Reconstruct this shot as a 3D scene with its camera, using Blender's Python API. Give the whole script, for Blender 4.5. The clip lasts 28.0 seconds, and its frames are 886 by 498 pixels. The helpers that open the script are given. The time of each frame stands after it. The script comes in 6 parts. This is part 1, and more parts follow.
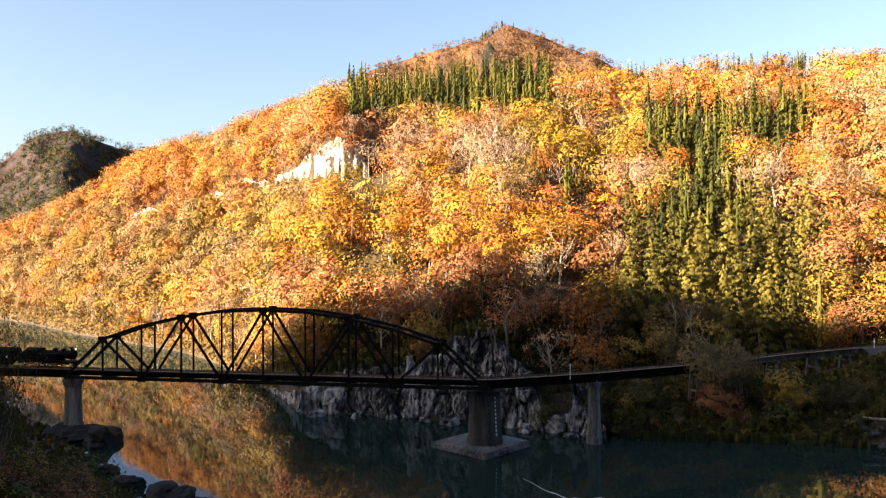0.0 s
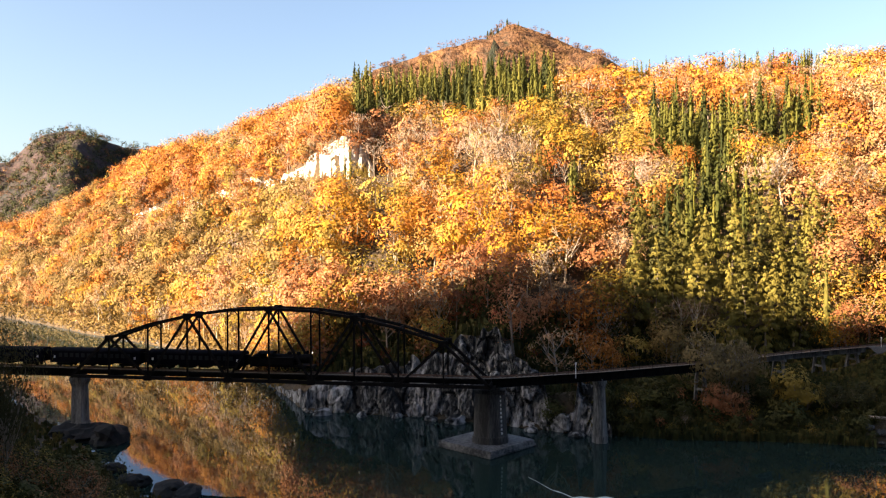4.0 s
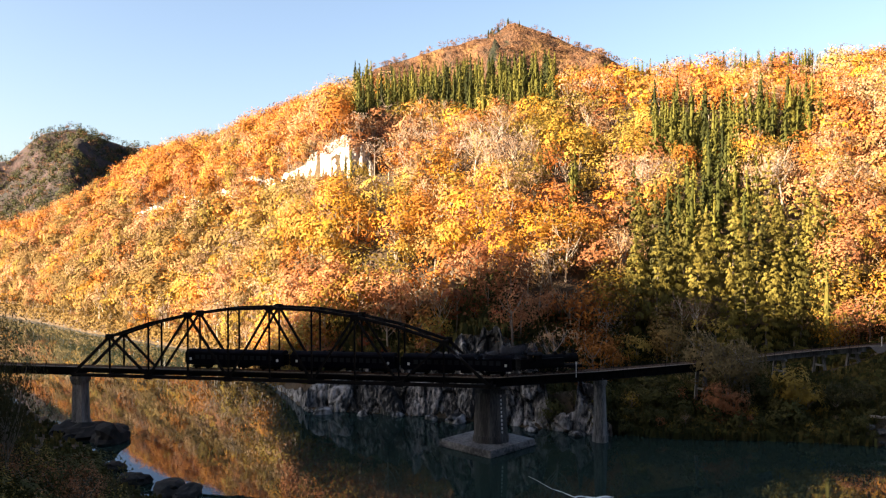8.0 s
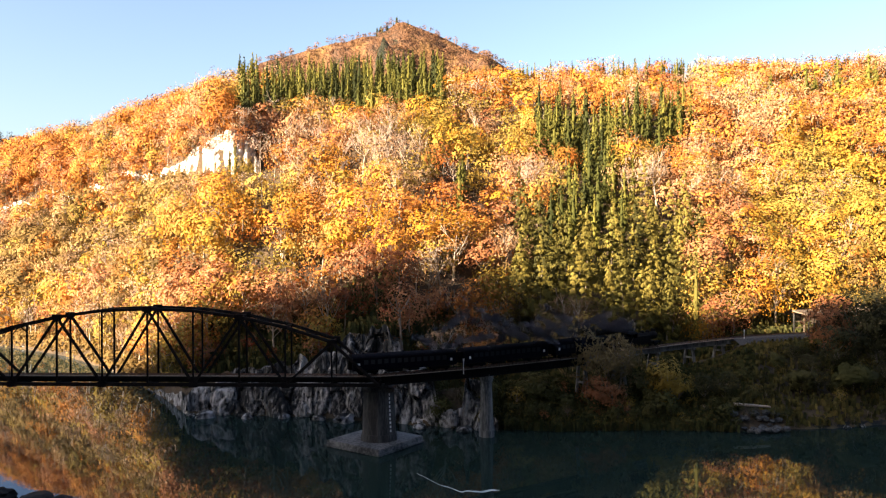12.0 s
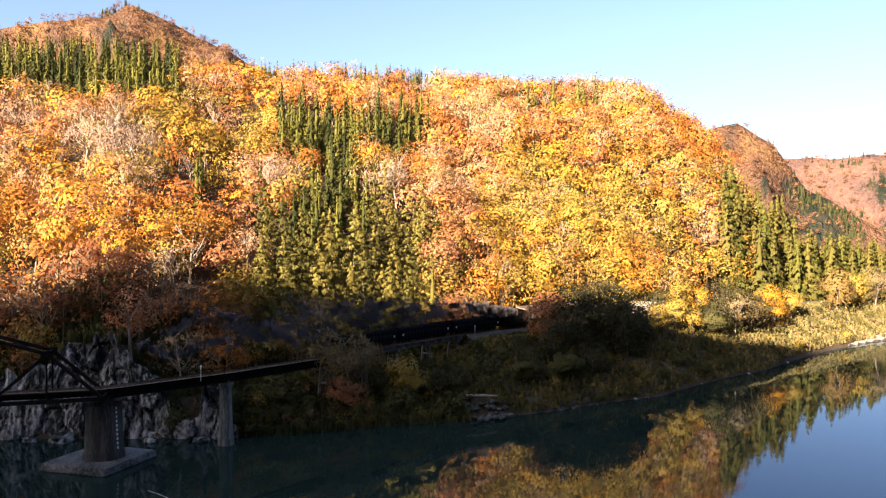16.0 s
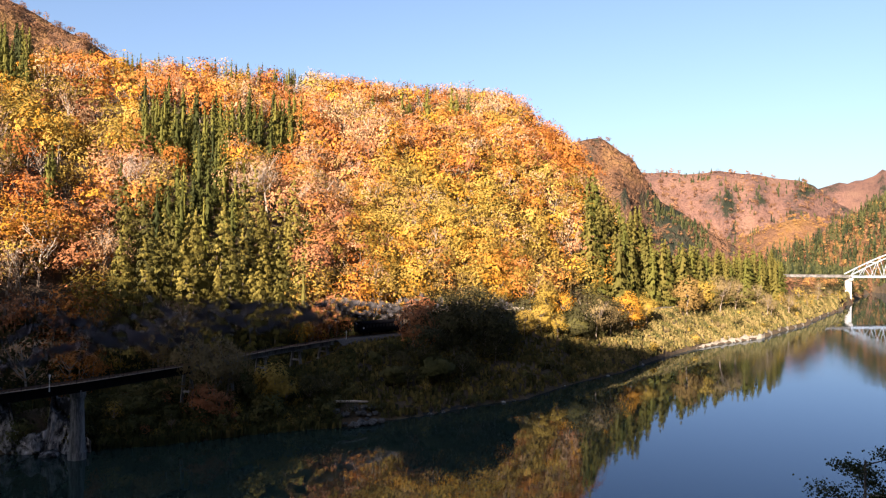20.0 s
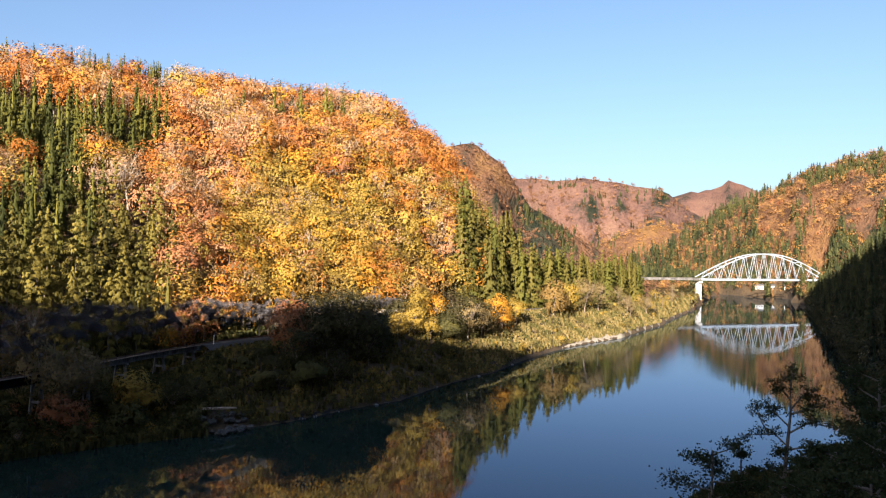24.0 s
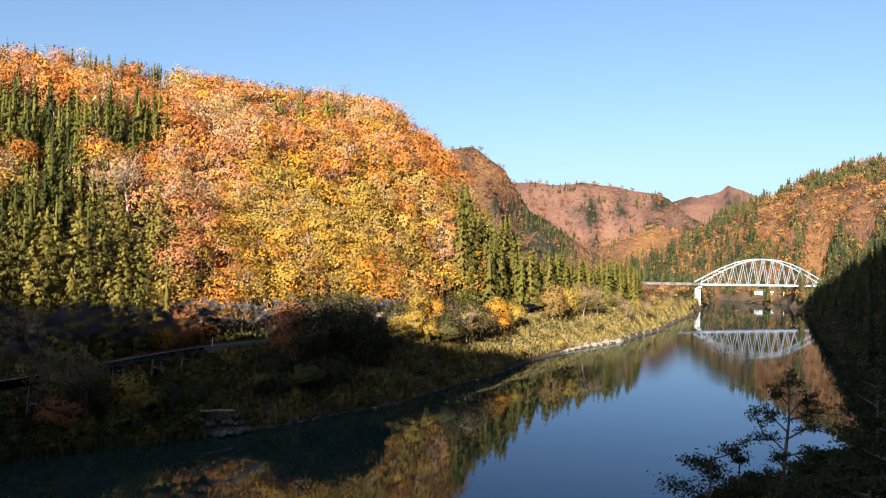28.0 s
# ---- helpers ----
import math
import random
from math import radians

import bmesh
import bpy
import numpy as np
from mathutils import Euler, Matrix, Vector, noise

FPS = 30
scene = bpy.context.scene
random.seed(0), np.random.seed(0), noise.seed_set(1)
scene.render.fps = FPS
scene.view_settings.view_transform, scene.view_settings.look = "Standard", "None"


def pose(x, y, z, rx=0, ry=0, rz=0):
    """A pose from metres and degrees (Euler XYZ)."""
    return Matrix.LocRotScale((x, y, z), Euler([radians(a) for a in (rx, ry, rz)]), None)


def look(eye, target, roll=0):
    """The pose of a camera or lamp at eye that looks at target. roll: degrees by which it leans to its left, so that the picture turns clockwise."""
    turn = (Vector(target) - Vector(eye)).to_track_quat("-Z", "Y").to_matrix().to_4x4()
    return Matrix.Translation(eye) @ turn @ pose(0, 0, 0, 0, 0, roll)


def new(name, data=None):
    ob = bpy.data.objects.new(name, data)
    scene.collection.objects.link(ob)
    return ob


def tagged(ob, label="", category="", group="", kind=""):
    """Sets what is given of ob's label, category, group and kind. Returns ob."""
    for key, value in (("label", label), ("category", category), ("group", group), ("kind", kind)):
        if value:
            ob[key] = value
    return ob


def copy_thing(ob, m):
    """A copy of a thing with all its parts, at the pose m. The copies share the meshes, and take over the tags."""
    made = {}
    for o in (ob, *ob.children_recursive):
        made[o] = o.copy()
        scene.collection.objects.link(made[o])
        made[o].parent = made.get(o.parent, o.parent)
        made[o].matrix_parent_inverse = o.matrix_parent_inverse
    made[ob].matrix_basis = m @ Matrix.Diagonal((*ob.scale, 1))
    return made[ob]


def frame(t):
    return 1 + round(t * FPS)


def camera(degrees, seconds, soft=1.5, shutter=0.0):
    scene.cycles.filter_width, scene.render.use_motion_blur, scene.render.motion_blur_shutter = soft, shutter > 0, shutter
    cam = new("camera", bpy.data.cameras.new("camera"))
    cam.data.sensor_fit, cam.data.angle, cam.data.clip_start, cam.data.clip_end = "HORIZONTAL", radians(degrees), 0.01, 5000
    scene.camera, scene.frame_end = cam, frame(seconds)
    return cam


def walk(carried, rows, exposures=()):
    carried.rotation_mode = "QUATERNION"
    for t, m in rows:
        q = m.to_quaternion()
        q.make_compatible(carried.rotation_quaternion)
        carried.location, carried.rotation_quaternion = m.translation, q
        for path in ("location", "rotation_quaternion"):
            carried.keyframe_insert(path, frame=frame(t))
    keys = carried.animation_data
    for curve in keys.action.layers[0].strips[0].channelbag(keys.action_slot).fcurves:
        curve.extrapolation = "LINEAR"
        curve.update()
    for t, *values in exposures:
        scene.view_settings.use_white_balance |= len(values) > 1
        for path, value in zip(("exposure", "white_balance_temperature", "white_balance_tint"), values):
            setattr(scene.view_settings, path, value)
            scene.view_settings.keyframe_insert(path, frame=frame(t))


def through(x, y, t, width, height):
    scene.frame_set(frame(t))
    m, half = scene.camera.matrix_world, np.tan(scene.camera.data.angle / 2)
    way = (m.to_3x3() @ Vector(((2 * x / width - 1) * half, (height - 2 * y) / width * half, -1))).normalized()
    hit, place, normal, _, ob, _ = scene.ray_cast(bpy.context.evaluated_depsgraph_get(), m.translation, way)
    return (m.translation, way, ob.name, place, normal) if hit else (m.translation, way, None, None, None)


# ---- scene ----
# Metres: the river's surface is z = 0, the eye stands 36 m above it at the origin, and y points across the river.
EYE = (0.0, 0.0, 36.0)
cam = camera(60.3, 28.0, soft=1.2)


def turned(yaw, pitch, roll):
    """The camera's pose from its turn to the right, upwards and clockwise, in degrees."""
    a, b = radians(yaw), radians(pitch)
    way = Vector((math.sin(a) * math.cos(b), math.cos(a) * math.cos(b), math.sin(b)))
    return look(EYE, Vector(EYE) + way * 100, roll)


walk(cam, [(t, turned(a, b, c)) for t, a, b, c in (
    (0, 0.00, 0.10, -0.30), (0.5, -0.01, 0.10, -0.31), (1, -0.00, 0.09, -0.30), (1.5, -0.00, 0.07, -0.30), (2, -0.04, 0.06, -0.28),
    (2.5, -0.18, 0.06, -0.29), (3, -0.25, 0.05, -0.32), (3.5, -0.33, 0.03, -0.35), (5.5, -0.50, 0.00, -0.29), (6, -0.50, -0.01, -0.29),
    (6.5, -0.50, -0.02, -0.28), (7, -0.50, -0.02, -0.28), (7.5, -0.46, -0.04, -0.28), (8, -0.44, -0.05, -0.30), (8.5, -0.19, -0.07, -0.27),
    (9, 0.82, -0.08, -0.26), (9.5, 1.29, -0.07, -0.20), (10, 1.65, -0.10, -0.20), (10.5, 2.33, -0.13, -0.18), (11, 4.17, -0.16, -0.29),
    (11.5, 5.99, -0.18, -0.30), (13.5, 14.34, -0.18, -0.23), (14, 16.78, -0.15, -0.33), (14.5, 20.34, -0.17, -0.08), (15, 23.15, -0.16, -0.10),
    (15.5, 25.57, -0.18, -0.08), (16, 27.06, -0.16, -0.09), (16.5, 28.35, -0.12, -0.02), (17, 29.65, -0.12, 0.14), (17.5, 31.24, -0.06, 0.13),
    (18, 32.80, -0.02, 0.04), (18.5, 33.96, 0.01, 0.07), (19, 34.02, 0.06, 0.26), (19.5, 34.41, 0.12, 0.29), (20, 36.60, 0.28, 0.67),
    (20.5, 38.91, 0.27, 0.71), (21, 40.87, 0.31, 0.63), (21.5, 42.57, 0.39, 0.66), (22, 43.96, 0.43, 0.63), (22.5, 45.28, 0.49, 0.70),
    (24.5, 46.06, 0.61, 1.01), (25, 46.01, 0.65, 1.08), (25.5, 46.01, 0.68, 1.16), (26, 46.01, 0.74, 1.17), (26.5, 46.04, 0.78, 1.25),
    (27, 46.04, 0.81, 1.23), (27.5, 46.08, 0.83, 1.28), (28, 46.09, 0.87, 1.34),
)], exposures=[(0, 2.82, 7900, 14), (8, 2.82, 7900, 15), (14, 2.92, 7450, 17), (17, 2.64, 7100, 19), (20, 2.32, 6900, 19), (22.3, 2.2, 6650, 17), (25, 2.1, 6520, 12), (28, 2.06, 6500, 11)])

# ---------------------------------------------------------------- light
SUN_AZ, SUN_EL = -115.0, 22.0          # degrees from +y to the right, and above the horizon
s_az, s_el = radians(SUN_AZ), radians(SUN_EL)
sun_way = Vector((math.sin(s_az) * math.cos(s_el), math.cos(s_az) * math.cos(s_el), math.sin(s_el)))
sun = new("sun", bpy.data.lights.new("sun", "SUN"))
sun.data.energy, sun.data.angle, sun.data.color = 5.0, radians(0.55), (1.0, 0.87, 0.7)
sun.matrix_world = look(sun_way * 900, (0, 0, 0))

world = bpy.data.worlds.new("world")
scene.world = world
world.use_nodes = True
wn = world.node_tree.nodes
sky = wn.new("ShaderNodeTexSky")
sky.sky_type, sky.sun_disc = "NISHITA", False
sky.sun_elevation, sky.sun_rotation = s_el, s_az
sky.air_density, sky.dust_density, sky.ozone_density = 1.0, 2.2, 3.6
wn["Background"].inputs["Strength"].default_value = 0.05
world.node_tree.links.new(sky.outputs[0], wn["Background"].inputs["Color"])

# ---------------------------------------------------------------- materials
def material(name, build):
    """A node material; build(nodes, link, bsdf) adds what sets it apart."""
    m = bpy.data.materials.new(name)
    m.use_nodes = True
    n, l = m.node_tree.nodes, m.node_tree.links
    build(n, l.new, n["Principled BSDF"])
    return m


def ramp(n, stops):
    r = n.new("ShaderNodeValToRGB")
    e = r.color_ramp.elements
    while len(e) < len(stops):
        e.new(0.5)
    for el, (at, c) in zip(e, stops):
        el.position, el.color = at, (*c, 1)
    return r


def noise_tex(n, link, scale, detail=4.0, rough=0.6, stretch=None, space="Object"):
    tc = n.new("ShaderNodeTexCoord")
    t = n.new("ShaderNodeTexNoise")
    t.inputs["Scale"].default_value, t.inputs["Detail"].default_value, t.inputs["Roughness"].default_value = scale, detail, rough
    if stretch:
        mp = n.new("ShaderNodeMapping")
        mp.inputs["Scale"].default_value = stretch
        link(tc.outputs[space], mp.inputs["Vector"])
        link(mp.outputs[0], t.inputs["Vector"])
    else:
        link(tc.outputs[space], t.inputs["Vector"])
    return t


def bump(n, link, bsdf, height, strength=0.5, distance=0.1):
    b = n.new("ShaderNodeBump")
    b.inputs["Strength"].default_value, b.inputs["Distance"].default_value = strength, distance
    link(height, b.inputs["Height"])
    link(b.outputs[0], bsdf.inputs["Normal"])


def surface(name, dark, light, rough=0.8, scale=2.0, metal=0.0, relief=0.4, distance=0.05, fine=12.0, stretch=None, lo=0.34, hi=0.7, gloss=0.5):
    """A weathered surface: two scales of mottling between two colours, with relief."""
    def build(n, link, bsdf):
        a = noise_tex(n, link, scale, 5, 0.65, stretch)
        b = noise_tex(n, link, scale * fine, 3, 0.6, stretch)
        mix = n.new("ShaderNodeMath")
        mix.operation = "MULTIPLY_ADD"
        mix.inputs[1].default_value = 0.45
        link(b.outputs["Fac"], mix.inputs[0])
        half = n.new("ShaderNodeMath")
        half.operation = "MULTIPLY"
        half.inputs[1].default_value = 0.6
        link(a.outputs["Fac"], half.inputs[0])
        link(half.outputs[0], mix.inputs[2])
        r = ramp(n, [(lo, dark), (hi, light)])
        link(mix.outputs[0], r.inputs[0])
        link(r.outputs[0], bsdf.inputs["Base Color"])
        bsdf.inputs["Roughness"].default_value, bsdf.inputs["Metallic"].default_value = rough, metal
        bsdf.inputs["Specular IOR Level"].default_value = gloss
        bump(n, link, bsdf, mix.outputs[0], relief, distance)
    return material(name, build)


def foliage(name, colours, through=0.1, patch=0.02):
    """Leaves: each tree takes a tone of its own, shifted in wide patches and broken up by the grain of its sprays."""
    def build(n, link, bsdf):
        def sum_of(a, k, b=None, c=0.0):
            m = n.new("ShaderNodeMath")
            m.operation = "MULTIPLY_ADD"
            m.inputs[1].default_value, m.inputs[2].default_value = k, c
            link(a, m.inputs[0])
            if b is not None:
                link(b, m.inputs[2])
            return m.outputs[0]
        tone = n.new("ShaderNodeAttribute")
        tone.attribute_name = "tone"
        wide = noise_tex(n, link, patch, 3, 0.6)
        grain = noise_tex(n, link, 1.1, 3, 0.7)
        v = sum_of(n.new("ShaderNodeNewGeometry").outputs["Random Per Island"], 0.06, None, -0.3)
        v = sum_of(n.new("ShaderNodeObjectInfo").outputs["Random"], 0.2, v)
        v = sum_of(wide.outputs["Fac"], 0.35, v)
        v = sum_of(grain.outputs["Fac"], 0.26, v)
        v = sum_of(tone.outputs["Fac"], 0.9, v)
        k = len(colours) - 1
        r = ramp(n, [(0.1 + 0.8 * i / k, c) for i, c in enumerate(colours)])
        link(v, r.inputs[0])
        link(r.outputs[0], bsdf.inputs["Base Color"])
        bsdf.inputs["Roughness"].default_value = 0.8
        bsdf.inputs["Specular IOR Level"].default_value = 0.15
        bump(n, link, bsdf, grain.outputs["Fac"], 0.5, 0.4)
        tr = n.new("ShaderNodeBsdfTranslucent")
        link(r.outputs[0], tr.inputs["Color"])
        mx = n.new("ShaderNodeMixShader")
        mx.inputs[0].default_value = through
        link(bsdf.outputs[0], mx.inputs[1])
        link(tr.outputs[0], mx.inputs[2])
        link(mx.outputs[0], n["Material Output"].inputs["Surface"])
    return material(name, build)


LEAF = {
    "orange": foliage("leaves_orange", [(0.18, 0.053, 0.013), (0.32, 0.112, 0.022), (0.4, 0.168, 0.037)]),
    "rust": foliage("leaves_rust", [(0.14, 0.045, 0.02), (0.26, 0.1, 0.042), (0.36, 0.165, 0.078)]),
    "yellow": foliage("leaves_yellow", [(0.19, 0.084, 0.013), (0.34, 0.158, 0.018), (0.42, 0.222, 0.031)]),
    "olive": foliage("leaves_olive", [(0.105, 0.076, 0.014), (0.22, 0.149, 0.027), (0.32, 0.215, 0.048)]),
    "tan": foliage("leaves_tan", [(0.165, 0.095, 0.05), (0.3, 0.178, 0.092), (0.41, 0.255, 0.14)]),
    "twig": foliage("bare_twigs", [(0.15, 0.1, 0.075), (0.24, 0.165, 0.125), (0.34, 0.25, 0.195)]),
    # Olive-brown, darkened further to carry the shade between the crowns.
    "brown": foliage("leaves_shaded_olive_brown", [(0.07, 0.046, 0.017), (0.145, 0.092, 0.03), (0.235, 0.15, 0.05)]),
    "red": foliage("leaves_red", [(0.2, 0.03, 0.015), (0.32, 0.065, 0.025)]),
    "cedar": foliage("needles_dark", [(0.02, 0.026, 0.007), (0.058, 0.062, 0.012), (0.12, 0.112, 0.022)], 0.1),
    "larch": foliage("needles_light", [(0.026, 0.026, 0.008), (0.075, 0.068, 0.015), (0.15, 0.122, 0.027)], 0.1),
    # Bush leaves dimmed: shade of the banks put into their colour.
    "bush": foliage("leaves_bush_shaded", [(0.02, 0.026, 0.009), (0.05, 0.052, 0.015), (0.11, 0.085, 0.026)], 0.12),
}
LEAF["farwood"] = foliage("leaves_far", [(0.075, 0.038, 0.022), (0.135, 0.069, 0.038), (0.2, 0.107, 0.056)], 0.1, 0.01)
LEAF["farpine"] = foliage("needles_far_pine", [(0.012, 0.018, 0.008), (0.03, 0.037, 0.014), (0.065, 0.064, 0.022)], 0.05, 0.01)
LEAF["farcedar"] = foliage("needles_far", [(0.012, 0.018, 0.008), (0.03, 0.037, 0.014), (0.06, 0.06, 0.02)], 0.05, 0.01)
LEAF["fargold"] = foliage("leaves_far_gold", [(0.1, 0.055, 0.02), (0.2, 0.105, 0.032), (0.3, 0.16, 0.055)], 0.1, 0.01)
BARK = surface("bark", (0.10, 0.075, 0.055), (0.26, 0.21, 0.165), 0.9, 3.0)
PALE_BARK = surface("pale_bark", (0.18, 0.14, 0.105), (0.42, 0.36, 0.29), 0.85, 1.5)
STEEL = surface("painted_steel", (0.004, 0.004, 0.0045), (0.015, 0.012, 0.011), 0.75, 0.9, relief=0.15, distance=0.01, gloss=0.07)
RUST = surface("rusty_rail", (0.06, 0.032, 0.022), (0.16, 0.085, 0.06), 0.6, 1.3, 0.3)
CONCRETE = surface("weathered_concrete", (0.016, 0.015, 0.014), (0.095, 0.09, 0.085), 0.9, 0.7, stretch=(1, 1, 0.1), lo=0.47, hi=0.66)
ROCK = surface("grey_rock", (0.01, 0.01, 0.01), (0.34, 0.333, 0.33), 0.9, 0.2, relief=1.0, distance=0.6, fine=7, stretch=(1, 1, 0.45), lo=0.49, hi=0.64)
CLIFF = surface("pale_cliff_rock", (0.1, 0.078, 0.058), (0.44, 0.42, 0.39), 0.9, 0.3, relief=0.9, distance=0.5, fine=5, stretch=(1, 1, 0.22), lo=0.4, hi=0.57)
WOOD = surface("old_timber", (0.07, 0.05, 0.035), (0.2, 0.15, 0.11), 0.85, 1.2, stretch=(6, 1, 1))
PEBBLE = surface("pale_pebbles", (0.13, 0.11, 0.085), (0.4, 0.36, 0.3), 0.9, 0.5, relief=0.6, distance=0.1)
PALE_PIER = surface("grey_pier_concrete", (0.04, 0.04, 0.038), (0.23, 0.225, 0.215), 0.9, 0.6, stretch=(1, 1, 0.12), lo=0.42, hi=0.64)
# Grass of the shaded terrace, its shade put into a darker colour.
GRASS = foliage("shade_dark_grass", [(0.028, 0.028, 0.009), (0.08, 0.07, 0.02), (0.18, 0.135, 0.04)], 0.2, 0.04)
HEAP_ROCK = surface("grey_heap_rock", (0.012, 0.012, 0.012), (0.13, 0.127, 0.12), 0.9, 0.5, relief=1.0, distance=0.3, fine=6, lo=0.42, hi=0.66)
DARK_ROCK = surface("dark_shore_rock", (0.003, 0.003, 0.003), (0.03, 0.028, 0.026), 0.85, 0.5, relief=1.0, distance=0.3, fine=6, gloss=0.2)


def ground_nodes(n, link, bsdf):
    a = noise_tex(n, link, 0.035, 6, 0.62)
    b = noise_tex(n, link, 0.5, 5, 0.7)
    m = n.new("ShaderNodeMath")
    m.operation = "MULTIPLY_ADD"
    m.inputs[1].default_value = 0.5
    h = n.new("ShaderNodeMath")
    h.operation = "MULTIPLY"
    h.inputs[1].default_value = 0.5
    link(b.outputs["Fac"], m.inputs[0])
    link(a.outputs["Fac"], h.inputs[0])
    link(h.outputs[0], m.inputs[2])
    r = ramp(n, [(0.3, (0.014, 0.01, 0.006)), (0.45, (0.038, 0.024, 0.011)), (0.56, (0.07, 0.043, 0.018)), (0.7, (0.08, 0.06, 0.023))])
    link(m.outputs[0], r.inputs[0])
    link(r.outputs[0], bsdf.inputs["Base Color"])
    bsdf.inputs["Roughness"].default_value = 0.95
    bump(n, link, bsdf, m.outputs[0], 1.0, 1.6)


GROUND = material("leaf_litter_and_grass", ground_nodes)


def far_woods(name, bare, twigs, gold):
    """Distant woods: evergreens along the crests of the spurs, bare russet slopes between them."""
    def build(n, link, bsdf):
        a = noise_tex(n, link, 0.012, 6, 0.7)
        b = noise_tex(n, link, 0.16, 3, 0.75)
        ridge = n.new("ShaderNodeAttribute")
        ridge.attribute_name = "tone"
        total = None
        for out, k in ((a.outputs["Fac"], -1.5), (b.outputs["Fac"], -0.5), (ridge.outputs["Fac"], 0.4)):
            m = n.new("ShaderNodeMath")
            m.operation = "MULTIPLY_ADD"
            m.inputs[1].default_value, m.inputs[2].default_value = k, 1.06
            link(out, m.inputs[0])
            if total is not None:
                link(total, m.inputs[2])
            total = m.outputs[0]
        r = ramp(n, [(0.0, gold), (0.18, bare), (0.34, twigs), (0.46, (0.028, 0.03, 0.02)), (0.6, (0.014, 0.019, 0.013))])
        link(total, r.inputs[0])
        link(r.outputs[0], bsdf.inputs["Base Color"])
        bsdf.inputs["Roughness"].default_value = 1.0
        bsdf.inputs["Specular IOR Level"].default_value = 0.1
        bump(n, link, bsdf, b.outputs["Fac"], 1.0, 9.0)
    return material(name, build)


FAR_WOODS = far_woods("distant_woods", (0.125, 0.066, 0.038), (0.085, 0.05, 0.033), (0.17, 0.095, 0.04))
# Evergreens upstream; the mountainside's shade is put into their near-black colour.
SHADED_WOODS = surface("distant_shaded_evergreen_woods", (0.004, 0.006, 0.005), (0.036, 0.02, 0.02), 1.0, 0.012, relief=1.0, distance=8.0, fine=9, lo=0.43, hi=0.6)
# Farthest ranges paler and pinker: distance haze put into the woods' colour.
HAZE_WOODS = far_woods("hazy_pink_woods", (0.14, 0.078, 0.062), (0.095, 0.058, 0.05), (0.16, 0.095, 0.07))


def water_nodes(n, link, bsdf):
    """Still turbid water, with a wide riffle where the current runs over the shallows downstream."""
    a = noise_tex(n, link, 0.9, 3, 0.6, (1, 0.5, 1))
    b = noise_tex(n, link, 0.02, 3, 0.5)
    m = n.new("ShaderNodeMath")
    m.operation = "MULTIPLY"
    link(a.outputs["Fac"], m.inputs[0])
    link(b.outputs["Fac"], m.inputs[1])
    place = n.new("ShaderNodeMapping")
    tc = n.new("ShaderNodeTexCoord")
    ball = n.new("ShaderNodeTexGradient")
    ball.gradient_type = "SPHERICAL"
    place.vector_type = "TEXTURE"
    place.inputs["Location"].default_value, place.inputs["Scale"].default_value = (285, 146, 0), (112, 42, 1)
    place.inputs["Rotation"].default_value = (0, 0, radians(22))
    link(tc.outputs["Object"], place.inputs["Vector"])
    link(place.outputs[0], ball.inputs["Vector"])
    ragged = noise_tex(n, link, 0.035, 4, 0.6)
    edge = n.new("ShaderNodeMath")
    edge.operation = "MULTIPLY_ADD"
    edge.inputs[1].default_value = 0.55
    link(ragged.outputs["Fac"], edge.inputs[0])
    link(ball.outputs["Fac"], edge.inputs[2])
    riffle = ramp(n, [(0.36, (0, 0, 0)), (0.62, (1, 1, 1))])
    link(edge.outputs[0], riffle.inputs[0])
    waves = noise_tex(n, link, 1.6, 3, 0.6, (0.8, 1.6, 1))
    chop = n.new("ShaderNodeMath")
    chop.operation = "MULTIPLY"
    link(waves.outputs["Fac"], chop.inputs[0])
    link(riffle.outputs[0], chop.inputs[1])
    both = n.new("ShaderNodeMath")
    both.operation = "MULTIPLY_ADD"
    both.inputs[1].default_value = 1.1
    link(chop.outputs[0], both.inputs[0])
    link(m.outputs[0], both.inputs[2])
    height = n.new("ShaderNodeBump")
    height.inputs["Strength"].default_value, height.inputs["Distance"].default_value = 0.13, 0.05
    link(both.outputs[0], height.inputs["Height"])
    body = n.new("ShaderNodeBsdfDiffuse")
    body.inputs["Color"].default_value = (0.011, 0.023, 0.0175, 1)
    gloss = n.new("ShaderNodeBsdfGlossy")
    gloss.inputs["Color"].default_value = (0.74, 0.83, 1.0, 1)
    gloss.inputs["Roughness"].default_value = 0.02
    rim = n.new("ShaderNodeFresnel")
    rim.inputs["IOR"].default_value = 1.33
    for node_ in (gloss, rim):
        link(height.outputs[0], node_.inputs["Normal"])
    mx = n.new("ShaderNodeMixShader")
    link(rim.outputs[0], mx.inputs[0])
    link(body.outputs[0], mx.inputs[1])
    link(gloss.outputs[0], mx.inputs[2])
    link(mx.outputs[0], n["Material Output"].inputs["Surface"])


WATER = material("river_water", water_nodes)

# ---------------------------------------------------------------- helpers for meshes
def mesh_of(name, verts, faces, mat, smooth=False):
    me = bpy.data.meshes.new(name)
    me.from_pydata([tuple(v) for v in verts], [], [tuple(f) for f in faces])
    me.materials.append(mat)
    if smooth:
        me.polygons.foreach_set("use_smooth", [True] * len(me.polygons))
    me.update()
    return me


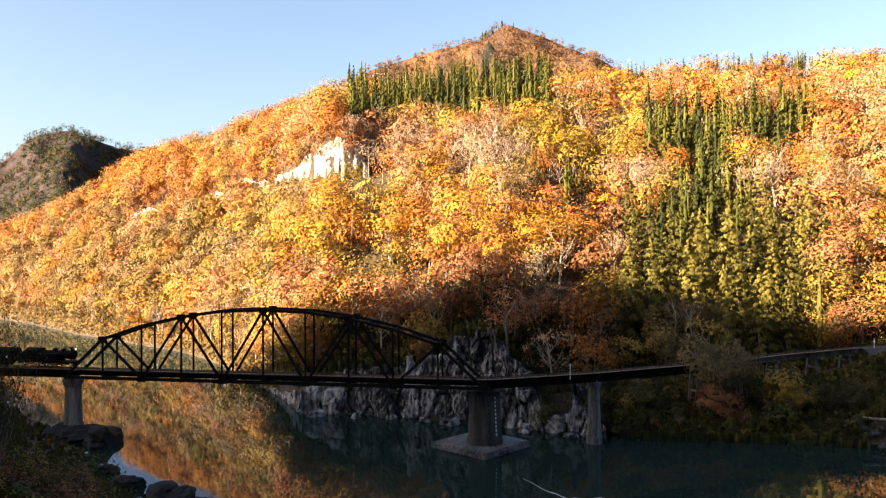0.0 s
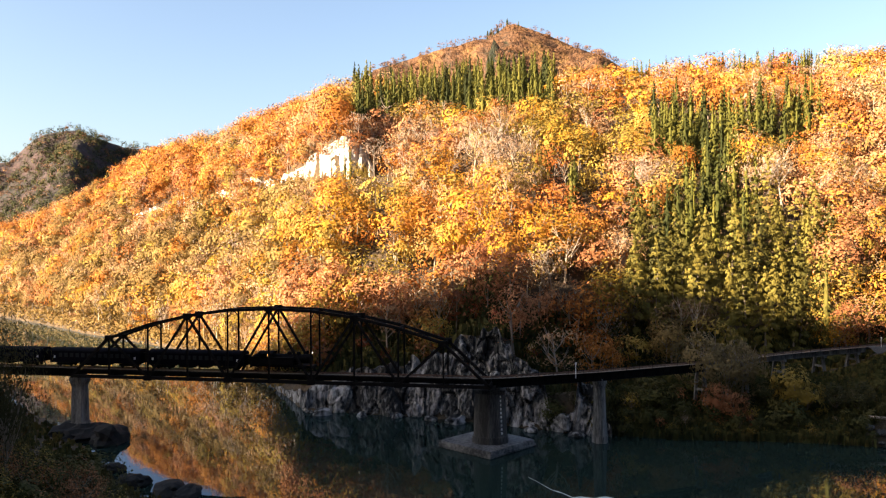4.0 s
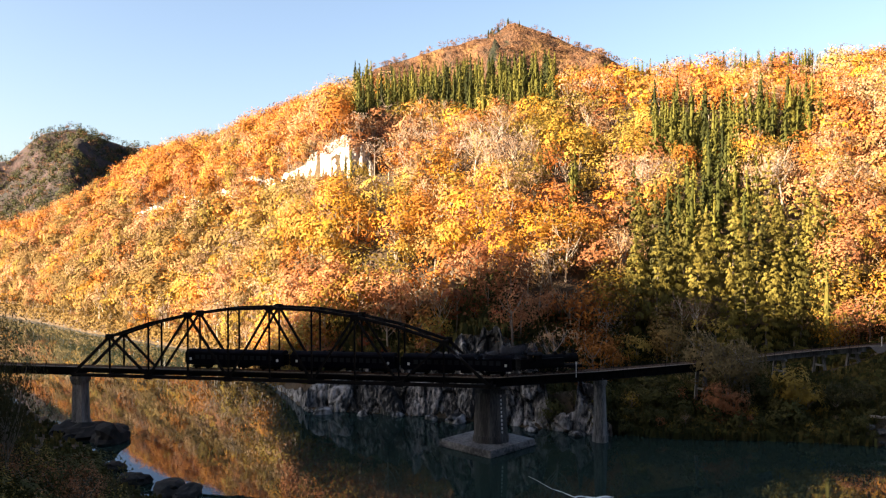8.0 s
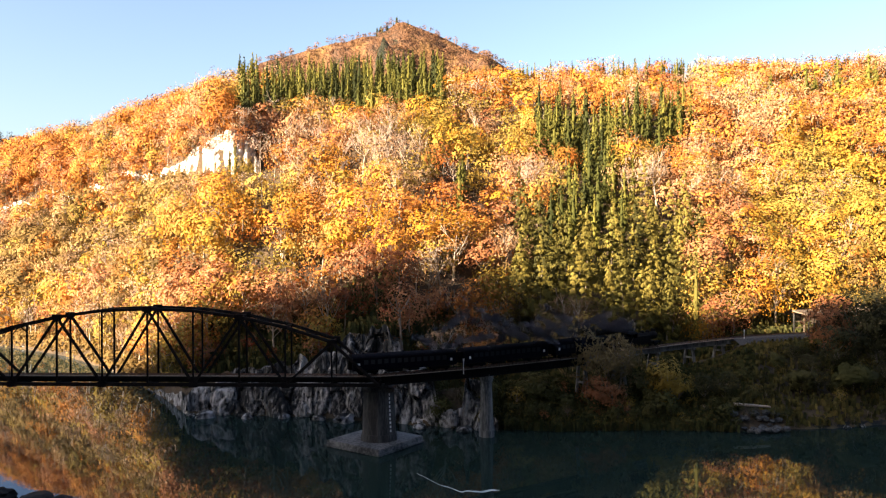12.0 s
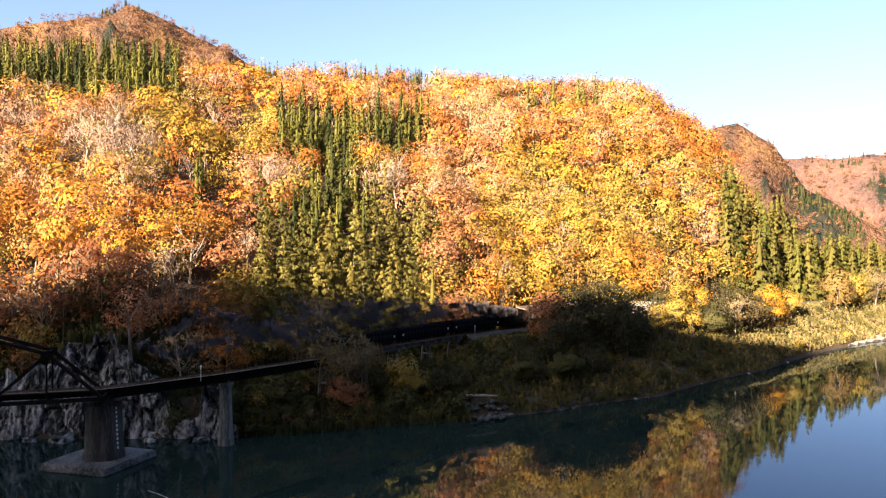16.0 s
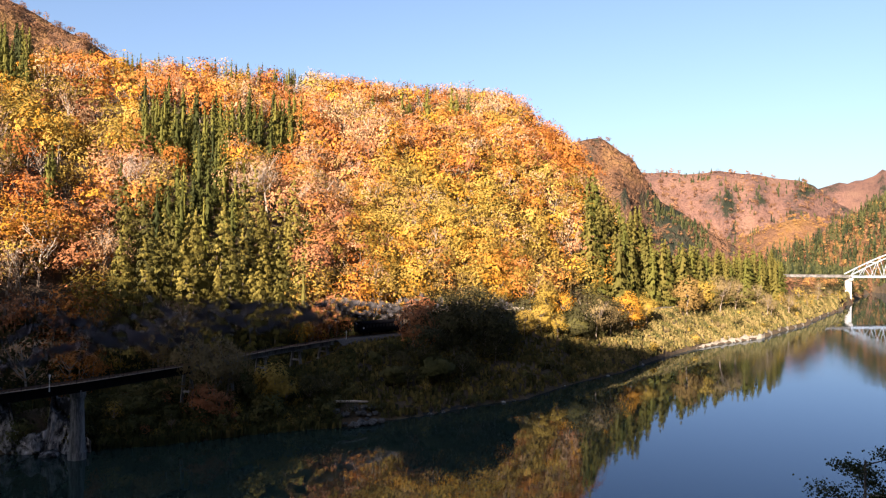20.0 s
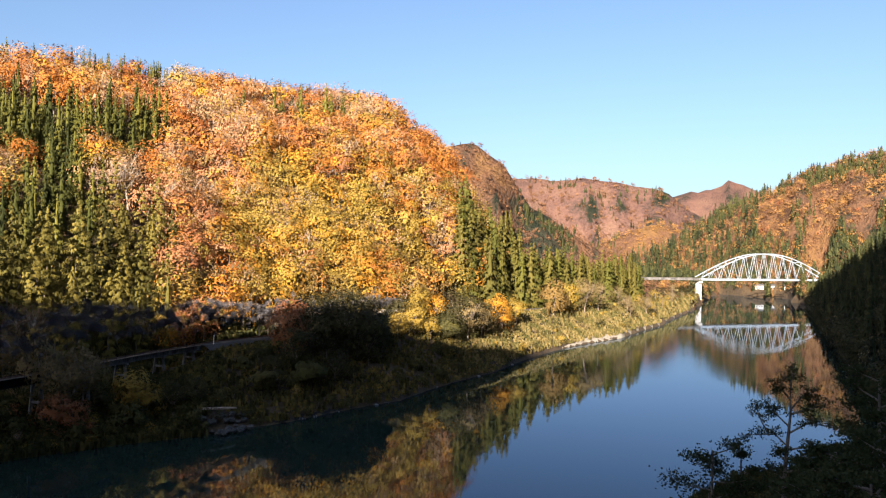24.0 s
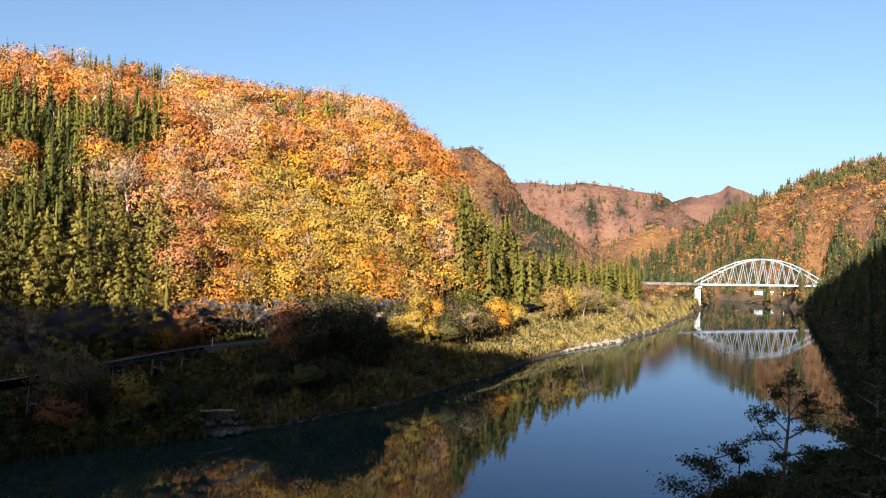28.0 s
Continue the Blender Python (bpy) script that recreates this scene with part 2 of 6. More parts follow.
def quick_mesh(name, verts, quads, mats, index=None, smooth=False, tone=None):
    """A mesh of quads or triangles from numpy arrays."""
    quads = np.asarray(quads)
    me = bpy.data.meshes.new(name)
    nv, nf = len(verts), len(quads)
    me.vertices.add(nv)
    me.vertices.foreach_set("co", np.asarray(verts, np.float32).ravel())
    k = quads.shape[1]
    me.loops.add(nf * k)
    me.loops.foreach_set("vertex_index", np.asarray(quads, np.int32).ravel())
    me.polygons.add(nf)
    me.polygons.foreach_set("loop_start", np.arange(0, nf * k, k, dtype=np.int32))
    for m in mats:
        me.materials.append(m)
    if index is not None:
        me.polygons.foreach_set("material_index", np.asarray(index, np.int32))
    if smooth:
        me.polygons.foreach_set("use_smooth", np.ones(nf, bool))
    tone = np.full(nf, 0.5) if tone is None else np.asarray(tone)
    me.attributes.new("tone", "FLOAT", "FACE" if len(tone) == nf else "POINT").data.foreach_set("value", tone.astype(np.float32))
    me.update(calc_edges=True)
    return me


def part(name, bm, mat, parent, label=""):
    """Links a bmesh as one mesh object under a thing or a part."""
    me = bpy.data.meshes.new(name)
    bm.to_mesh(me)
    bm.free()
    me.materials.append(mat)
    return part_mesh(name, me, parent, label)


def part_mesh(name, me, parent, label=""):
    ob = new(name, me)
    ob.parent = parent
    return tagged(ob, label)


def bar(bm, a, b, w, h, up=(0, 0, 1)):
    """A rectangular bar from a to b, w wide across and h high."""
    a, b = Vector(a), Vector(b)
    d = (b - a).normalized()
    u = Vector(up)
    if abs(d.dot(u)) > 0.98:
        u = Vector((0, 1, 0))
    side = d.cross(u).normalized()
    u = side.cross(d).normalized()
    vs = [bm.verts.new(p + side * (w / 2 * i) + u * (h / 2 * j)) for p in (a, b) for i, j in ((-1, -1), (1, -1), (1, 1), (-1, 1))]
    for f in ((0, 1, 2, 3), (7, 6, 5, 4), (0, 4, 5, 1), (1, 5, 6, 2), (2, 6, 7, 3), (3, 7, 4, 0)):
        bm.faces.new([vs[i] for i in f])


def tube(bm, points, radii, sides=8, cap=True):
    """A tapered tube along points."""
    rings = []
    pts = [Vector(p) for p in points]
    for i, p in enumerate(pts):
        d = (pts[min(i + 1, len(pts) - 1)] - pts[max(i - 1, 0)]).normalized()
        s = d.cross(Vector((0.31, 0.95, 0.05))).normalized()
        u = s.cross(d)
        rings.append([bm.verts.new(p + (s * math.cos(2 * math.pi * k / sides) + u * math.sin(2 * math.pi * k / sides)) * radii[i]) for k in range(sides)])
    for r0, r1 in zip(rings, rings[1:]):
        for k in range(sides):
            bm.faces.new((r0[k], r0[(k + 1) % sides], r1[(k + 1) % sides], r1[k]))
    if cap:
        bm.faces.new(rings[0][::-1])
        bm.faces.new(rings[-1])


def thing(name, label, category, group="", at=None):
    e = new(name)
    if at is not None:
        e.matrix_basis = at
    return tagged(e, label, category, group)


# ---------------------------------------------------------------- the lie of the land
# Bearings in degrees from +y to the right; ranges in metres from the origin.
def table(text):
    v = np.array([[float(c) for c in row.split(":")] for row in text.split()])
    return lambda az: np.interp(az, v[:, 0], v[:, 1])


def crest(text):
    """Like table, but the crest dies away beyond its ends."""
    f = table(text)
    ends = [float(row.split(":")[0]) for row in text.split()]
    return lambda az: f(az) - 1.2 * np.maximum(0, np.maximum(ends[0] - az, az - ends[-1]))


far_shore = table("-60:900 -40:760 -32:530 -29:450 -27.3:410 -25.6:371 -22:322 -18.6:286 -12.8:203 -10.7:174 -2.8:166 4.9:156 8.6:152 16.6:150 24:155 29:158 "
                  "35:168 43:191 50:241 55:310 59.3:363 62:442 64.2:586 66:950 71:1050 75:1100 110:1200")
near_shore = table("-180:400 -100:300 -60:420 -40:330 -31:225 -28:186 -26:163 -23.5:126 -19:112 -12:95 0:85 20:85 40:92 55:105 64:120 68:140 "
                   "72:150 76:165 80:190 90:260 110:400 180:500")
terrace_z = table("-32:5 -15:4 -13:2.2 -11.3:3.5 -10:5.5 -8:8 -2:10 0:13 1:17 4.4:17 5.5:10 7:6 10:6 12:5 20:6 26:7.4 28:9 30:11.6 60:12.2 64:8 70:4")
terrace_w = table("-32:16 -13:12 -10:9 8:11 12:24 20:32 27:52 32:68 35:74 40:76 45:94 50:102 54:96 60:66 70:40")
ridge_r = table("-34:700 -30:640 -26:600 -20:520 -12:440 -5:400 5:385 15:385 27:390 38:395 43:395 47:385 50:370 54:360 60:420 70:700")
ridge_el = table("-36:-1 -30.1:1.7 -28.2:2.5 -25.8:3.7 -23.4:5.7 -20:7.3 -15.8:8.4 -11.8:10.2 -7.7:12.0 -4:12.0 4.5:12.6 8.7:12.7 14.8:12.6 "
                 "20:12.7 24:12.5 27.5:12.1 30.3:12 34.5:11.6 38:11.6 41.4:11.1 43.5:9.8 46.6:7.7 47.9:5.2 49.5:2 52:-1 56:-3.4 70:-4")

# Mountains beyond: crest range, crest height by bearing, and how far their trees stand above the ground.
PEAKS = (
    (900, crest("-9:8 -7:11.5 -5.6:13.5 -0.9:14.9 2.9:15.5 4.8:16.7 7.5:15.8 12:13.8 16:11.5 30:8")),
    (1150, crest("-50:4 -34:5 -30:6 -28.2:7.9 -26.2:8.5 -24.6:7.9 -23:7.4 -21:7.2 -19:6.8 -14:5 -6:2")),
    (800, crest("38:6 44:7.5 46.5:8.5 48.2:8.8 50.4:7.2 52.5:4.1 55:2.5 58.8:0.2 62:-1.5")),
    (1750, crest("40:4 50:6.3 51.7:6.3 54.2:6 57.5:5.9 60.7:5.5 62.3:5.1 64:3.8 67:2 72:1")),
    (2700, crest("56:3 61.5:4.6 64.6:5.6 66.5:6.4 68.3:5.7 71:4.5 76:3 90:3")),
    (1300, crest("56:0.4 58.5:1.7 60:2.5 61.5:2.8 63.2:2.6 65:2.2 68:1")),
    (1020, crest("58:-1.5 60:0.2 62:0.7 64.3:2.2 66.1:3.5 68.7:4.7 71.9:6.5 74.9:7.2 80:7.4 90:7 110:7 130:5")),
)
sun_p = np.array((math.sin(radians(SUN_AZ)), math.cos(radians(SUN_AZ)))) * -1
sun_q = np.array((-sun_p[1], sun_p[0]))
shade_ridge = table("-500:262 -200:262 0:262 46:258 70:238 85:236 120:222 135:215 145:213 156:209 162:200 169:192 180:182 186:176 200:162 215:157 235:152 247:110 258:50 280:15 330:0")


shade_ridge_far = table("-700:540 -75:530 -40:450 0:405 25:380 40:315 60:150 80:0 400:0")


def wrinkle(x, y, size, seed=0.0):
    """Cheap smooth relief between about -1 and 1."""
    k = 2 * math.pi / size
    return (np.sin(k * (x + 0.6 * y) + seed) * np.cos(k * (0.8 * y - 0.45 * x) * 0.77 + 1.7 * seed) +
            0.5 * np.sin(k * 2.3 * (x * 0.7 - y) + 2.1 * seed) * np.cos(k * 1.9 * (y + 0.3 * x) + seed) +
            0.25 * np.sin(k * 4.7 * x + 3 * seed) * np.cos(k * 5.1 * y - seed)) / 1.5


def spurs(az, r, R, seed):
    """Spurs that run down a mountainside towards the river: 1 on their crests, 0 in the gullies."""
    u = np.radians(az) / 0.042 + 0.5 * np.sin(r / (0.08 * R) + seed + az * 0.4) + 0.8 * np.sin(az * 0.53 + 2.1 * seed) + 1.7 * seed
    v = u * 2.3 + 0.6 * np.sin(r / (0.05 * R) + 2 * seed)
    return 0.72 * (1 - np.abs(np.sin(math.pi * u / 2))) + 0.28 * (1 - np.abs(np.sin(math.pi * v / 2)))


def bare_land(x, y):
    """The ground's height at (x, y) without the rock steps, for arrays."""
    x, y = np.asarray(x, float), np.asarray(y, float)
    r = np.hypot(x, y) + 1e-6
    az = np.degrees(np.arctan2(x, y))
    z = np.full(r.shape, -4.0)
    # this bank, falling from the eye to the shore
    rn = near_shore(az)
    u = np.clip(1 - r / rn, -0.2, 1)
    near = np.where(u > 0, 34.2 * (0.45 * np.exp(-r / 14) + 0.55 * np.abs(u) ** 1.55), 12 * u)
    z = np.maximum(z, near)
    # the far bank and its hill
    rs, tz, tw = far_shore(az), terrace_z(az), terrace_w(az)
    R = ridge_r(az)
    zr = np.maximum(36 + R * np.tan(np.radians(ridge_el(az))) - 9.6, tz)
    rt = rs + tw
    d = r - rs
    bank = np.where(d > 0, tz * np.clip(np.abs(d) / (tw * 0.5), 0, 1) ** 0.8, d * 0.25)
    v = (r - rt) / np.maximum(R - rt, 20)
    up = tz + (zr - tz) * (1 - np.clip(1 - v, 0, 1) ** 1.22)
    over = zr - np.maximum(r - R, 0) * 0.5
    hill = np.where(r < rt, bank, np.where(r < R, up, np.maximum(over, tz)))
    rough = np.clip(v * 5, 0, 1) * np.clip((1 - v) * 5, 0.12, 1)
    hill = hill + rough * (6.0 * wrinkle(x, y, 95, 1.3) + 2.2 * wrinkle(x, y, 31, 0.4))
    inside = np.clip((az + 62) / 8, 0, 1) * np.clip((112 - az) / 8, 0, 1)
    z = np.maximum(z, np.where(inside > 0, hill * inside - 4 * (1 - inside), -4))
    # mountains beyond
    for i, (R, el) in enumerate(PEAKS):
        top = 36 + R * np.tan(np.radians(el(az))) - (7 if R < 400 else 2)
        slope = 0.42 if R < 400 else 0.62
        m = top - np.abs(r - R) * slope * np.where(r < R, 1, 0.8) + (0.035 * R * wrinkle(x, y, R * 0.2, i) + 0.024 * R * (0.3 - np.abs(wrinkle(x, y, R * 0.11, i + 2)))) * np.clip(np.abs(r - R) / (0.12 * R), 0.1, 1)
        m = m + 0.042 * R * (spurs(az, r, R, i) - 0.6) * np.clip((R - r) / (0.12 * R), 0, 1)
        z = np.maximum(z, np.where(el(az) > -7, m, -4))
    # a steep spur of the mountain upstream, whose far flank lies in shade
    u = np.clip(((x + 508) * 0.423 + (y - 1031) * -0.906) / 449, 0, 1)
    z = np.maximum(z, np.where(y > 520, 36 + 168 - 178 * u - 0.95 * np.hypot(x + 508 - 190 * u, y - 1031 + 407 * u) + 9 * wrinkle(x, y, 130, 0.3), -4))
    # the shaded bank downstream, which runs along the river on this side
    d = (0.367 * x - 25.0 - y) / 1.065
    bank = np.minimum(np.where(d > 0, 0.9 * d, 0.25 * d), 80 + 0.3 * d) + 1.5 * wrinkle(x, y, 60, 2.0) * np.clip(d / 15, 0, 1)
    bank = bank - np.maximum(0, 200 - x) * 0.5 - np.maximum(0, x - 720) * 0.4
    z = np.maximum(z, np.where((x > 60) & (d > -12), bank, -4))
    # the steep ridge on this bank that keeps the low sun off the gorge
    p, q = x * sun_p[0] + y * sun_p[1], x * sun_q[0] + y * sun_q[1]
    z = np.maximum(z, shade_ridge(q) - np.abs(p + 330) * 0.75)
    z = np.maximum(z, shade_ridge_far(q) - np.abs(p + 540) * 0.75)
    # an unseen mountain at the eye's back, added to dim the gorge's skylight
    z = np.maximum(z, (400 + 20 * wrinkle(x, y, 260, 0.9)) * np.clip((x + 420) / 200, 0, 1) - np.abs(y + 260 + 0.18 * x) * 1.5)
    return z


def slope_at(az_, el_):
    """The range at which the hillside shows at that bearing and height."""
    a = radians(az_)
    rr = np.arange(float(far_shore(az_)) + 5, float(ridge_r(az_)), 1.0)
    e_ = np.degrees(np.arctan2(bare_land(np.sin(a) * rr, np.cos(a) * rr) - 36, rr))
    hit = np.where(e_ > el_)[0]
    return float(rr[hit[0]]) if len(hit) else float(rr[-1])


# rock faces on the hillside: bearings, the heights at which their feet show, and how high they stand
FACES = {"white": (-12.4, -5.6, 4.9, 5.4, table("-12.4:3 -11.6:4 -10.8:6 -10.2:10 -9.8:12 -9.4:12 -8.6:15 -7.6:16 -7:15 -6.4:13 -6:10 -5.6:4")),
         "middle": (-17.4, -12.6, 3.4, 4.6, table("-17.4:2 -16.8:5 -16:3 -15.4:4 -14.8:8 -14.3:8 -13.7:4 -13.3:5 -12.6:2")),
         "left": (-23, -17.8, 1.8, 3.2, table("-23:2 -22:5 -21:6 -20.4:3 -19.7:5 -19.3:8 -18.8:8 -18.4:4 -17.8:2")),
         "narrow": (38.25, 39.1, 3.2, 3.2, table("38.25:2 38.4:8 38.9:9 39.1:3")),
         "grey": (34.6, 38.8, 6.2, 5.8, table("34.6:1 35.3:3 35.8:1 36.4:2 37:4 37.4:1.5 38:3.5 38.8:1"))}
STEPS = []
for a0, a1, e0, e1, tall in FACES.values():
    spots = np.linspace(a0, a1, 25)
    STEPS.append((spots, np.array([slope_at(a, e0 + (e1 - e0) * (a - a0) / (a1 - a0)) for a in spots]), tall))


def land(x, y):
    """The ground's height at (x, y), for arrays: it steps up behind each rock face."""
    z = bare_land(x, y)
    r, az_ = np.hypot(x, y), np.degrees(np.arctan2(x, y))
    for spots, foot, tall in STEPS:
        d = r - np.interp(az_, spots, foot)
        inside = np.clip(np.minimum(az_ - spots[0], spots[-1] - az_) / 0.25, 0, 1)
        z = z + inside * tall(az_) * np.clip((d - 1.0) / 4.0, 0, 1) * np.clip(1 - (d - 6) / 55, 0, 1)
    return z


azs = np.concatenate([np.arange(-180, -46, 2.5), np.arange(-46, 96, 0.5), np.arange(96, 180, 2.5)])
rs_ = np.concatenate([np.linspace(0, 100, 40), np.linspace(103, 460, 130), np.geomspace(465, 1900, 100), np.geomspace(1930, 4800, 24)])
A, Rr = np.meshgrid(np.radians(azs), rs_, indexing="ij")
GX, GY = np.sin(A) * Rr, np.cos(A) * Rr
GZ = land(GX, GY)
na, nr = A.shape
ii, jj = np.meshgrid(np.arange(na), np.arange(nr - 1), indexing="ij")
i2 = (ii + 1) % na
quads = np.stack([ii * nr + jj, ii * nr + jj + 1, i2 * nr + jj + 1, i2 * nr + jj], -1).reshape(-1, 4)
crests = np.zeros(A.shape)
for k_, (R_, el_) in enumerate(PEAKS):
    crests = np.where(np.abs(Rr - 0.85 * R_) < 0.17 * R_, spurs(np.degrees(A), Rr, R_, k_), crests)
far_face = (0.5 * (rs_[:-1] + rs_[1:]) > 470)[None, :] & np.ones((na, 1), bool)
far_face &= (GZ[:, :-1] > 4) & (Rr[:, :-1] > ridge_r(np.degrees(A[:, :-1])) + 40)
ground = new("ground", quick_mesh("ground", np.stack([GX, GY, GZ], -1).reshape(-1, 3), quads, [GROUND, FAR_WOODS, SHADED_WOODS, HAZE_WOODS], (far_face * np.where(azs < -15, 2, 1)[:, None] * np.where((Rr[:, :-1] > 1340) & (azs > 30)[:, None], 3, 1)).reshape(-1), smooth=True, tone=crests.reshape(-1)))
tagged(ground, "wooded valley floor and hillsides covered in fallen leaves", "ground", kind="structure")

wv, wq = [], []
steps = np.concatenate([np.linspace(5, 600, 40), np.geomspace(640, 4500, 16)])
wa = np.radians(np.arange(-60, 111, 2.0))
WA, WR = np.meshgrid(wa, steps, indexing="ij")
ii, jj = np.meshgrid(np.arange(len(wa) - 1), np.arange(len(steps) - 1), indexing="ij")
k = len(steps)
wq = np.stack([ii * k + jj, (ii + 1) * k + jj, (ii + 1) * k + jj + 1, ii * k + jj + 1], -1).reshape(-1, 4)
water = new("water", quick_mesh("water", np.stack([np.sin(WA) * WR, np.cos(WA) * WR, 0 * WA], -1).reshape(-1, 3), wq, [WATER], smooth=True))
tagged(water, "calm dark green river mirroring the autumn hills", "river", kind="structure")

# ---------------------------------------------------------------- trees
rng = np.random.default_rng(11)


def leaf_quads(centres, normals, size, gen):
    """Small bent-over clumps of leaves: one quad for each centre, facing about its normal."""
    n = len(centres)
    a = np.cross(normals, gen.normal(size=(n, 3)))
    a /= np.linalg.norm(a, axis=1, keepdims=True) + 1e-9
    b = np.cross(normals, a)
    s = size * gen.uniform(0.6, 1.35, (n, 1))
    t = size * gen.uniform(0.5, 1.1, (n, 1))
    return np.stack([centres - a * s, centres - b * t, centres + a * s, centres + b * t], 1) * 1.0


def leaf_tris(centres, normals, size, gen):
    """Smaller clumps: one triangle for each centre."""
    n = len(centres)
    a = np.cross(normals, gen.normal(size=(n, 3)))
    a /= np.linalg.norm(a, axis=1, keepdims=True) + 1e-9
    b = np.cross(normals, a)
    s = size * gen.uniform(0.6, 1.35, (n, 1))
    t = size * gen.uniform(0.5, 1.1, (n, 1))
    return np.stack([centres - a * s - b * t * 0.5, centres + a * s - b * t * 0.5, centres + b * t * 0.9 + a * s * gen.uniform(-0.6, 0.6, (n, 1))], 1)


def halves(quads):
    """Quads cut into triangles."""
    return np.concatenate([quads[:, (0, 1, 2)], quads[:, (0, 2, 3)]])


def spray_tris(centres, normals, ways, size, gen):
    """Sprays of leaves: one slender triangle for each centre, running out along its way and facing about its normal."""
    n = len(centres)
    ways = ways - normals * np.sum(ways * normals, 1, keepdims=True) * 0.85
    ways = ways / (np.linalg.norm(ways, axis=1, keepdims=True) + 1e-9)
    b = np.cross(normals, ways)
    b /= np.linalg.norm(b, axis=1, keepdims=True) + 1e-9
    ln = size * gen.uniform(0.7, 1.5, (n, 1))
    w = size * gen.uniform(0.3, 0.62, (n, 1))
    return np.stack([centres - ways * ln * 0.8 - b * w, centres - ways * ln * 0.5 + b * w, centres + ways * ln], 1)


def inner_needles(gen):
    """The dense inner sprays of a conifer 1 high."""
    sides, zs = 7, np.linspace(0.04, 0.86, 7)
    v = []
    for z in zs:
        for a in np.arange(sides) * 2 * math.pi / sides:
            rd = 0.045 * (1 - z ** 1.5) * gen.uniform(0.4, 1.2)
            v.append((rd * math.cos(a), rd * math.sin(a), z + gen.uniform(-0.03, 0.03)))
    f = [(j * sides + i, j * sides + (i + 1) % sides, (j + 1) * sides + (i + 1) % sides, (j + 1) * sides + i) for j in range(len(zs) - 1) for i in range(sides)]
    return np.array(v), halves(np.array(f))


def crown_points(kind, n, gen):
    """The sprays of a tree 1 high, by its habit: their centres, the ways they face and the ways they run."""
    if kind == "cedar":
        k = 130
        sh = 1 - gen.uniform(0, 1, k) ** 0.85
        sa = np.arange(k) * 2.4 + gen.uniform(-0.3, 0.3, k)
        reach = 0.135 * (1 - sh ** 1.5) * (0.7 + 0.3 * np.minimum(1, sh * 5)) + 0.003
        sr = reach * gen.uniform(0.7, 1.12, k)
        w = gen.integers(0, k, n)
        t = gen.uniform(0.35, 1.0, n) ** 0.5
        spread = (0.004 + 0.014 * (1 - sh[w]))[:, None]
        d = gen.normal(0, 1, (n, 3))
        d /= np.linalg.norm(d, axis=1, keepdims=True)
        out = np.stack([np.cos(sa[w]), np.sin(sa[w]), np.zeros(n)], 1)
        c = out * (sr[w] * t)[:, None] + d * spread * np.array((1, 1, 1.1))
        c[:, 2] += 0.05 + 0.94 * sh[w] - 0.35 * sr[w] * (t - 0.3)
        nm = out + 0.25 * d + np.array((0, 0, 0.3))
        way = 0.35 * out + 0.3 * gen.normal(0, 1, (n, 3)) + np.array((0, 0, 0.35)) * np.where(sh[w] > 0.85, 2.5, -2.0)[:, None]
    else:
        low, wide = {"round": (0.12, 0.43), "tall": (0.3, 0.26), "bare": (0.24, 0.42), "bush": (0.0, 0.52)}[kind]
        half = (1 - low) / 2
        m = n * 5
        d = gen.normal(0, 1, (m, 3))
        d /= np.linalg.norm(d, axis=1, keepdims=True)
        rad = np.where(gen.uniform(0, 1, m) < 0.25, gen.uniform(0.4, 0.85, m), gen.uniform(0.82, 1.04, m))
        ph = gen.uniform(0, 6.28, 6)
        lobes = 1 + 0.22 * np.sin(3 * d[:, 0] + ph[0]) * np.cos(2.6 * d[:, 1] + ph[1]) + 0.18 * np.sin(4.1 * d[:, 2] + ph[2] + 2 * d[:, 0]) + 0.1 * np.sin(7 * d[:, 1] + ph[3]) * np.cos(6 * d[:, 2] + ph[4])
        p = d * (rad * lobes)[:, None]
        gaps = np.sin(5.2 * p[:, 0] + ph[0]) * np.cos(4.7 * p[:, 1] + ph[5]) + np.sin(6.5 * p[:, 2] + 2.2 * p[:, 0] + ph[3]) * 0.9 + gen.normal(0, 0.35, m)
        best = np.argsort(gaps + 0.8 * d[:, 2])[-int(m * 0.62):]
        best = best[gen.permutation(len(best))[:n]]
        d, p = d[best], p[best]
        c = p * np.array((wide, wide, half)) + np.array((0, 0, low + half))
        nm = d + gen.normal(0, 0.1, (n, 3)) + np.array((0, 0, 0.1))
        way = gen.normal(0, 0.7, (n, 3)) + np.array((0, 0, 0.4)) + 0.25 * d
        if kind == "bare":
            way = 0.8 * d + gen.normal(0, 0.5, (n, 3)) + np.array((0, 0, 0.6))
    nm /= np.linalg.norm(nm, axis=1, keepdims=True)
    way /= np.linalg.norm(way, axis=1, keepdims=True)
    return c, nm, way


def limb_quads(path, radii, sides=4):
    """A tapered tube of quads along a path."""
    v, f = [], []
    for i, (p, rd) in enumerate(zip(path, radii)):
        for k in range(sides):
            a = 2 * math.pi * k / sides
            v.append((p[0] + rd * math.cos(a), p[1] + rd * math.sin(a), p[2]))
    for i in range(len(path) - 1):
        for k in range(sides):
            k2 = (k + 1) % sides
            f.append((i * sides + k, i * sides + k2, (i + 1) * sides + k2, (i + 1) * sides + k))
    return np.array(v), np.array(f)


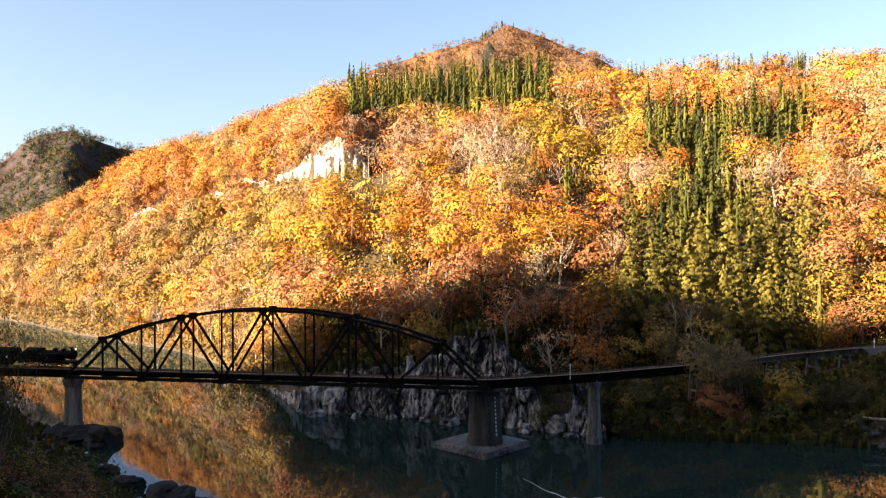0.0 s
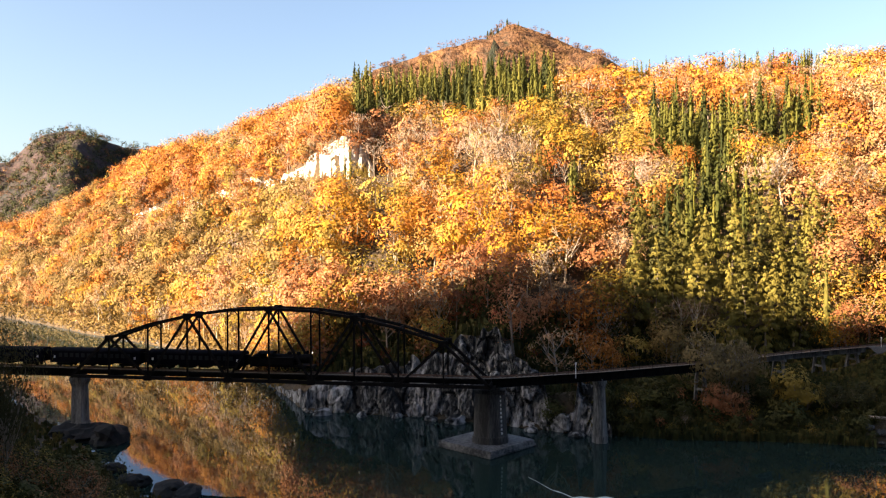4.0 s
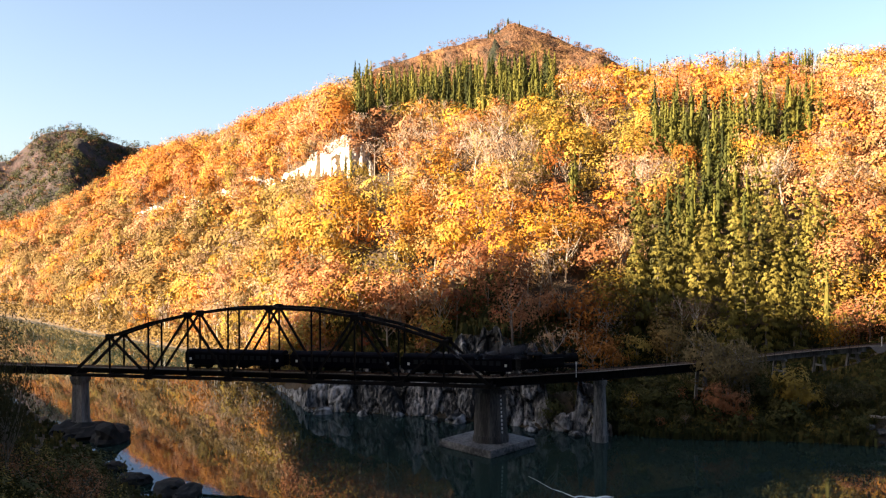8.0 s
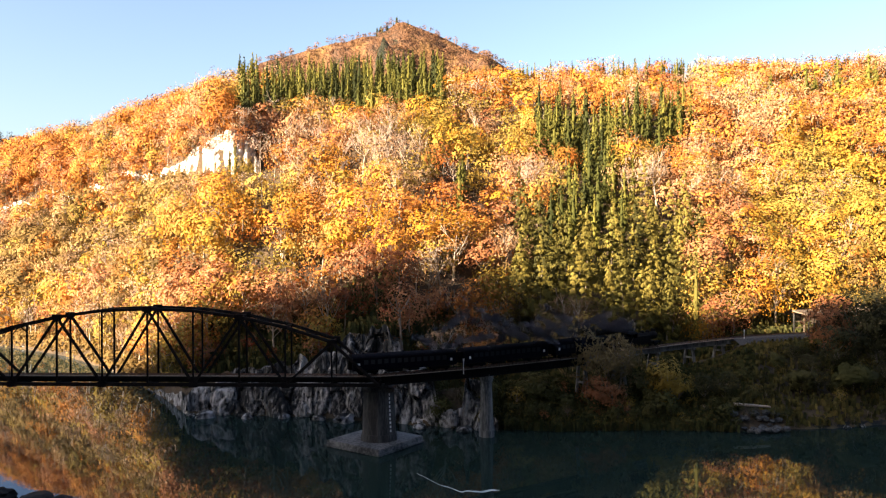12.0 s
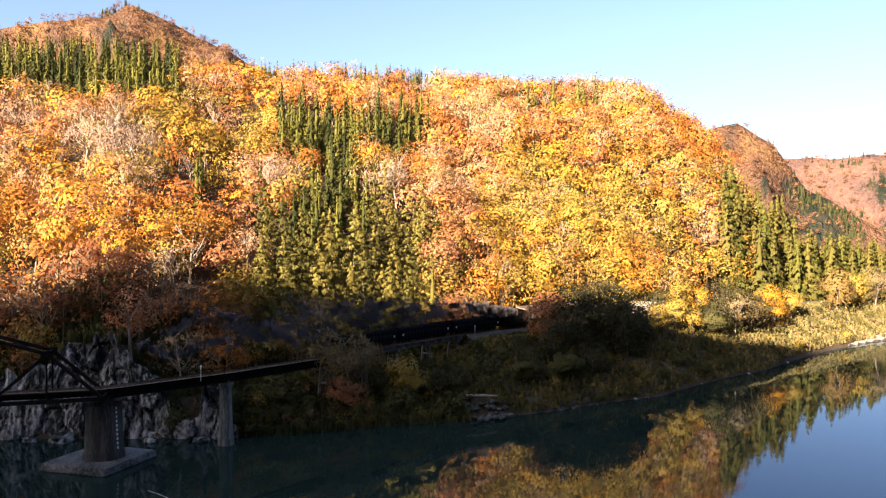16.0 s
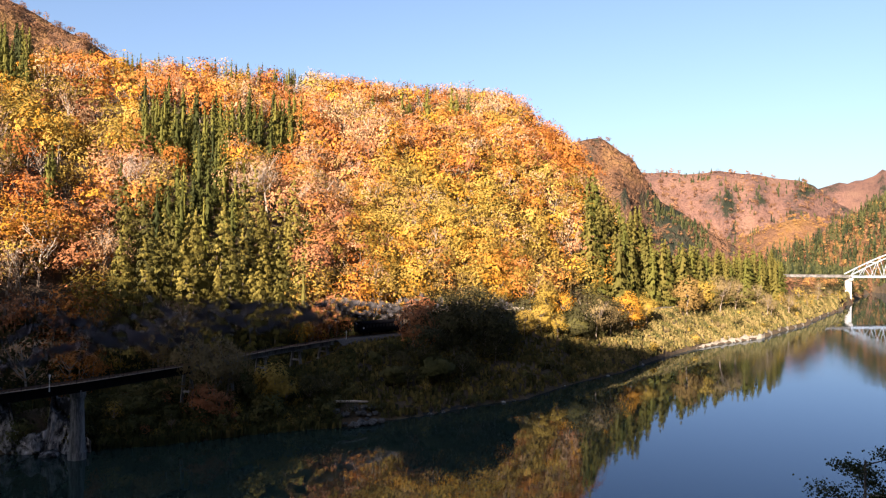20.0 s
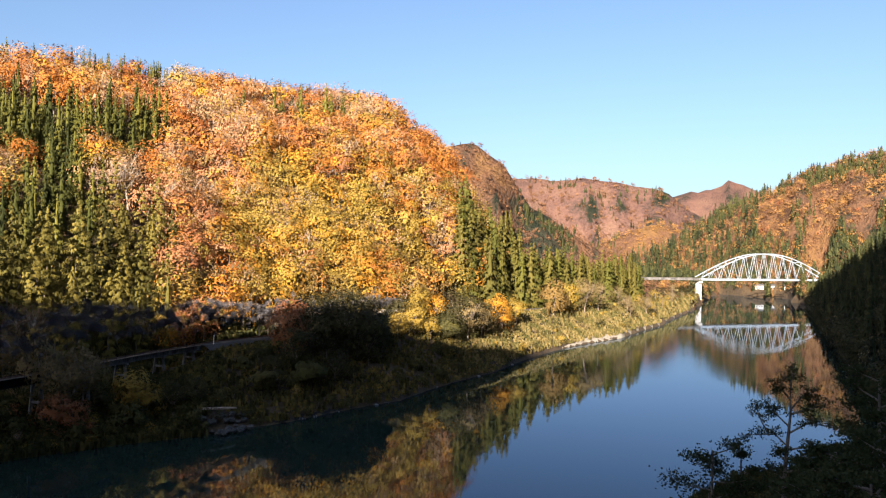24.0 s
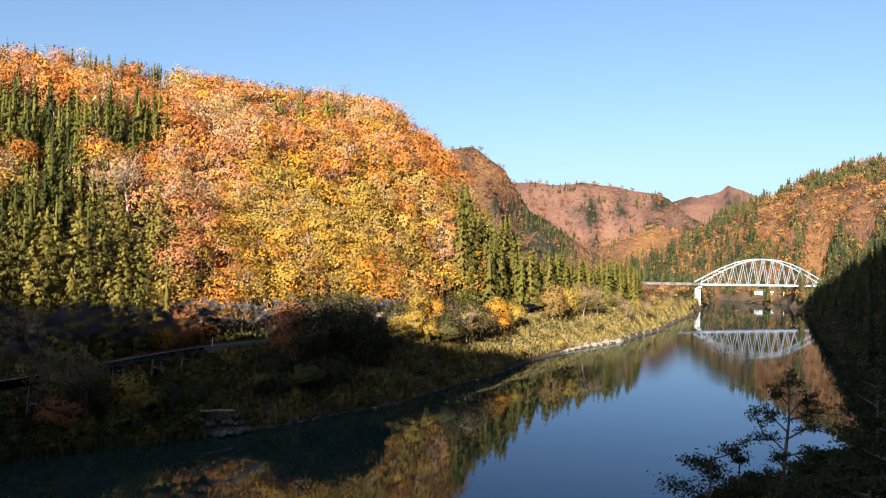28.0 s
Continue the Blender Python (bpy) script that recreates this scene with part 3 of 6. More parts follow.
def wood_of(kind, limbs, gen, sides=4):
    """Trunk and limbs of a tree 1 high."""
    vs, fs, n = [], [], 0
    top = {"cedar": 0.35, "round": 0.72, "tall": 0.8, "bare": 0.8, "bush": 0.5}[kind]
    thick = {"cedar": 0.012, "round": 0.02, "tall": 0.016, "bare": 0.02, "bush": 0.015}[kind]
    lean = gen.normal(0, 0.03, 2) * (kind != "cedar")
    zs = np.linspace(0, top, 5 if sides > 3 else 3)
    trunk = [(lean[0] * z * 3 + 0.015 * math.sin(9 * z), lean[1] * z * 3, z - 0.03 * (z == 0)) for z in zs]
    parts_ = [(trunk, [thick * (1.15 - 0.9 * z / top) for z in zs])]
    for i in range(0 if kind == "cedar" else limbs):
        z0 = gen.uniform(0.25, 0.62) * top / 0.72
        a = gen.uniform(0, 2 * math.pi)
        ln = gen.uniform(0.16, 0.3)
        x0, y0 = lean[0] * z0 * 3, lean[1] * z0 * 3
        rise = gen.uniform(0.7, 1.5)
        pts = [(x0, y0, z0), (x0 + math.cos(a) * ln * 0.5, y0 + math.sin(a) * ln * 0.5, z0 + ln * 0.45 * rise), (x0 + math.cos(a) * ln * 0.85, y0 + math.sin(a) * ln * 0.85, z0 + ln * rise)]
        parts_.append((pts, [thick * 0.55, thick * 0.4, thick * 0.15]))
        if kind == "bare":
            for fork in (-0.7, 0.8):
                b, l2 = a + fork, ln * gen.uniform(0.45, 0.75)
                end = (pts[1][0] + math.cos(b) * l2 * 0.7, pts[1][1] + math.sin(b) * l2 * 0.7, min(pts[1][2] + l2 * gen.uniform(0.8, 1.5), 0.97))
                parts_.append(([pts[1], end], [thick * 0.32, thick * 0.1]))
    for pts, rad in parts_:
        v, f = limb_quads(pts, rad, sides)
        vs.append(v)
        fs.append(f + n)
        n += len(v)
    return np.concatenate(vs), np.concatenate(fs)


def species(name):
    """Habit, leaves, bark, height and clump size of a kind of tree."""
    return {
        "orange": ("round", BARK, 14, 0.46), "rust": ("round", BARK, 13, 0.45), "yellow": ("round", BARK, 14, 0.46), "olive": ("round", BARK, 13, 0.45), "brown": ("round", BARK, 12, 0.45),
        "tan": ("bare", PALE_BARK, 14, 0.38), "twig": ("bare", PALE_BARK, 14, 0.26), "red": ("round", BARK, 9, 0.28), "cedar": ("cedar", BARK, 25, 0.5), "larch": ("cedar", BARK, 24, 0.46), "bush": ("bush", BARK, 4, 0.26), "farcedar": ("cedar", BARK, 25, 0.6), "farwood": ("round", BARK, 10, 0.34), "farpine": ("round", BARK, 10, 0.34), "fargold": ("round", BARK, 10, 0.34),
        "willow": ("bush", BARK, 12, 0.36), "bare": ("bare", BARK, 12, 0.3), "alder": ("tall", BARK, 8, 0.16),
    }[name]


def forest(name, sort, places, heights, leaves, label, gen, limbs=3, clump=1.0, wood=True):
    """One mesh with all the trees of a kind over a hillside."""
    kind, bark, usual, size = species(sort)
    variants = []
    for _ in range(10):
        c, nm, way = crown_points(kind, leaves, gen)
        wv_, wf_ = wood_of(kind, limbs, gen, 3)
        wf_ = halves(wf_)
        mats_ = np.ones(len(wf_), int)
        if kind == "cedar" and sort != "larch":
            bv_, bf_ = inner_needles(gen)
            wf_, mats_, wv_ = np.concatenate([wf_, bf_ + len(wv_)]), np.repeat([1, 0], [len(wf_), len(bf_)]), np.concatenate([wv_, bv_])
        variants.append((c, nm, way, wv_, wf_, mats_))
    V, Q, M, T, n = [], [], [], [], 0
    for (x, y, z), h in zip(places, heights):
        c, nm, way, wv_, wf_, wi_ = variants[gen.integers(10)]
        a = gen.uniform(0, 2 * math.pi)
        ca, sa = math.cos(a), math.sin(a)
        rot = np.array(((ca, -sa, 0), (sa, ca, 0), (0, 0, 1)))
        fat = gen.uniform(0.85, 1.25) * (1.5 if sort == "larch" else 1.06 if kind == "cedar" else 1.0)
        sc = np.array((h * fat, h * fat, h))
        taper = (0.55 + 0.45 * (1 - c[:, 2:3])) if kind == "cedar" else 1.0
        lq = spray_tris(c * sc, nm, way, size * clump * (1.22 if kind == "round" else 1.08) * (h / usual) ** 0.5 * taper, gen).reshape(-1, 3)
        keep_ = 2 if wood else 1
        sets = [lq, wv_ * sc][:keep_]
        faces = [np.arange(len(lq)).reshape(-1, 3), wf_ + len(lq)][:keep_]
        index = [np.zeros(len(c), int), wi_][:keep_]
        V.append(np.concatenate(sets) @ rot.T + np.array((x, y, z)))
        f = np.concatenate(faces) + n
        Q.append(f)
        M.append(np.concatenate(index))
        T.append(np.full(len(f), np.clip(gen.normal(0.5, 0.3), 0, 1)))
        n += len(V[-1])
    if not V:
        return None
    ob = new(name, quick_mesh(name, np.concatenate(V), np.concatenate(Q), [LEAF[sort], bark], np.concatenate(M), tone=np.concatenate(T)))
    return tagged(ob, label, "trees", kind="stuff")


def polar(az, r):
    a = np.radians(az)
    return np.sin(a) * r, np.cos(a) * r


def sprinkle(n, az0, az1, r0, r1, gen):
    """n places spread evenly over a sector of the plan."""
    az = gen.uniform(az0, az1, n)
    r = np.sqrt(gen.uniform(r0 ** 2, r1 ** 2, n))
    x, y = polar(az, r)
    return az, r, x, y, land(x, y)


def in_stand(az, el, text):
    """Whether bearings and heights lie in one of the stands, given as az0:az1:el0:el1."""
    hit = np.zeros(len(az), bool)
    for row in text.split():
        a0, a1, e0, e1 = (float(c) for c in row.split(":"))
        hit |= (az > a0) & (az < a1) & (el > e0) & (el < e1)
    return hit


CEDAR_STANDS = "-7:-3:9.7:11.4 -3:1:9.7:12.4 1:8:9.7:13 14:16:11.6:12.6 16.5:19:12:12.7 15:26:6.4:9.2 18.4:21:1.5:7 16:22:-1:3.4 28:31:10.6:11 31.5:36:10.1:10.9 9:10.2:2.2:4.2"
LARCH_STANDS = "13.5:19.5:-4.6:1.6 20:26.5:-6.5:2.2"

def tree_thing(sort, n_leaves, gen, label, category="tree", clump=1.0):
    """One tree 1 m high with trunk and crown as parts, to be copied at its true height."""
    kind, bark, h, size = species(sort)
    e = thing("cedar_tree" if kind == "cedar" else "bush" if kind == "bush" else "tree", label, category)
    c, nm, way = crown_points(kind, int(n_leaves * 1.6), gen)
    taper = (0.55 + 0.45 * (1 - c[:, 2:3])) if kind == "cedar" else 1.0
    q = spray_tris(c, nm, way, size * clump / h * taper, gen).reshape(-1, 3)
    f = np.arange(len(q)).reshape(-1, 3)
    if kind == "cedar":
        bv_, bf_ = inner_needles(gen)
        q, f = np.concatenate([q, bv_]), np.concatenate([f, bf_ + len(q)])
    part_mesh("crown", quick_mesh("crown", q, f, [LEAF[sort]]), e)
    wv_, wf_ = wood_of(kind, 9, gen, 6)
    part_mesh("trunk", quick_mesh("trunk", wv_, wf_, [bark], smooth=True), e)
    return e


MODELS = {}


def plant(sort, x, y, h, gen, label, category="tree", group="", leaves=420, wide=1.0, z=None, clump=0.75):
    """Sets one tree of a kind at (x, y), h high."""
    key = (sort, leaves, gen.integers(3))
    z = float(land(x, y)) - 0.15 if z is None else z
    m = Matrix.LocRotScale((x, y, z), Euler((0, 0, gen.uniform(0, 6.28))), (h * wide, h * wide, h))
    if key not in MODELS:
        MODELS[key] = tree_thing(sort, leaves, gen, label, category, clump)
        ob = MODELS[key]
        ob.matrix_basis = m
    else:
        src = MODELS[key]
        keep_scale = tuple(src.scale)
        src.scale = (1, 1, 1)
        ob = copy_thing(src, m)
        src.scale = keep_scale
    return tagged(ob, label, category, group)

az, r, x, y, z = (np.concatenate(v) for v in zip(sprinkle(7800, -33, 52, 150, 690, rng), sprinkle(3400, 13, 27, 165, 345, rng), sprinkle(1500, -8, 9, 300, 420, rng), sprinkle(2300, -33, -8, 190, 520, rng), sprinkle(900, -37, -25, 400, 690, rng), sprinkle(1700, 26, 51, 190, 400, rng)))
el = np.degrees(np.arctan2(z + 5 - 36, r))
d_slope = r - far_shore(az) - terrace_w(az) * np.where(az > 12, 1.0, 0.6)
keep = (d_slope > 0) & (r < ridge_r(az) + 12) & (z > 2)


for spots, foot, tall in STEPS:
    ahead = r - np.interp(az, spots, foot)
    keep &= ~((az > spots[0]) & (az < spots[-1]) & (ahead > (-16 if spots[0] > 38 else -5 if spots[0] > 30 else -19 if spots[0] > -12.5 else -15)) & (ahead < 2.2))
keep &= rng.uniform(0, 1, len(r)) < np.where(az < -8, 1, np.clip(1.3 - (r - 180) / 520, 0.6, 1))
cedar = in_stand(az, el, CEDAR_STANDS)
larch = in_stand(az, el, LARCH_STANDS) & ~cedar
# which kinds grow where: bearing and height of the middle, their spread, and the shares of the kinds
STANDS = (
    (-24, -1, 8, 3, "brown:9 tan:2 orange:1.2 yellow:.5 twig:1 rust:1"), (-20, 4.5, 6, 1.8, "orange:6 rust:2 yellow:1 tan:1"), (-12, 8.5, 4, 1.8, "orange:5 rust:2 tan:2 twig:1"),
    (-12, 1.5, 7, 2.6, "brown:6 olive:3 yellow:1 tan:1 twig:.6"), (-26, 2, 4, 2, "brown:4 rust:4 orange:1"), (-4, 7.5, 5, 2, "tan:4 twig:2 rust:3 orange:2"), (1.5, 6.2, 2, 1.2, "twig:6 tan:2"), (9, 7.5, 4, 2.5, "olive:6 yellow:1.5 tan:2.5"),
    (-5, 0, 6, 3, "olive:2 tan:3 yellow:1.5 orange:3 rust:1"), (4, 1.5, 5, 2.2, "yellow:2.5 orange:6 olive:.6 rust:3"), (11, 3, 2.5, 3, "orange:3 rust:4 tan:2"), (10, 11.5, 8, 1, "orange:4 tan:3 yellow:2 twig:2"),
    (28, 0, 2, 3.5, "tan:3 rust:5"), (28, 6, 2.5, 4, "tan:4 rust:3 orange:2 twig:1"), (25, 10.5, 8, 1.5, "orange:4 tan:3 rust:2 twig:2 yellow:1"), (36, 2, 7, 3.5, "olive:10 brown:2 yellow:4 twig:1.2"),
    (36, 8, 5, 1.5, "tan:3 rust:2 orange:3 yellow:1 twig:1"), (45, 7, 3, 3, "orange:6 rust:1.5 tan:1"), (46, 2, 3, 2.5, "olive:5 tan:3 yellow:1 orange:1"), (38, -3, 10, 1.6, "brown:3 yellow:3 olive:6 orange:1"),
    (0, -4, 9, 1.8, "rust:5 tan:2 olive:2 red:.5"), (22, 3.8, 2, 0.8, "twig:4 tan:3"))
KINDS = ["olive", "tan", "orange", "yellow", "rust", "twig", "red", "brown"]
share = np.repeat(np.array([[0.16, 0.16, 0.12, 0.06, 0.06, 0.05, 0.01, 0.08]]), len(x), 0)
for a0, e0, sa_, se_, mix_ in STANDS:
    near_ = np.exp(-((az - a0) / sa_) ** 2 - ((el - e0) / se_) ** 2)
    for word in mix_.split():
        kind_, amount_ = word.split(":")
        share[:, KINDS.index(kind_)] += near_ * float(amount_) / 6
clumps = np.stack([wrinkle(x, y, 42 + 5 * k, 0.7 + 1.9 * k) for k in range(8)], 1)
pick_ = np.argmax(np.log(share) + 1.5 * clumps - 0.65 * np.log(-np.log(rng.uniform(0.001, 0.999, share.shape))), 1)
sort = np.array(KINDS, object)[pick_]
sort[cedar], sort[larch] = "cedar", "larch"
evergreen = np.where(keep & (cedar | larch))[0]
set_ = np.zeros((0, 2))
for i in evergreen:
    gap = 5.2 if larch[i] else 4.8
    if len(set_) and np.min((set_[:, 0] - x[i]) ** 2 + (set_[:, 1] - y[i]) ** 2) < gap * gap:
        keep[i] = False
    else:
        set_ = np.concatenate([set_, [(x[i], y[i])]])
extra = np.arange(len(x)) >= 7800
keep &= ~extra | cedar | larch | (az < -8) | (az > 26)
LABELS = {"orange": "orange autumn trees on the steep hillside", "rust": "rust-brown autumn trees on the steep hillside", "yellow": "golden yellow autumn trees on the hillside",
          "olive": "fading olive-yellow trees on the hillside", "brown": "dull olive-brown trees on the slope above the river", "tan": "nearly bare tan trees with pale trunks on the hillside", "twig": "bare grey-pink trees with pale limbs on the hillside", "red": "a scatter of red maples on the hillside",
          "cedar": "stands of dark green cedars on the hillside", "larch": "tall yellow-green conifers above the railway"}
ONE_LABEL = {"orange": "orange-leaved tree at the foot of the hillside", "rust": "rust-brown tree at the foot of the hillside", "yellow": "golden yellow tree at the foot of the hillside",
             "olive": "fading olive-yellow tree at the foot of the hillside", "brown": "dull olive-brown tree at the foot of the hillside", "tan": "nearly bare tree with pale trunk on the slope", "twig": "bare grey-pink tree with pale limbs", "red": "small red maple on the slope",
             "cedar": "dark green cedar on the hillside", "larch": "tall yellow-green conifer above the railway"}
order = np.argsort(np.where(keep, d_slope, 1e9))
near_ones = np.zeros(len(x), bool)
near_ones[order[:50]] = True
for i in np.where(near_ones)[0]:
    plant(sort[i], x[i], y[i], species(sort[i])[2] * rng.uniform(0.7, 1.15) * (0.8 if sort[i] == "cedar" else 1), rng, ONE_LABEL[sort[i]], "tree", "trees at the foot of the hill", z=z[i] - 0.3)
COUNT = {"cedar": 1100, "larch": 2300, "tan": 330, "twig": 300}
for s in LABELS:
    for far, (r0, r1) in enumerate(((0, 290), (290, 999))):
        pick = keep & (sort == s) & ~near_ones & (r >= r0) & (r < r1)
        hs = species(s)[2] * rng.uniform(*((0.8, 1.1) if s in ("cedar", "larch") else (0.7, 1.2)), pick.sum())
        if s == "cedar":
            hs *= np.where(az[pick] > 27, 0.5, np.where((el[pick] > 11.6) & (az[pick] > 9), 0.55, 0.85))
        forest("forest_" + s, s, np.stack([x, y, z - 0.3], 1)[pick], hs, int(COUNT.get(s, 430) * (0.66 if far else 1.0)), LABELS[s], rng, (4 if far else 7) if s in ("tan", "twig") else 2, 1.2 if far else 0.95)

# brush that fills the gaps between the trees
for s, n, lab in (("tan", 1300, "tan brush between the trees of the hillside"), ("olive", 1100, "yellow-green brush between the trees of the hillside"), ("rust", 1300, "rust-brown brush between the trees of the hillside")):
    ba_, br_, bx_, by_, bz_ = sprinkle(n, -33, 52, 150, 600, rng)
    ok = (br_ > far_shore(ba_) + terrace_w(ba_) * np.where(ba_ > 12, 1.05, 0.7)) & (br_ < ridge_r(ba_) + 5)
    ok |= (ba_ < -12) & (br_ > far_shore(ba_) + 2.5) & (br_ < ridge_r(ba_) + 5)
    if s == "rust":
        ok &= (ba_ < 14) | (rng.uniform(0, 1, n) < 0.4)
    cc = np.repeat(np.stack([bx_, by_, bz_], 1)[ok], 5, 0)
    cc = cc + rng.normal(0, 1, cc.shape) * np.array((1.3, 1.3, 0.6)) + np.array((0, 0, 0.9))
    nn = rng.normal(0, 0.6, cc.shape) + np.array((0, -0.5, 0.8))
    nn /= np.linalg.norm(nn, axis=1, keepdims=True)
    q = leaf_tris(cc, nn, 0.55, rng).reshape(-1, 3)
    tagged(new("brush_" + s, quick_mesh("brush_" + s, q, np.arange(len(q)).reshape(-1, 3), [LEAF[s]])), lab, "brush", kind="stuff")

# low brush along the lit shore upstream
ba_ = rng.uniform(-35, -12.3, 5200)
br_ = far_shore(ba_) + rng.uniform(0, 1, 5200) ** 1.3 * 26 + 0.4
bx_, by_ = polar(ba_, br_)
cc = np.repeat(np.stack([bx_, by_, land(bx_, by_)], 1), 4, 0)
cc = cc + rng.normal(0, 1, cc.shape) * np.array((1.0, 1.0, 0.5)) + np.array((0, 0, 0.7))
nn = rng.normal(0, 0.6, cc.shape) + np.array((0, -0.5, 0.8))
nn /= np.linalg.norm(nn, axis=1, keepdims=True)
q = leaf_tris(cc, nn, 0.6, rng).reshape(-1, 3)
tagged(new("shore_brush", quick_mesh("shore_brush", q, np.arange(len(q)).reshape(-1, 3), [LEAF["brown"]])), "olive-yellow brush along the lit shore", "brush", kind="stuff")

# small conifers along the skyline
ca = np.concatenate([rng.uniform(9, 20, 44), rng.uniform(20, 44, 130), rng.uniform(-16, -9, 12)])
cr = ridge_r(ca) - rng.uniform(0, 10, len(ca))
cx, cy = polar(ca, cr)
forest("ridge_conifers", "cedar", np.stack([cx, cy, land(cx, cy) - 0.3], 1), rng.uniform(11, 17, len(ca)), 360, "small dark conifers along the ridge line", rng, 3, 1.0)
pa = np.array((33.4, 33.9, 35.3, 37.1, 37.5, 38.4, 31.2))
pr = np.array([slope_at(a, 8.6) for a in pa])
px_, py_ = polar(pa, pr)
forest("pines", "cedar", np.stack([px_, py_, land(px_, py_) - 0.3], 1), np.array((24, 21, 25, 26, 22, 21, 20)), 520, "dark pines high on the slope", rng, 3, 1.3)
# single trees that stand out on the slope
for sort_, a, e, h, lab in (("rust", 26.9, -2.6, 17, "large salmon-orange tree beside the conifers"), ("rust", 27.8, -1.2, 16, "large salmon-orange tree beside the conifers"), ("rust", 27.2, 0.6, 14, "large salmon-orange tree beside the conifers"),
                            ("yellow", 32.2, 6.8, 15, "bright golden tree high on the slope"), ("yellow", 8.6, 0.2, 15, "bright golden tree on the slope"), ("yellow", 6.4, -0.6, 16, "bright golden tree on the slope"), ("yellow", 3.2, 0.4, 14, "bright golden tree on the slope"),
                            ("twig", 2.0, 5.8, 18, "wide bare grey tree on the slope"), ("twig", 3.4, 6.0, 19, "wide bare grey tree on the slope"), ("twig", 4.8, 5.8, 16, "wide bare grey tree on the slope"), ("twig", 22.6, 3.0, 18, "wide bare grey tree below the cedars"), ("twig", 14.6, 3.4, 16, "bare grey tree on the slope"), ("tan", 12.6, -2.8, 17, "half-bare tree with pale limbs above the railway"), ("rust", 10.6, -2.2, 15, "deep rust tree above the railway"), ("rust", 4.6, -3.0, 14, "deep rust tree above the railway")):
    rr = slope_at(a, e)
    bx, by = polar(a, rr - 6)
    plant(sort_, float(bx), float(by), h, rng, lab, "tree", "single trees on the slope", 700, 1.0, clump=0.85)
BALLAST = surface("railway_ballast", (0.025, 0.022, 0.02), (0.11, 0.1, 0.09), 0.95, 3.0, relief=0.8, distance=0.08)

# ---------------------------------------------------------------- the railway
RAIL = 13.4
TRACK = [(-140, 162.3), (-100, 155), (-73, 150), (7.5, 135.2), (28, 142), (50, 152), (75.5, 166.5), (102.5, 179), (142, 186.5), (200, 197), (278, 213), (360, 229), (440, 245)]
tk = [Vector(p) for p in TRACK]
cum = [0.0]
for p0, p1 in zip(tk, tk[1:]):
    cum.append(cum[-1] + (p1 - p0).length)
S0 = cum[2]                                   # the truss's left bearing is s = 0


def on_track(s):
    """Place and heading at s metres along the track."""
    s = s + S0
    i = max(0, min(len(tk) - 2, next((k for k in range(len(cum) - 1) if s < cum[k + 1]), len(tk) - 2)))
    d = (tk[i + 1] - tk[i]).normalized()
    return tk[i] + d * (s - cum[i]), d


def along(s, z=0.0, side=0.0):
    """A point s along the track, z above the rails and side metres to its left (away from the eye)."""
    p, d = on_track(s)
    return Vector((p.x - d.y * side, p.y + d.x * side, RAIL + z))


def rail_pose(s, length=8.0, z=0.0):
    a, b = along(s - length / 2), along(s + length / 2)
    m = (a + b) / 2
    return pose(m.x, m.y, RAIL + z, 0, 0, math.degrees(math.atan2(b.y - a.y, b.x - a.x)))


def prism(bm, foot, top, z0, z1, cx=0.0, cy=0.0, sides=4, turn=0.0):
    """A tapered block: foot and top are half sizes (x, y)."""
    rings = []
    for (hx, hy), z in ((foot, z0), (top, z1)):
        ring = []
        for k in range(sides):
            a = turn + 2 * math.pi * (k + 0.5) / sides
            g = math.sqrt(2) if sides == 4 else 1.0
            ring.append(bm.verts.new((cx + hx * g * math.cos(a), cy + hy * g * math.sin(a), z)))
        rings.append(ring)
    for k in range(sides):
        bm.faces.new((rings[0][k], rings[0][(k + 1) % sides], rings[1][(k + 1) % sides], rings[1][k]))
    bm.faces.new(rings[0][::-1])
    bm.faces.new(rings[1])


def solid(name, mat, parent, label="", *bars):
    bm = bmesh.new()
    for b in bars:
        bar(bm, *b)
    return part(name, bm, mat, parent, label)


# the curved-chord truss, ten panels, its front plane towards the eye
SPAN, PANELS, HALF = 81.8, 10, 2.3
RISE = [0, 7.5, 10.1, 11.9, 13.0, 13.3, 13.0, 11.9, 10.1, 7.5, 0]
truss = thing("truss_bridge", "black curved-chord steel truss railway bridge over the river", "bridge")
LOW = -1.55


def node(i, side, up=False):
    return along(SPAN * i / PANELS, LOW + (RISE[i] if up else 0), side)


for side in (-HALF, HALF):
    for i in range(PANELS):
        solid("bottom_chord", STEEL, truss, "", (node(i, side), node(i + 1, side), 0.42, 0.62))
        if 0 < i < PANELS - 1:
            solid("top_chord", STEEL, truss, "", (node(i, side, True), node(i + 1, side, True), 0.5, 0.52))
        top_first = i % 2 == 1
        a, b = node(i, side, top_first), node(i + 1, side, not top_first)
        if i in (0, PANELS - 1):
            solid("end_post", STEEL, truss, "", (a, b, 0.5, 0.5))
        else:
            side_way = (along(SPAN * i / PANELS, 0, 1) - along(SPAN * i / PANELS, 0, 0)) * 0.17
            solid("diagonal", STEEL, truss, "", (a + side_way, b + side_way, 0.1, 0.36), (a - side_way, b - side_way, 0.1, 0.36))
    for i in range(1, PANELS):
        solid("post", STEEL, truss, "", (node(i, side), node(i, side, True), 0.3, 0.3))
        bm = bmesh.new()
        c = node(i, side, i % 2 == 1)
        bar(bm, c + Vector((-0.75, 0, 0)), c + Vector((0.75, 0, 0)), 0.54, 0.95)
        part("gusset_plate", bm, STEEL, truss)
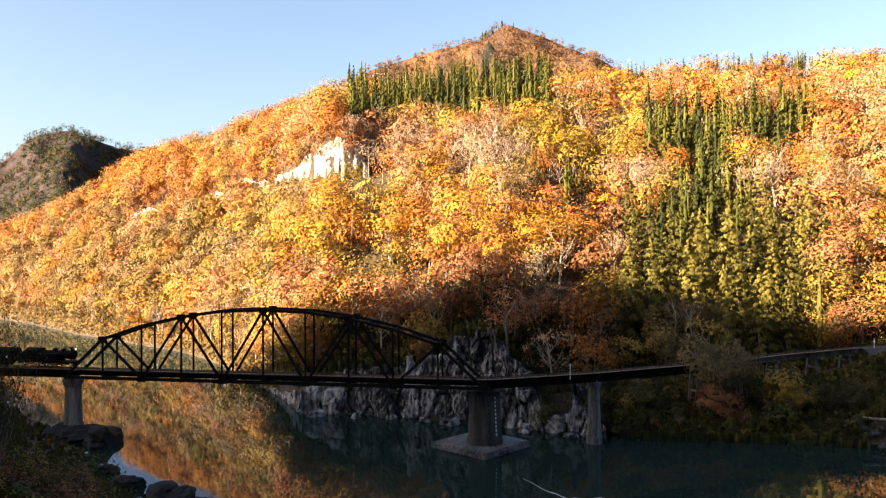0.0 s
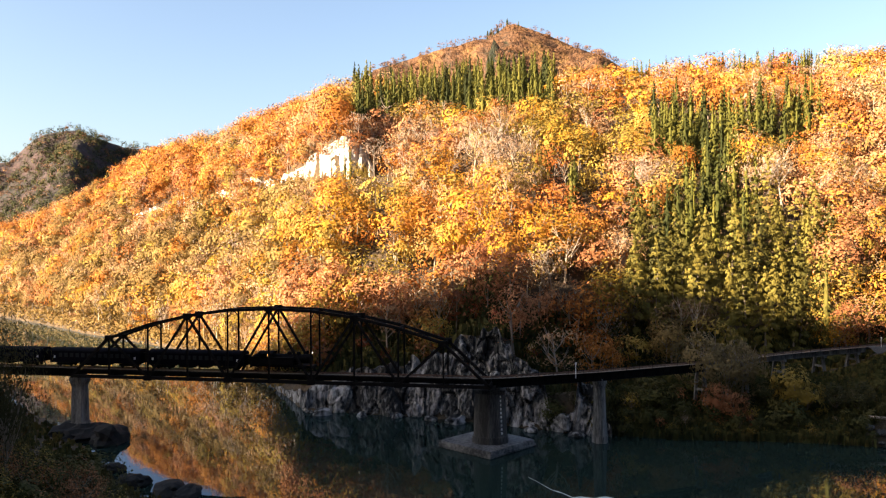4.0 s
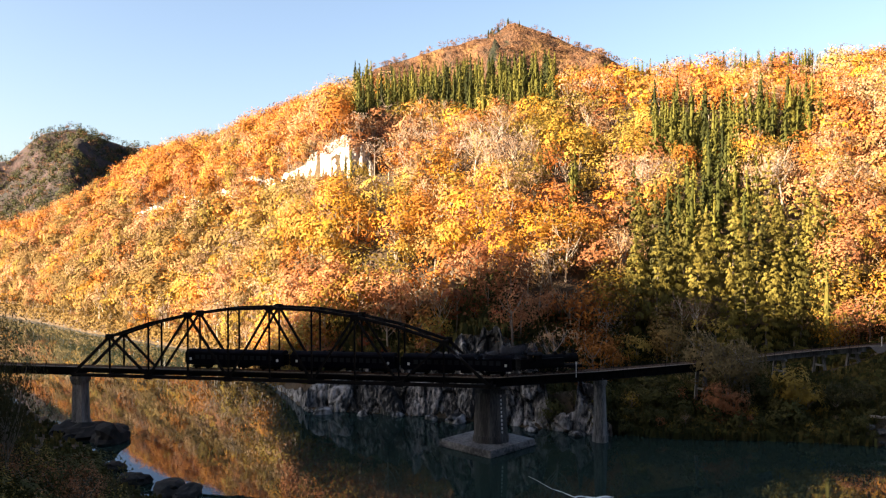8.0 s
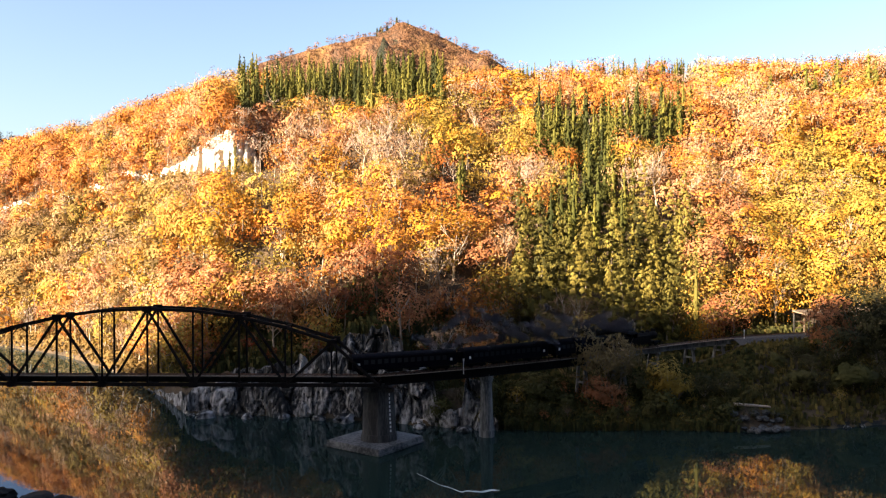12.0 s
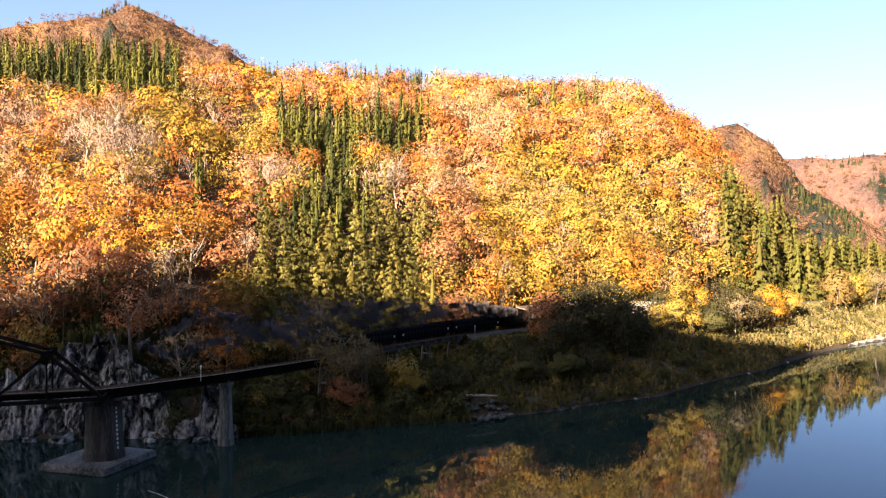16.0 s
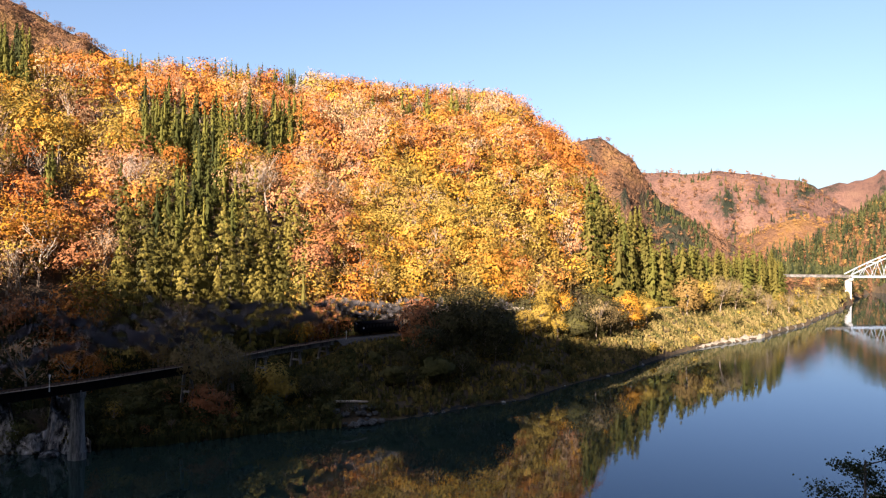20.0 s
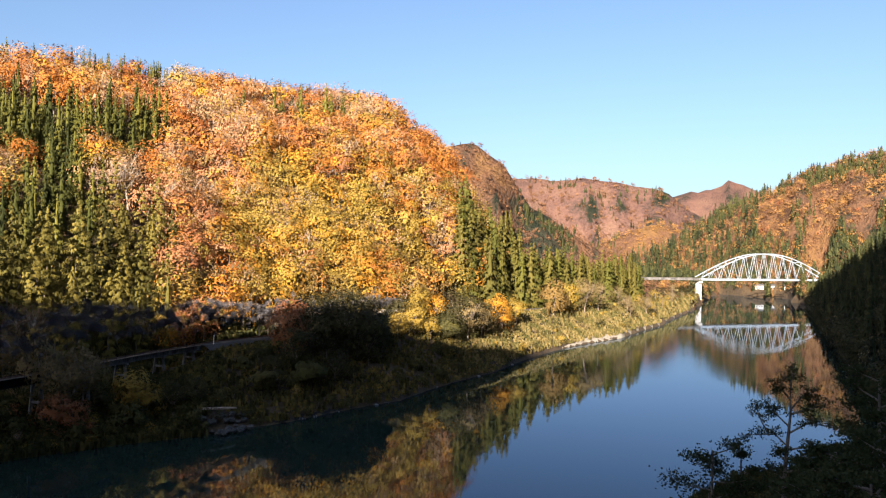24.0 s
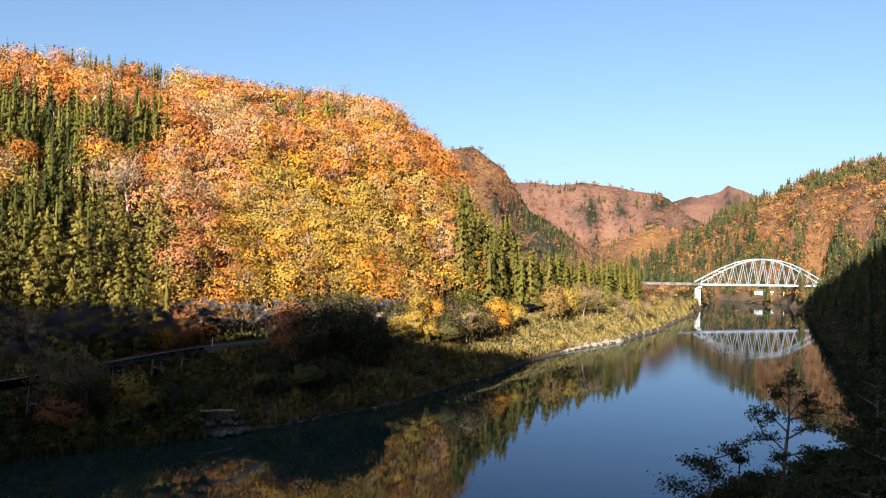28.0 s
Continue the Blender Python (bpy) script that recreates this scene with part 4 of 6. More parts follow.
for i in range(1, PANELS):
    solid("cross_strut", STEEL, truss, "", (node(i, -HALF, True), node(i, HALF, True), 0.25, 0.35))
    if i < PANELS - 1:
        solid("top_lateral", STEEL, truss, "", (node(i, -HALF, True), node(i + 1, HALF, True), 0.14, 0.14))
        solid("top_lateral", STEEL, truss, "", (node(i, HALF, True), node(i + 1, -HALF, True), 0.14, 0.14))
    knee = Vector((0, 0, 1.5))
    if RISE[i] > 8:
        solid("sway_brace", STEEL, truss, "", (node(i, -HALF, True) - knee, node(i, 0, True), 0.12, 0.12), (node(i, HALF, True) - knee, node(i, 0, True), 0.12, 0.12))
for i in range(PANELS + 1):
    solid("floor_beam", STEEL, truss, "", (node(i, -HALF), node(i, HALF), 0.35, 0.8))
for side in (-0.8, 0.8):
    solid("stringer", STEEL, truss, "", (along(0.3, -0.85, side), along(SPAN - 0.3, -0.85, side), 0.3, 0.75))
# inspection ladders with cages on the front posts
for i in (2, 4):
    bm = bmesh.new()
    foot, head = node(i, -HALF - 0.3), node(i, -HALF - 0.3, True) + Vector((0, 0, 1.3))
    dx = (along(1, 0) - along(0, 0)) * 0.28
    for sgn in (-1, 1):
        bar(bm, foot + dx * sgn, head + dx * sgn, 0.07, 0.07)
    for k in range(1, 24):
        p = foot.lerp(head, k / 24)
        bar(bm, p - dx, p + dx, 0.05, 0.05)
    part("ladder", bm, STEEL, truss)
    bm = bmesh.new()
    for z in (0.05, 0.65, 1.25):
        c = node(i, -HALF, True) + Vector((0, 0, z))
        bar(bm, c - dx * 2.2, c + dx * 2.2, 0.06, 0.06)
    for sgn in (-2.2, 2.2):
        bar(bm, node(i, -HALF, True) + dx * sgn, node(i, -HALF, True) + dx * sgn + Vector((0, 0, 1.3)), 0.06, 0.06)
    part("top_platform", bm, STEEL, truss)

# plate-girder approach spans
SPANS = [(-66, -44), (-44, -22), (-22, -0.4), (SPAN + 0.4, 103.4), (103.4, 127.4), (127.4, 140.8), (140.8, 154.2), (154.2, 166), (166, 178)]
for s0, s1 in SPANS:
    deep = 1.5 if s1 < 130 else 1.0
    g = thing("girder_span", "black steel plate-girder span carrying the railway" if s1 < 130 else "weathered concrete viaduct span carrying the railway", "bridge", "approach spans")
    for side in (-0.95, 0.95):
        bm = bmesh.new()
        bar(bm, along(s0 + 0.1, -0.35 - deep / 2, side), along(s1 - 0.1, -0.35 - deep / 2, side), 0.06, deep)
        for z in (-0.35, -0.35 - deep):
            bar(bm, along(s0 + 0.1, z, side), along(s1 - 0.1, z, side), 0.42, 0.05)
        k = int((s1 - s0) / 1.6)
        for j in range(1, k):
            s = s0 + (s1 - s0) * j / k
            bar(bm, along(s, -0.38, side - 0.12 * (1 if side > 0 else -1) * -1), along(s, -0.32 - deep, side - 0.12 * (1 if side > 0 else -1) * -1), 0.05, 0.2)
        part("girder", bm, STEEL if s1 < 130 else PALE_PIER, g)
    for j in range(4):
        s = s0 + (s1 - s0) * (j + 0.5) / 4
        solid("cross_frame", STEEL, g, "", (along(s, -0.5, -0.9), along(s, -0.3 - deep, 0.9), 0.1, 0.1), (along(s, -0.5, 0.9), along(s, -0.3 - deep, -0.9), 0.1, 0.1))

# walkway with handrail along the near side of the bridges
walkway = thing("walkway", "grey timber walkway with a thin steel handrail beside the track", "walkway")
edges = [-66 + 3 * k for k in range(int((178 + 66) / 3) + 1)]
for s0, s1 in zip(edges, edges[1:]):
    inside = -1 < s0 < SPAN - 1
    off = -1.75
    solid("deck_board", WOOD, walkway, "", (along(s0 + 0.02, -0.12, off), along(s1 - 0.02, -0.12, off), 0.6, 0.07))
    if not inside:
        solid("rail_post", STEEL, walkway, "", (along(s0, -0.1, off - 0.3), along(s0, 1.0, off - 0.3), 0.06, 0.06))
        solid("handrail", STEEL, walkway, "", (along(s0, 1.0, off - 0.3), along(s1, 1.0, off - 0.3), 0.05, 0.05), (along(s0, 0.5, off - 0.3), along(s1, 0.5, off - 0.3), 0.04, 0.04))

# rails and sleepers
track = thing("railway_track", "single railway track on dark wooden sleepers", "railway")
sl = bmesh.new()
bar(sl, (0, -1.1, -0.24), (0, 1.1, -0.24), 0.22, 0.16)
sleeper_mesh = bpy.data.meshes.new("sleeper")
sl.to_mesh(sleeper_mesh)
sl.free()
sleeper_mesh.materials.append(WOOD)
for k in range(272):
    s = -66 + k * 0.9
    if s > 179:
        break
    p, d = on_track(s)
    ob = part_mesh("sleeper", sleeper_mesh, track)
    ob.matrix_basis = pose(p.x, p.y, RAIL, 0, 0, math.degrees(math.atan2(d.y, d.x)))
for side in (-0.534, 0.534):
    bm = bmesh.new()
    cuts = [-66 - S0 + S0] + [c - S0 for c in cum[2:11]]
    for s0, s1 in zip(cuts, cuts[1:]):
        bar(bm, along(s0 + 0.01, -0.08, side), along(s1 - 0.01, -0.08, side), 0.07, 0.15)
    part("rail", bm, RUST, track, "rusty steel rail")
bed = bmesh.new()
cuts = [178.3] + [c - S0 for c in cum[8:12]]
for s0, s1 in zip(cuts, cuts[1:]):
    a = [along(s, z, w) for s in (s0, s1) for z, w in ((-1.5, -3.4), (-0.3, -1.7), (-0.3, 1.7), (-1.5, 3.4))]
    v = [bed.verts.new(p) for p in a]
    for i0 in range(3):
        bed.faces.new((v[i0], v[i0 + 1], v[i0 + 5], v[i0 + 4]))
part("ballast", bed, BALLAST, track, "grey-brown stone ballast")


# ---------------------------------------------------------------- piers
def pier(s, label, half_x, half_y, flare, z0, z1, sides=4, cap=0.5, mat=CONCRETE):
    p, d = on_track(s)
    e = thing("bridge_pier", label, "pier", "bridge piers", pose(p.x, p.y, 0, 0, 0, math.degrees(math.atan2(d.y, d.x))))
    bm = bmesh.new()
    prism(bm, (half_x * flare, half_y * flare), (half_x, half_y), z0, z1 - cap, sides=sides)
    part("shaft", bm, mat, e)
    bm = bmesh.new()
    prism(bm, (half_x * 1.02, half_y * 1.02), (half_x * 1.35, half_y * 1.3), z1 - cap - 1.1, z1 - cap, sides=sides)
    prism(bm, (half_x * 1.35, half_y * 1.3), (half_x * 1.35, half_y * 1.3), z1 - cap, z1, sides=sides)
    part("capstone", bm, mat, e)
    bm = bmesh.new()
    prism(bm, (half_x * flare * 1.12, half_y * flare * 1.12), (half_x * flare * 1.1, half_y * flare * 1.1), z0 - 1.5, z0 + 1.0, sides=sides)
    part("plinth", bm, mat, e)
    return e


pier(0.2, "tall tapered concrete pier with a flared head on a river rock", 0.98, 1.15, 1.16, 1.5, RAIL - 2.0, 4, 0.7, PALE_PIER)
pier(-22, "concrete pier among bushes on the bank", 1.2, 2.0, 1.2, 1.0, RAIL - 1.9)
pier(-44, "concrete pier among bushes on the bank", 1.2, 2.0, 1.2, 3.0, RAIL - 1.9)
pier(103.4, "slender rounded concrete pier standing in the water", 1.0, 1.1, 1.32, 0.3, RAIL - 1.9, 12, 0.4, PALE_PIER)
def s_at(bearing):
    """How far along the track lies at that bearing."""
    return min((0.2 * k for k in range(500, 1000)), key=lambda v: abs(math.degrees(math.atan2(along(v).x, along(v).y)) - bearing))


for bearing in (18.2, 20.9, 23.3, 25.8, 27.8):
    s = s_at(bearing)
    e = thing("trestle_pier", "pale concrete trestle with two battered legs on the overgrown bank", "pier", "viaduct trestles")
    foot_z = float(land(along(s).x, along(s).y)) - 0.6 - RAIL
    for sgn in (-1, 1):
        bm = bmesh.new()
        bar(bm, along(s, foot_z, sgn * 1.75), along(s, -1.75, sgn * 0.95), 0.55, 0.55)
        part("leg", bm, PALE_PIER, e)
    solid("cap_beam", PALE_PIER, e, "", (along(s, -1.55, -1.7), along(s, -1.55, 1.7), 0.75, 0.42))
    if foot_z < -4.5:
        solid("cross_beam", PALE_PIER, e, "", (along(s, foot_z * 0.55, -1.3), along(s, foot_z * 0.55, 1.3), 0.35, 0.4))

# the great river pier on its slab
px, py = 7.4, 138.0
big = thing("bridge_pier", "dark stained concrete river pier with white gauge marks", "pier", "bridge piers", pose(px, py, 0, 0, 0, -8))
bm = bmesh.new()
prism(bm, (3.15, 2.5), (2.85, 2.2), 1.6, 10.2, sides=10)
part("shaft", bm, CONCRETE, big)
bm = bmesh.new()
prism(bm, (3.4, 2.8), (3.3, 2.7), 1.2, 2.4, sides=10)
part("plinth", bm, CONCRETE, big)
bm = bmesh.new()
prism(bm, (2.6, 2.2), (2.9, 2.5), 10.1, 10.9)
prism(bm, (1.9, 2.0), (1.9, 2.0), 10.9, 11.6)
part("capstone", bm, CONCRETE, big)
WHITE = surface("white_paint", (0.6, 0.6, 0.58), (0.82, 0.82, 0.8), 0.6, 2.0, relief=0.1)
for k in range(10):
    z = 2.9 + k * 0.72
    x0 = 2.28 - 0.045 * (z - 1.6)
    solid("gauge_mark", WHITE, big, "white water gauge mark", ((x0, -1.74 + 0.02 * z, z), (x0, -1.74 + 0.02 * z, z + 0.4), 0.26, 0.1))
SLAB = surface("patched_concrete", (0.014, 0.014, 0.015), (0.18, 0.175, 0.17), 0.9, 0.22, fine=9, lo=0.42, hi=0.62)
slab = thing("pier_slab", "broad grey concrete foundation slab in the river", "slab", at=pose(6.8, 139.2, 0, 0, 0, 46))
bm = bmesh.new()
bmesh.ops.create_cube(bm, size=1, matrix=Matrix.LocRotScale((0, 0, -0.2), None, (12.4, 12.4, 2.8)))
bmesh.ops.bevel(bm, geom=list(bm.edges), offset=0.12, segments=2, affect="EDGES")
part("slab_block", bm, SLAB, slab)
bm = bmesh.new()
bmesh.ops.create_cube(bm, size=1, matrix=Matrix.LocRotScale((0, 0, 0.3), None, (12.7, 12.7, 0.25)))
part("slab_ledge", bm, SLAB, slab)

# marker posts beside the line
for s, off in ((97.5, -1.9), (181.5, -2.2)):
    m = thing("marker_post", "thin white post beside the railway", "post", "marker posts")
    bm = bmesh.new()
    tube(bm, [along(s, -0.9, off), along(s, 1.7, off)], [0.09, 0.08])
    part("pole", bm, WHITE, m)
    solid("sign_plate", WHITE, m, "", (along(s, 1.5, off - 0.05), along(s, 1.95, off - 0.05), 0.3, 0.05))

# timber snow shed over the line
shed = thing("snow_shed", "weathered timber snow shed over the railway", "shed")
for k in range(9):
    s = 203 + k * 3.4
    for off in (-2.5, 2.5):
        solid("shed_post", CONCRETE if k in (0, 6) else WOOD, shed, "", (along(s, -1.2, off), along(s, 4.7, off), 0.28, 0.28))
    solid("rafter", WOOD, shed, "", (along(s, 4.6, -2.9), along(s, 5.3, 2.9), 0.2, 0.25))
    if k < 8:
        for j in range(6):
            off = -2.7 + j * 1.08
            z = 4.85 + 0.13 * j
            solid("roof_board", WOOD, shed, "", (along(s - 0.1, z, off), along(s + 3.5, z, off), 1.04, 0.06))
        solid("wall_rail", WOOD, shed, "", (along(s, 2.6, 2.5), along(s + 3.4, 2.6, 2.5), 0.1, 0.25), (along(s, 1.0, 2.5), along(s + 3.4, 1.0, 2.5), 0.1, 0.25))
        for j in range(4):
            if (k + j) % 3:
                solid("wall_board", WOOD, shed, "", (along(s + 0.4 + j * 0.85, 2.4, -2.52), along(s + 0.4 + j * 0.85, 4.6, -2.52), 0.75, 0.05))

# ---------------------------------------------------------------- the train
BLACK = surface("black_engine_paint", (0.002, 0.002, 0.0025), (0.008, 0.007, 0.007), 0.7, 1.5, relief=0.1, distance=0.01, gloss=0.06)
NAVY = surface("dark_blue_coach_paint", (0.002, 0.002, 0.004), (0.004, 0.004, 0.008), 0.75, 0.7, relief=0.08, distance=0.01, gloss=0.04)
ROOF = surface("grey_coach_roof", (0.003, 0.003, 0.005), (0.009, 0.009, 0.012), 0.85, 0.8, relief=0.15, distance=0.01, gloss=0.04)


def glass_nodes(n, link, bsdf):
    bsdf.inputs["Base Color"].default_value = (0.02, 0.022, 0.025, 1)
    bsdf.inputs["Roughness"].default_value = 0.06


GLASS = material("dark_window_glass", glass_nodes)


def lamp_nodes(n, link, bsdf):
    bsdf.inputs["Base Color"].default_value = (0.8, 0.78, 0.7, 1)
    bsdf.inputs["Emission Color"].default_value = (1.0, 0.93, 0.8, 1)
    bsdf.inputs["Emission Strength"].default_value = 0.5


LIT = material("lamp_glow", lamp_nodes)


def box(bm, x0, x1, y0, y1, z0, z1):
    bmesh.ops.create_cube(bm, size=1, matrix=Matrix.LocRotScale(((x0 + x1) / 2, (y0 + y1) / 2, (z0 + z1) / 2), None, (x1 - x0, y1 - y0, z1 - z0)))


def wheel_mesh(radius, spokes):
    bm = bmesh.new()
    n = 20
    for r0, r1, w in ((radius, radius * 0.86, 0.13), (radius * 0.22, 0.02, 0.16)):
        rings = [[bm.verts.new((r_ * math.cos(2 * math.pi * k / n), y, r_ * math.sin(2 * math.pi * k / n))) for k in range(n)] for r_, y in ((r0, -w / 2), (r0, w / 2), (r1, w / 2), (r1, -w / 2))]
        for a in range(4):
            for k in range(n):
                bm.faces.new((rings[a][k], rings[a][(k + 1) % n], rings[(a + 1) % 4][(k + 1) % n], rings[(a + 1) % 4][k]))
    if not spokes:
        for y in (-0.03, 0.03):
            bm.faces.new([bm.verts.new((radius * 0.9 * math.cos(2 * math.pi * k / n), y, radius * 0.9 * math.sin(2 * math.pi * k / n))) for k in range(n)])
    for k in range(spokes):
        a = 2 * math.pi * k / spokes
        bar(bm, (0.1 * math.cos(a), 0, 0.1 * math.sin(a)), (radius * 0.88 * math.cos(a), 0, radius * 0.88 * math.sin(a)), 0.06, 0.05, up=(0, 1, 0))
    return bm


WHEELS = []


def locomotive():
    """A black tank engine, 12.6 m long, facing +x, its rails at z = 0."""
    e = thing("steam_locomotive", "black steam tank locomotive with a short chimney", "locomotive")
    bm = bmesh.new()
    box(bm, -6.1, 6.0, -1.2, 1.2, 0.95, 1.25)
    part("frame", bm, BLACK, e)
    bm = bmesh.new()
    tube(bm, [(-2.2, 0, 2.45), (4.0, 0, 2.45)], [0.86, 0.8], 20)
    part("boiler", bm, BLACK, e)
    bm = bmesh.new()
    tube(bm, [(4.0, 0, 2.45), (5.45, 0, 2.45), (5.6, 0, 2.45)], [0.88, 0.88, 0.7], 20)
    part("smokebox", bm, BLACK, e)
    bm = bmesh.new()
    tube(bm, [(4.75, 0, 3.2), (4.75, 0, 3.35), (4.75, 0, 3.8), (4.75, 0, 3.95)], [0.36, 0.26, 0.26, 0.34], 14)
    part("chimney", bm, BLACK, e)
    for x_, r_ in ((3.0, 0.42), (1.2, 0.45)):
        bm = bmesh.new()
        tube(bm, [(x_, 0, 3.1), (x_, 0, 3.5), (x_, 0, 3.68), (x_, 0, 3.74)], [r_ * 1.1, r_, r_ * 0.7, r_ * 0.2], 14)
        part("dome", bm, BLACK, e)
    for y_ in (-1.05, 1.05):
        bm = bmesh.new()
        box(bm, -2.0, 2.4, y_ - 0.33, y_ + 0.33, 1.25, 2.75)
        bmesh.ops.bevel(bm, geom=list(bm.edges), offset=0.05, segments=1, affect="EDGES")
        part("side_tank", bm, BLACK, e)
    bm = bmesh.new()
    for y_ in (-1.36, 1.36):
        box(bm, -4.3, -2.0, y_ - 0.03, y_ + 0.03, 1.25, 2.5)
        box(bm, -4.3, -3.9, y_ - 0.03, y_ + 0.03, 2.5, 3.5)
        box(bm, -2.4, -2.0, y_ - 0.03, y_ + 0.03, 2.5, 3.5)
    box(bm, -2.06, -2.0, -1.33, 1.33, 1.25, 3.5)
    box(bm, -4.3, -4.24, -1.33, 1.33, 1.25, 3.4)
    part("cab", bm, BLACK, e)
    bm = bmesh.new()
    for k in range(6):
        a0, a1 = -0.95 + k * 1.9 / 6, -0.95 + (k + 1) * 1.9 / 6
        v = [bm.verts.new((x_, 1.55 * math.sin(a), 2.75 + 1.05 * math.cos(a))) for x_ in (-4.6, -1.7) for a in (a0, a1)]
        w = [bm.verts.new((x_, 1.5 * math.sin(a), 2.69 + 1.05 * math.cos(a))) for x_ in (-4.6, -1.7) for a in (a0, a1)]
        bm.faces.new((v[0], v[1], v[3], v[2]))
        bm.faces.new((w[2], w[3], w[1], w[0]))
    part("cab_roof", bm, BLACK, e)
    bm = bmesh.new()
    box(bm, -6.1, -4.3, -1.25, 1.25, 1.25, 2.75)
    part("coal_bunker", bm, BLACK, e)
    bm = bmesh.new()
    bmesh.ops.create_icosphere(bm, subdivisions=2, radius=1, matrix=Matrix.LocRotScale((-5.2, 0, 2.75), None, (0.8, 1.05, 0.5)))
    part("coal_heap", bm, BLACK, e)
    for x_ in (6.05, -6.15):
        bm = bmesh.new()
        box(bm, x_ - 0.06, x_ + 0.06, -1.25, 1.25, 0.7, 1.25)
        part("buffer_beam", bm, BLACK, e)
    bm = bmesh.new()
    tube(bm, [(5.35, 0, 3.55), (5.65, 0, 3.55)], [0.2, 0.22], 12)
    hl = part("headlamp", bm, BLACK, e)
    bm = bmesh.new()
    tube(bm, [(5.66, 0, 3.55), (5.68, 0, 3.55)], [0.17, 0.17], 12)
    part("lens", bm, LIT, hl, "glowing lamp lens")
    for y_ in (-1.2, 1.2):
        bm = bmesh.new()
        tube(bm, [(3.5, y_, 1.0), (4.9, y_, 1.0)], [0.36, 0.36], 12)
        part("cylinder", bm, BLACK, e)
    for x_ in (-1.3, 0.6, 2.5):
        for y_ in (-0.6, 0.6):
            w = part("driving_wheel", wheel_mesh(0.76, 12), BLACK, e)
            w.location = (x_, y_, 0.76)
            WHEELS.append((w, x_, y_, 0.76))
    for x_ in (5.2, -3.2, -5.0):
        for y_ in (-0.6, 0.6):
            w = part("carrying_wheel", wheel_mesh(0.43, 8), BLACK, e)
            w.location = (x_, y_, 0.43)
    return e


def coach(first=False):
    """A dark blue passenger coach, 19.6 m long, with bogies."""
    e = thing("railway_coach", "dark blue passenger coach with a row of windows", "railway coach", "coaches of the train")
    L, W = 19.4, 1.4
    bm = bmesh.new()
    n = 13
    pitch = (L - 3.4) / n
    for y_ in (-W, W):
        box(bm, -L / 2, L / 2, y_ - 0.03, y_ + 0.03, 1.0, 1.95)
        box(bm, -L / 2, L / 2, y_ - 0.03, y_ + 0.03, 2.75, 3.1)
        for k in range(n + 1):
            xk = -L / 2 + 1.7 + k * pitch
            x0 = -L / 2 if k == 0 else xk - 0.22
            x1 = L / 2 if k == n else xk + 0.22
            box(bm, x0, x1, y_ - 0.03, y_ + 0.03, 1.95, 2.75)
    for x_ in (-L / 2, L / 2):
        box(bm, x_ - 0.03, x_ + 0.03, -W, W, 1.0, 3.1)
    box(bm, -L / 2, L / 2, -W, W, 0.9, 1.02)
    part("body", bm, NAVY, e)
    bm = bmesh.new()
    prof_ = [(-1.47, 3.08), (-1.3, 3.38), (-0.8, 3.62), (0, 3.7), (0.8, 3.62), (1.3, 3.38), (1.47, 3.08)]
    ends = [[bm.verts.new((x_, y_, z_)) for y_, z_ in prof_] for x_ in (-L / 2 - 0.05, L / 2 + 0.05)]
    for k in range(6):
        bm.faces.new((ends[0][k], ends[0][k + 1], ends[1][k + 1], ends[1][k]))
    for ring in ends:
        bm.faces.new(ring)
    bm.faces.new((ends[0][0], ends[1][0], ends[1][6], ends[0][6]))
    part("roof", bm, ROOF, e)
    for y_ in (-W, W):
        for k in range(n):
            xk = -L / 2 + 1.7 + (k + 0.5) * pitch
            bm = bmesh.new()
            box(bm, xk - pitch / 2 + 0.22, xk + pitch / 2 - 0.22, y_ - 0.012, y_ + 0.012, 1.95, 2.75)
            part("window", bm, GLASS, e)
    for k in range(5):
        bm = bmesh.new()
        x_ = -7.5 + k * 3.7
        tube(bm, [(x_, 0, 3.66), (x_, 0, 3.86)], [0.24, 0.2], 10)
        part("roof_vent", bm, ROOF, e)
    for x_ in (-6.8, 6.8):
        bm = bmesh.new()
        for y_ in (-1.0, 1.0):
            box(bm, x_ - 1.7, x_ + 1.7, y_ - 0.08, y_ + 0.08, 0.35, 0.8)
        box(bm, x_ - 0.25, x_ + 0.25, -1.0, 1.0, 0.45, 0.9)
        bogie = part("bogie", bm, BLACK, e)
        for dx_ in (-1.2, 1.2):
            for y_ in (-0.6, 0.6):
                w = part("wheel", wheel_mesh(0.43, 0), BLACK, bogie)
                w.location = (x_ + dx_, y_, 0.43)
    bm = bmesh.new()
    box(bm, -3.4, -0.6, -1.1, 1.1, 0.35, 0.9)
    box(bm, 0.6, 2.6, -1.0, 1.0, 0.4, 0.9)
    part("underframe_box", bm, BLACK, e)
    for x_ in (-L / 2 - 0.35, L / 2 + 0.35):
        bm = bmesh.new()
        box(bm, x_ - 0.32, x_ + 0.32, -0.5, 0.5, 1.05, 3.0)
        part("gangway", bm, BLACK, e)
    # White plates added for the specks of light along the coach side.
    for x_, y_ in ((-L / 2 + 1.0, -W - 0.04), (L / 2 - 1.0, -W - 0.04)):
        bm = bmesh.new()
        box(bm, x_ - 0.2, x_ + 0.2, y_ - 0.015, y_ + 0.015, 1.75, 2.2)
        part("side_plate", bm, WHITE, e, "small white plate standing for a speck of window light")
    return e


loco = locomotive()
c0 = coach()
coaches = [c0, copy_thing(c0, pose(-40, 300, 40)), copy_thing(c0, pose(-80, 300, 40))]
OFFSETS = [-6.3] + [-13.4 - 10.15 - 21.2 * k for k in range(3)]


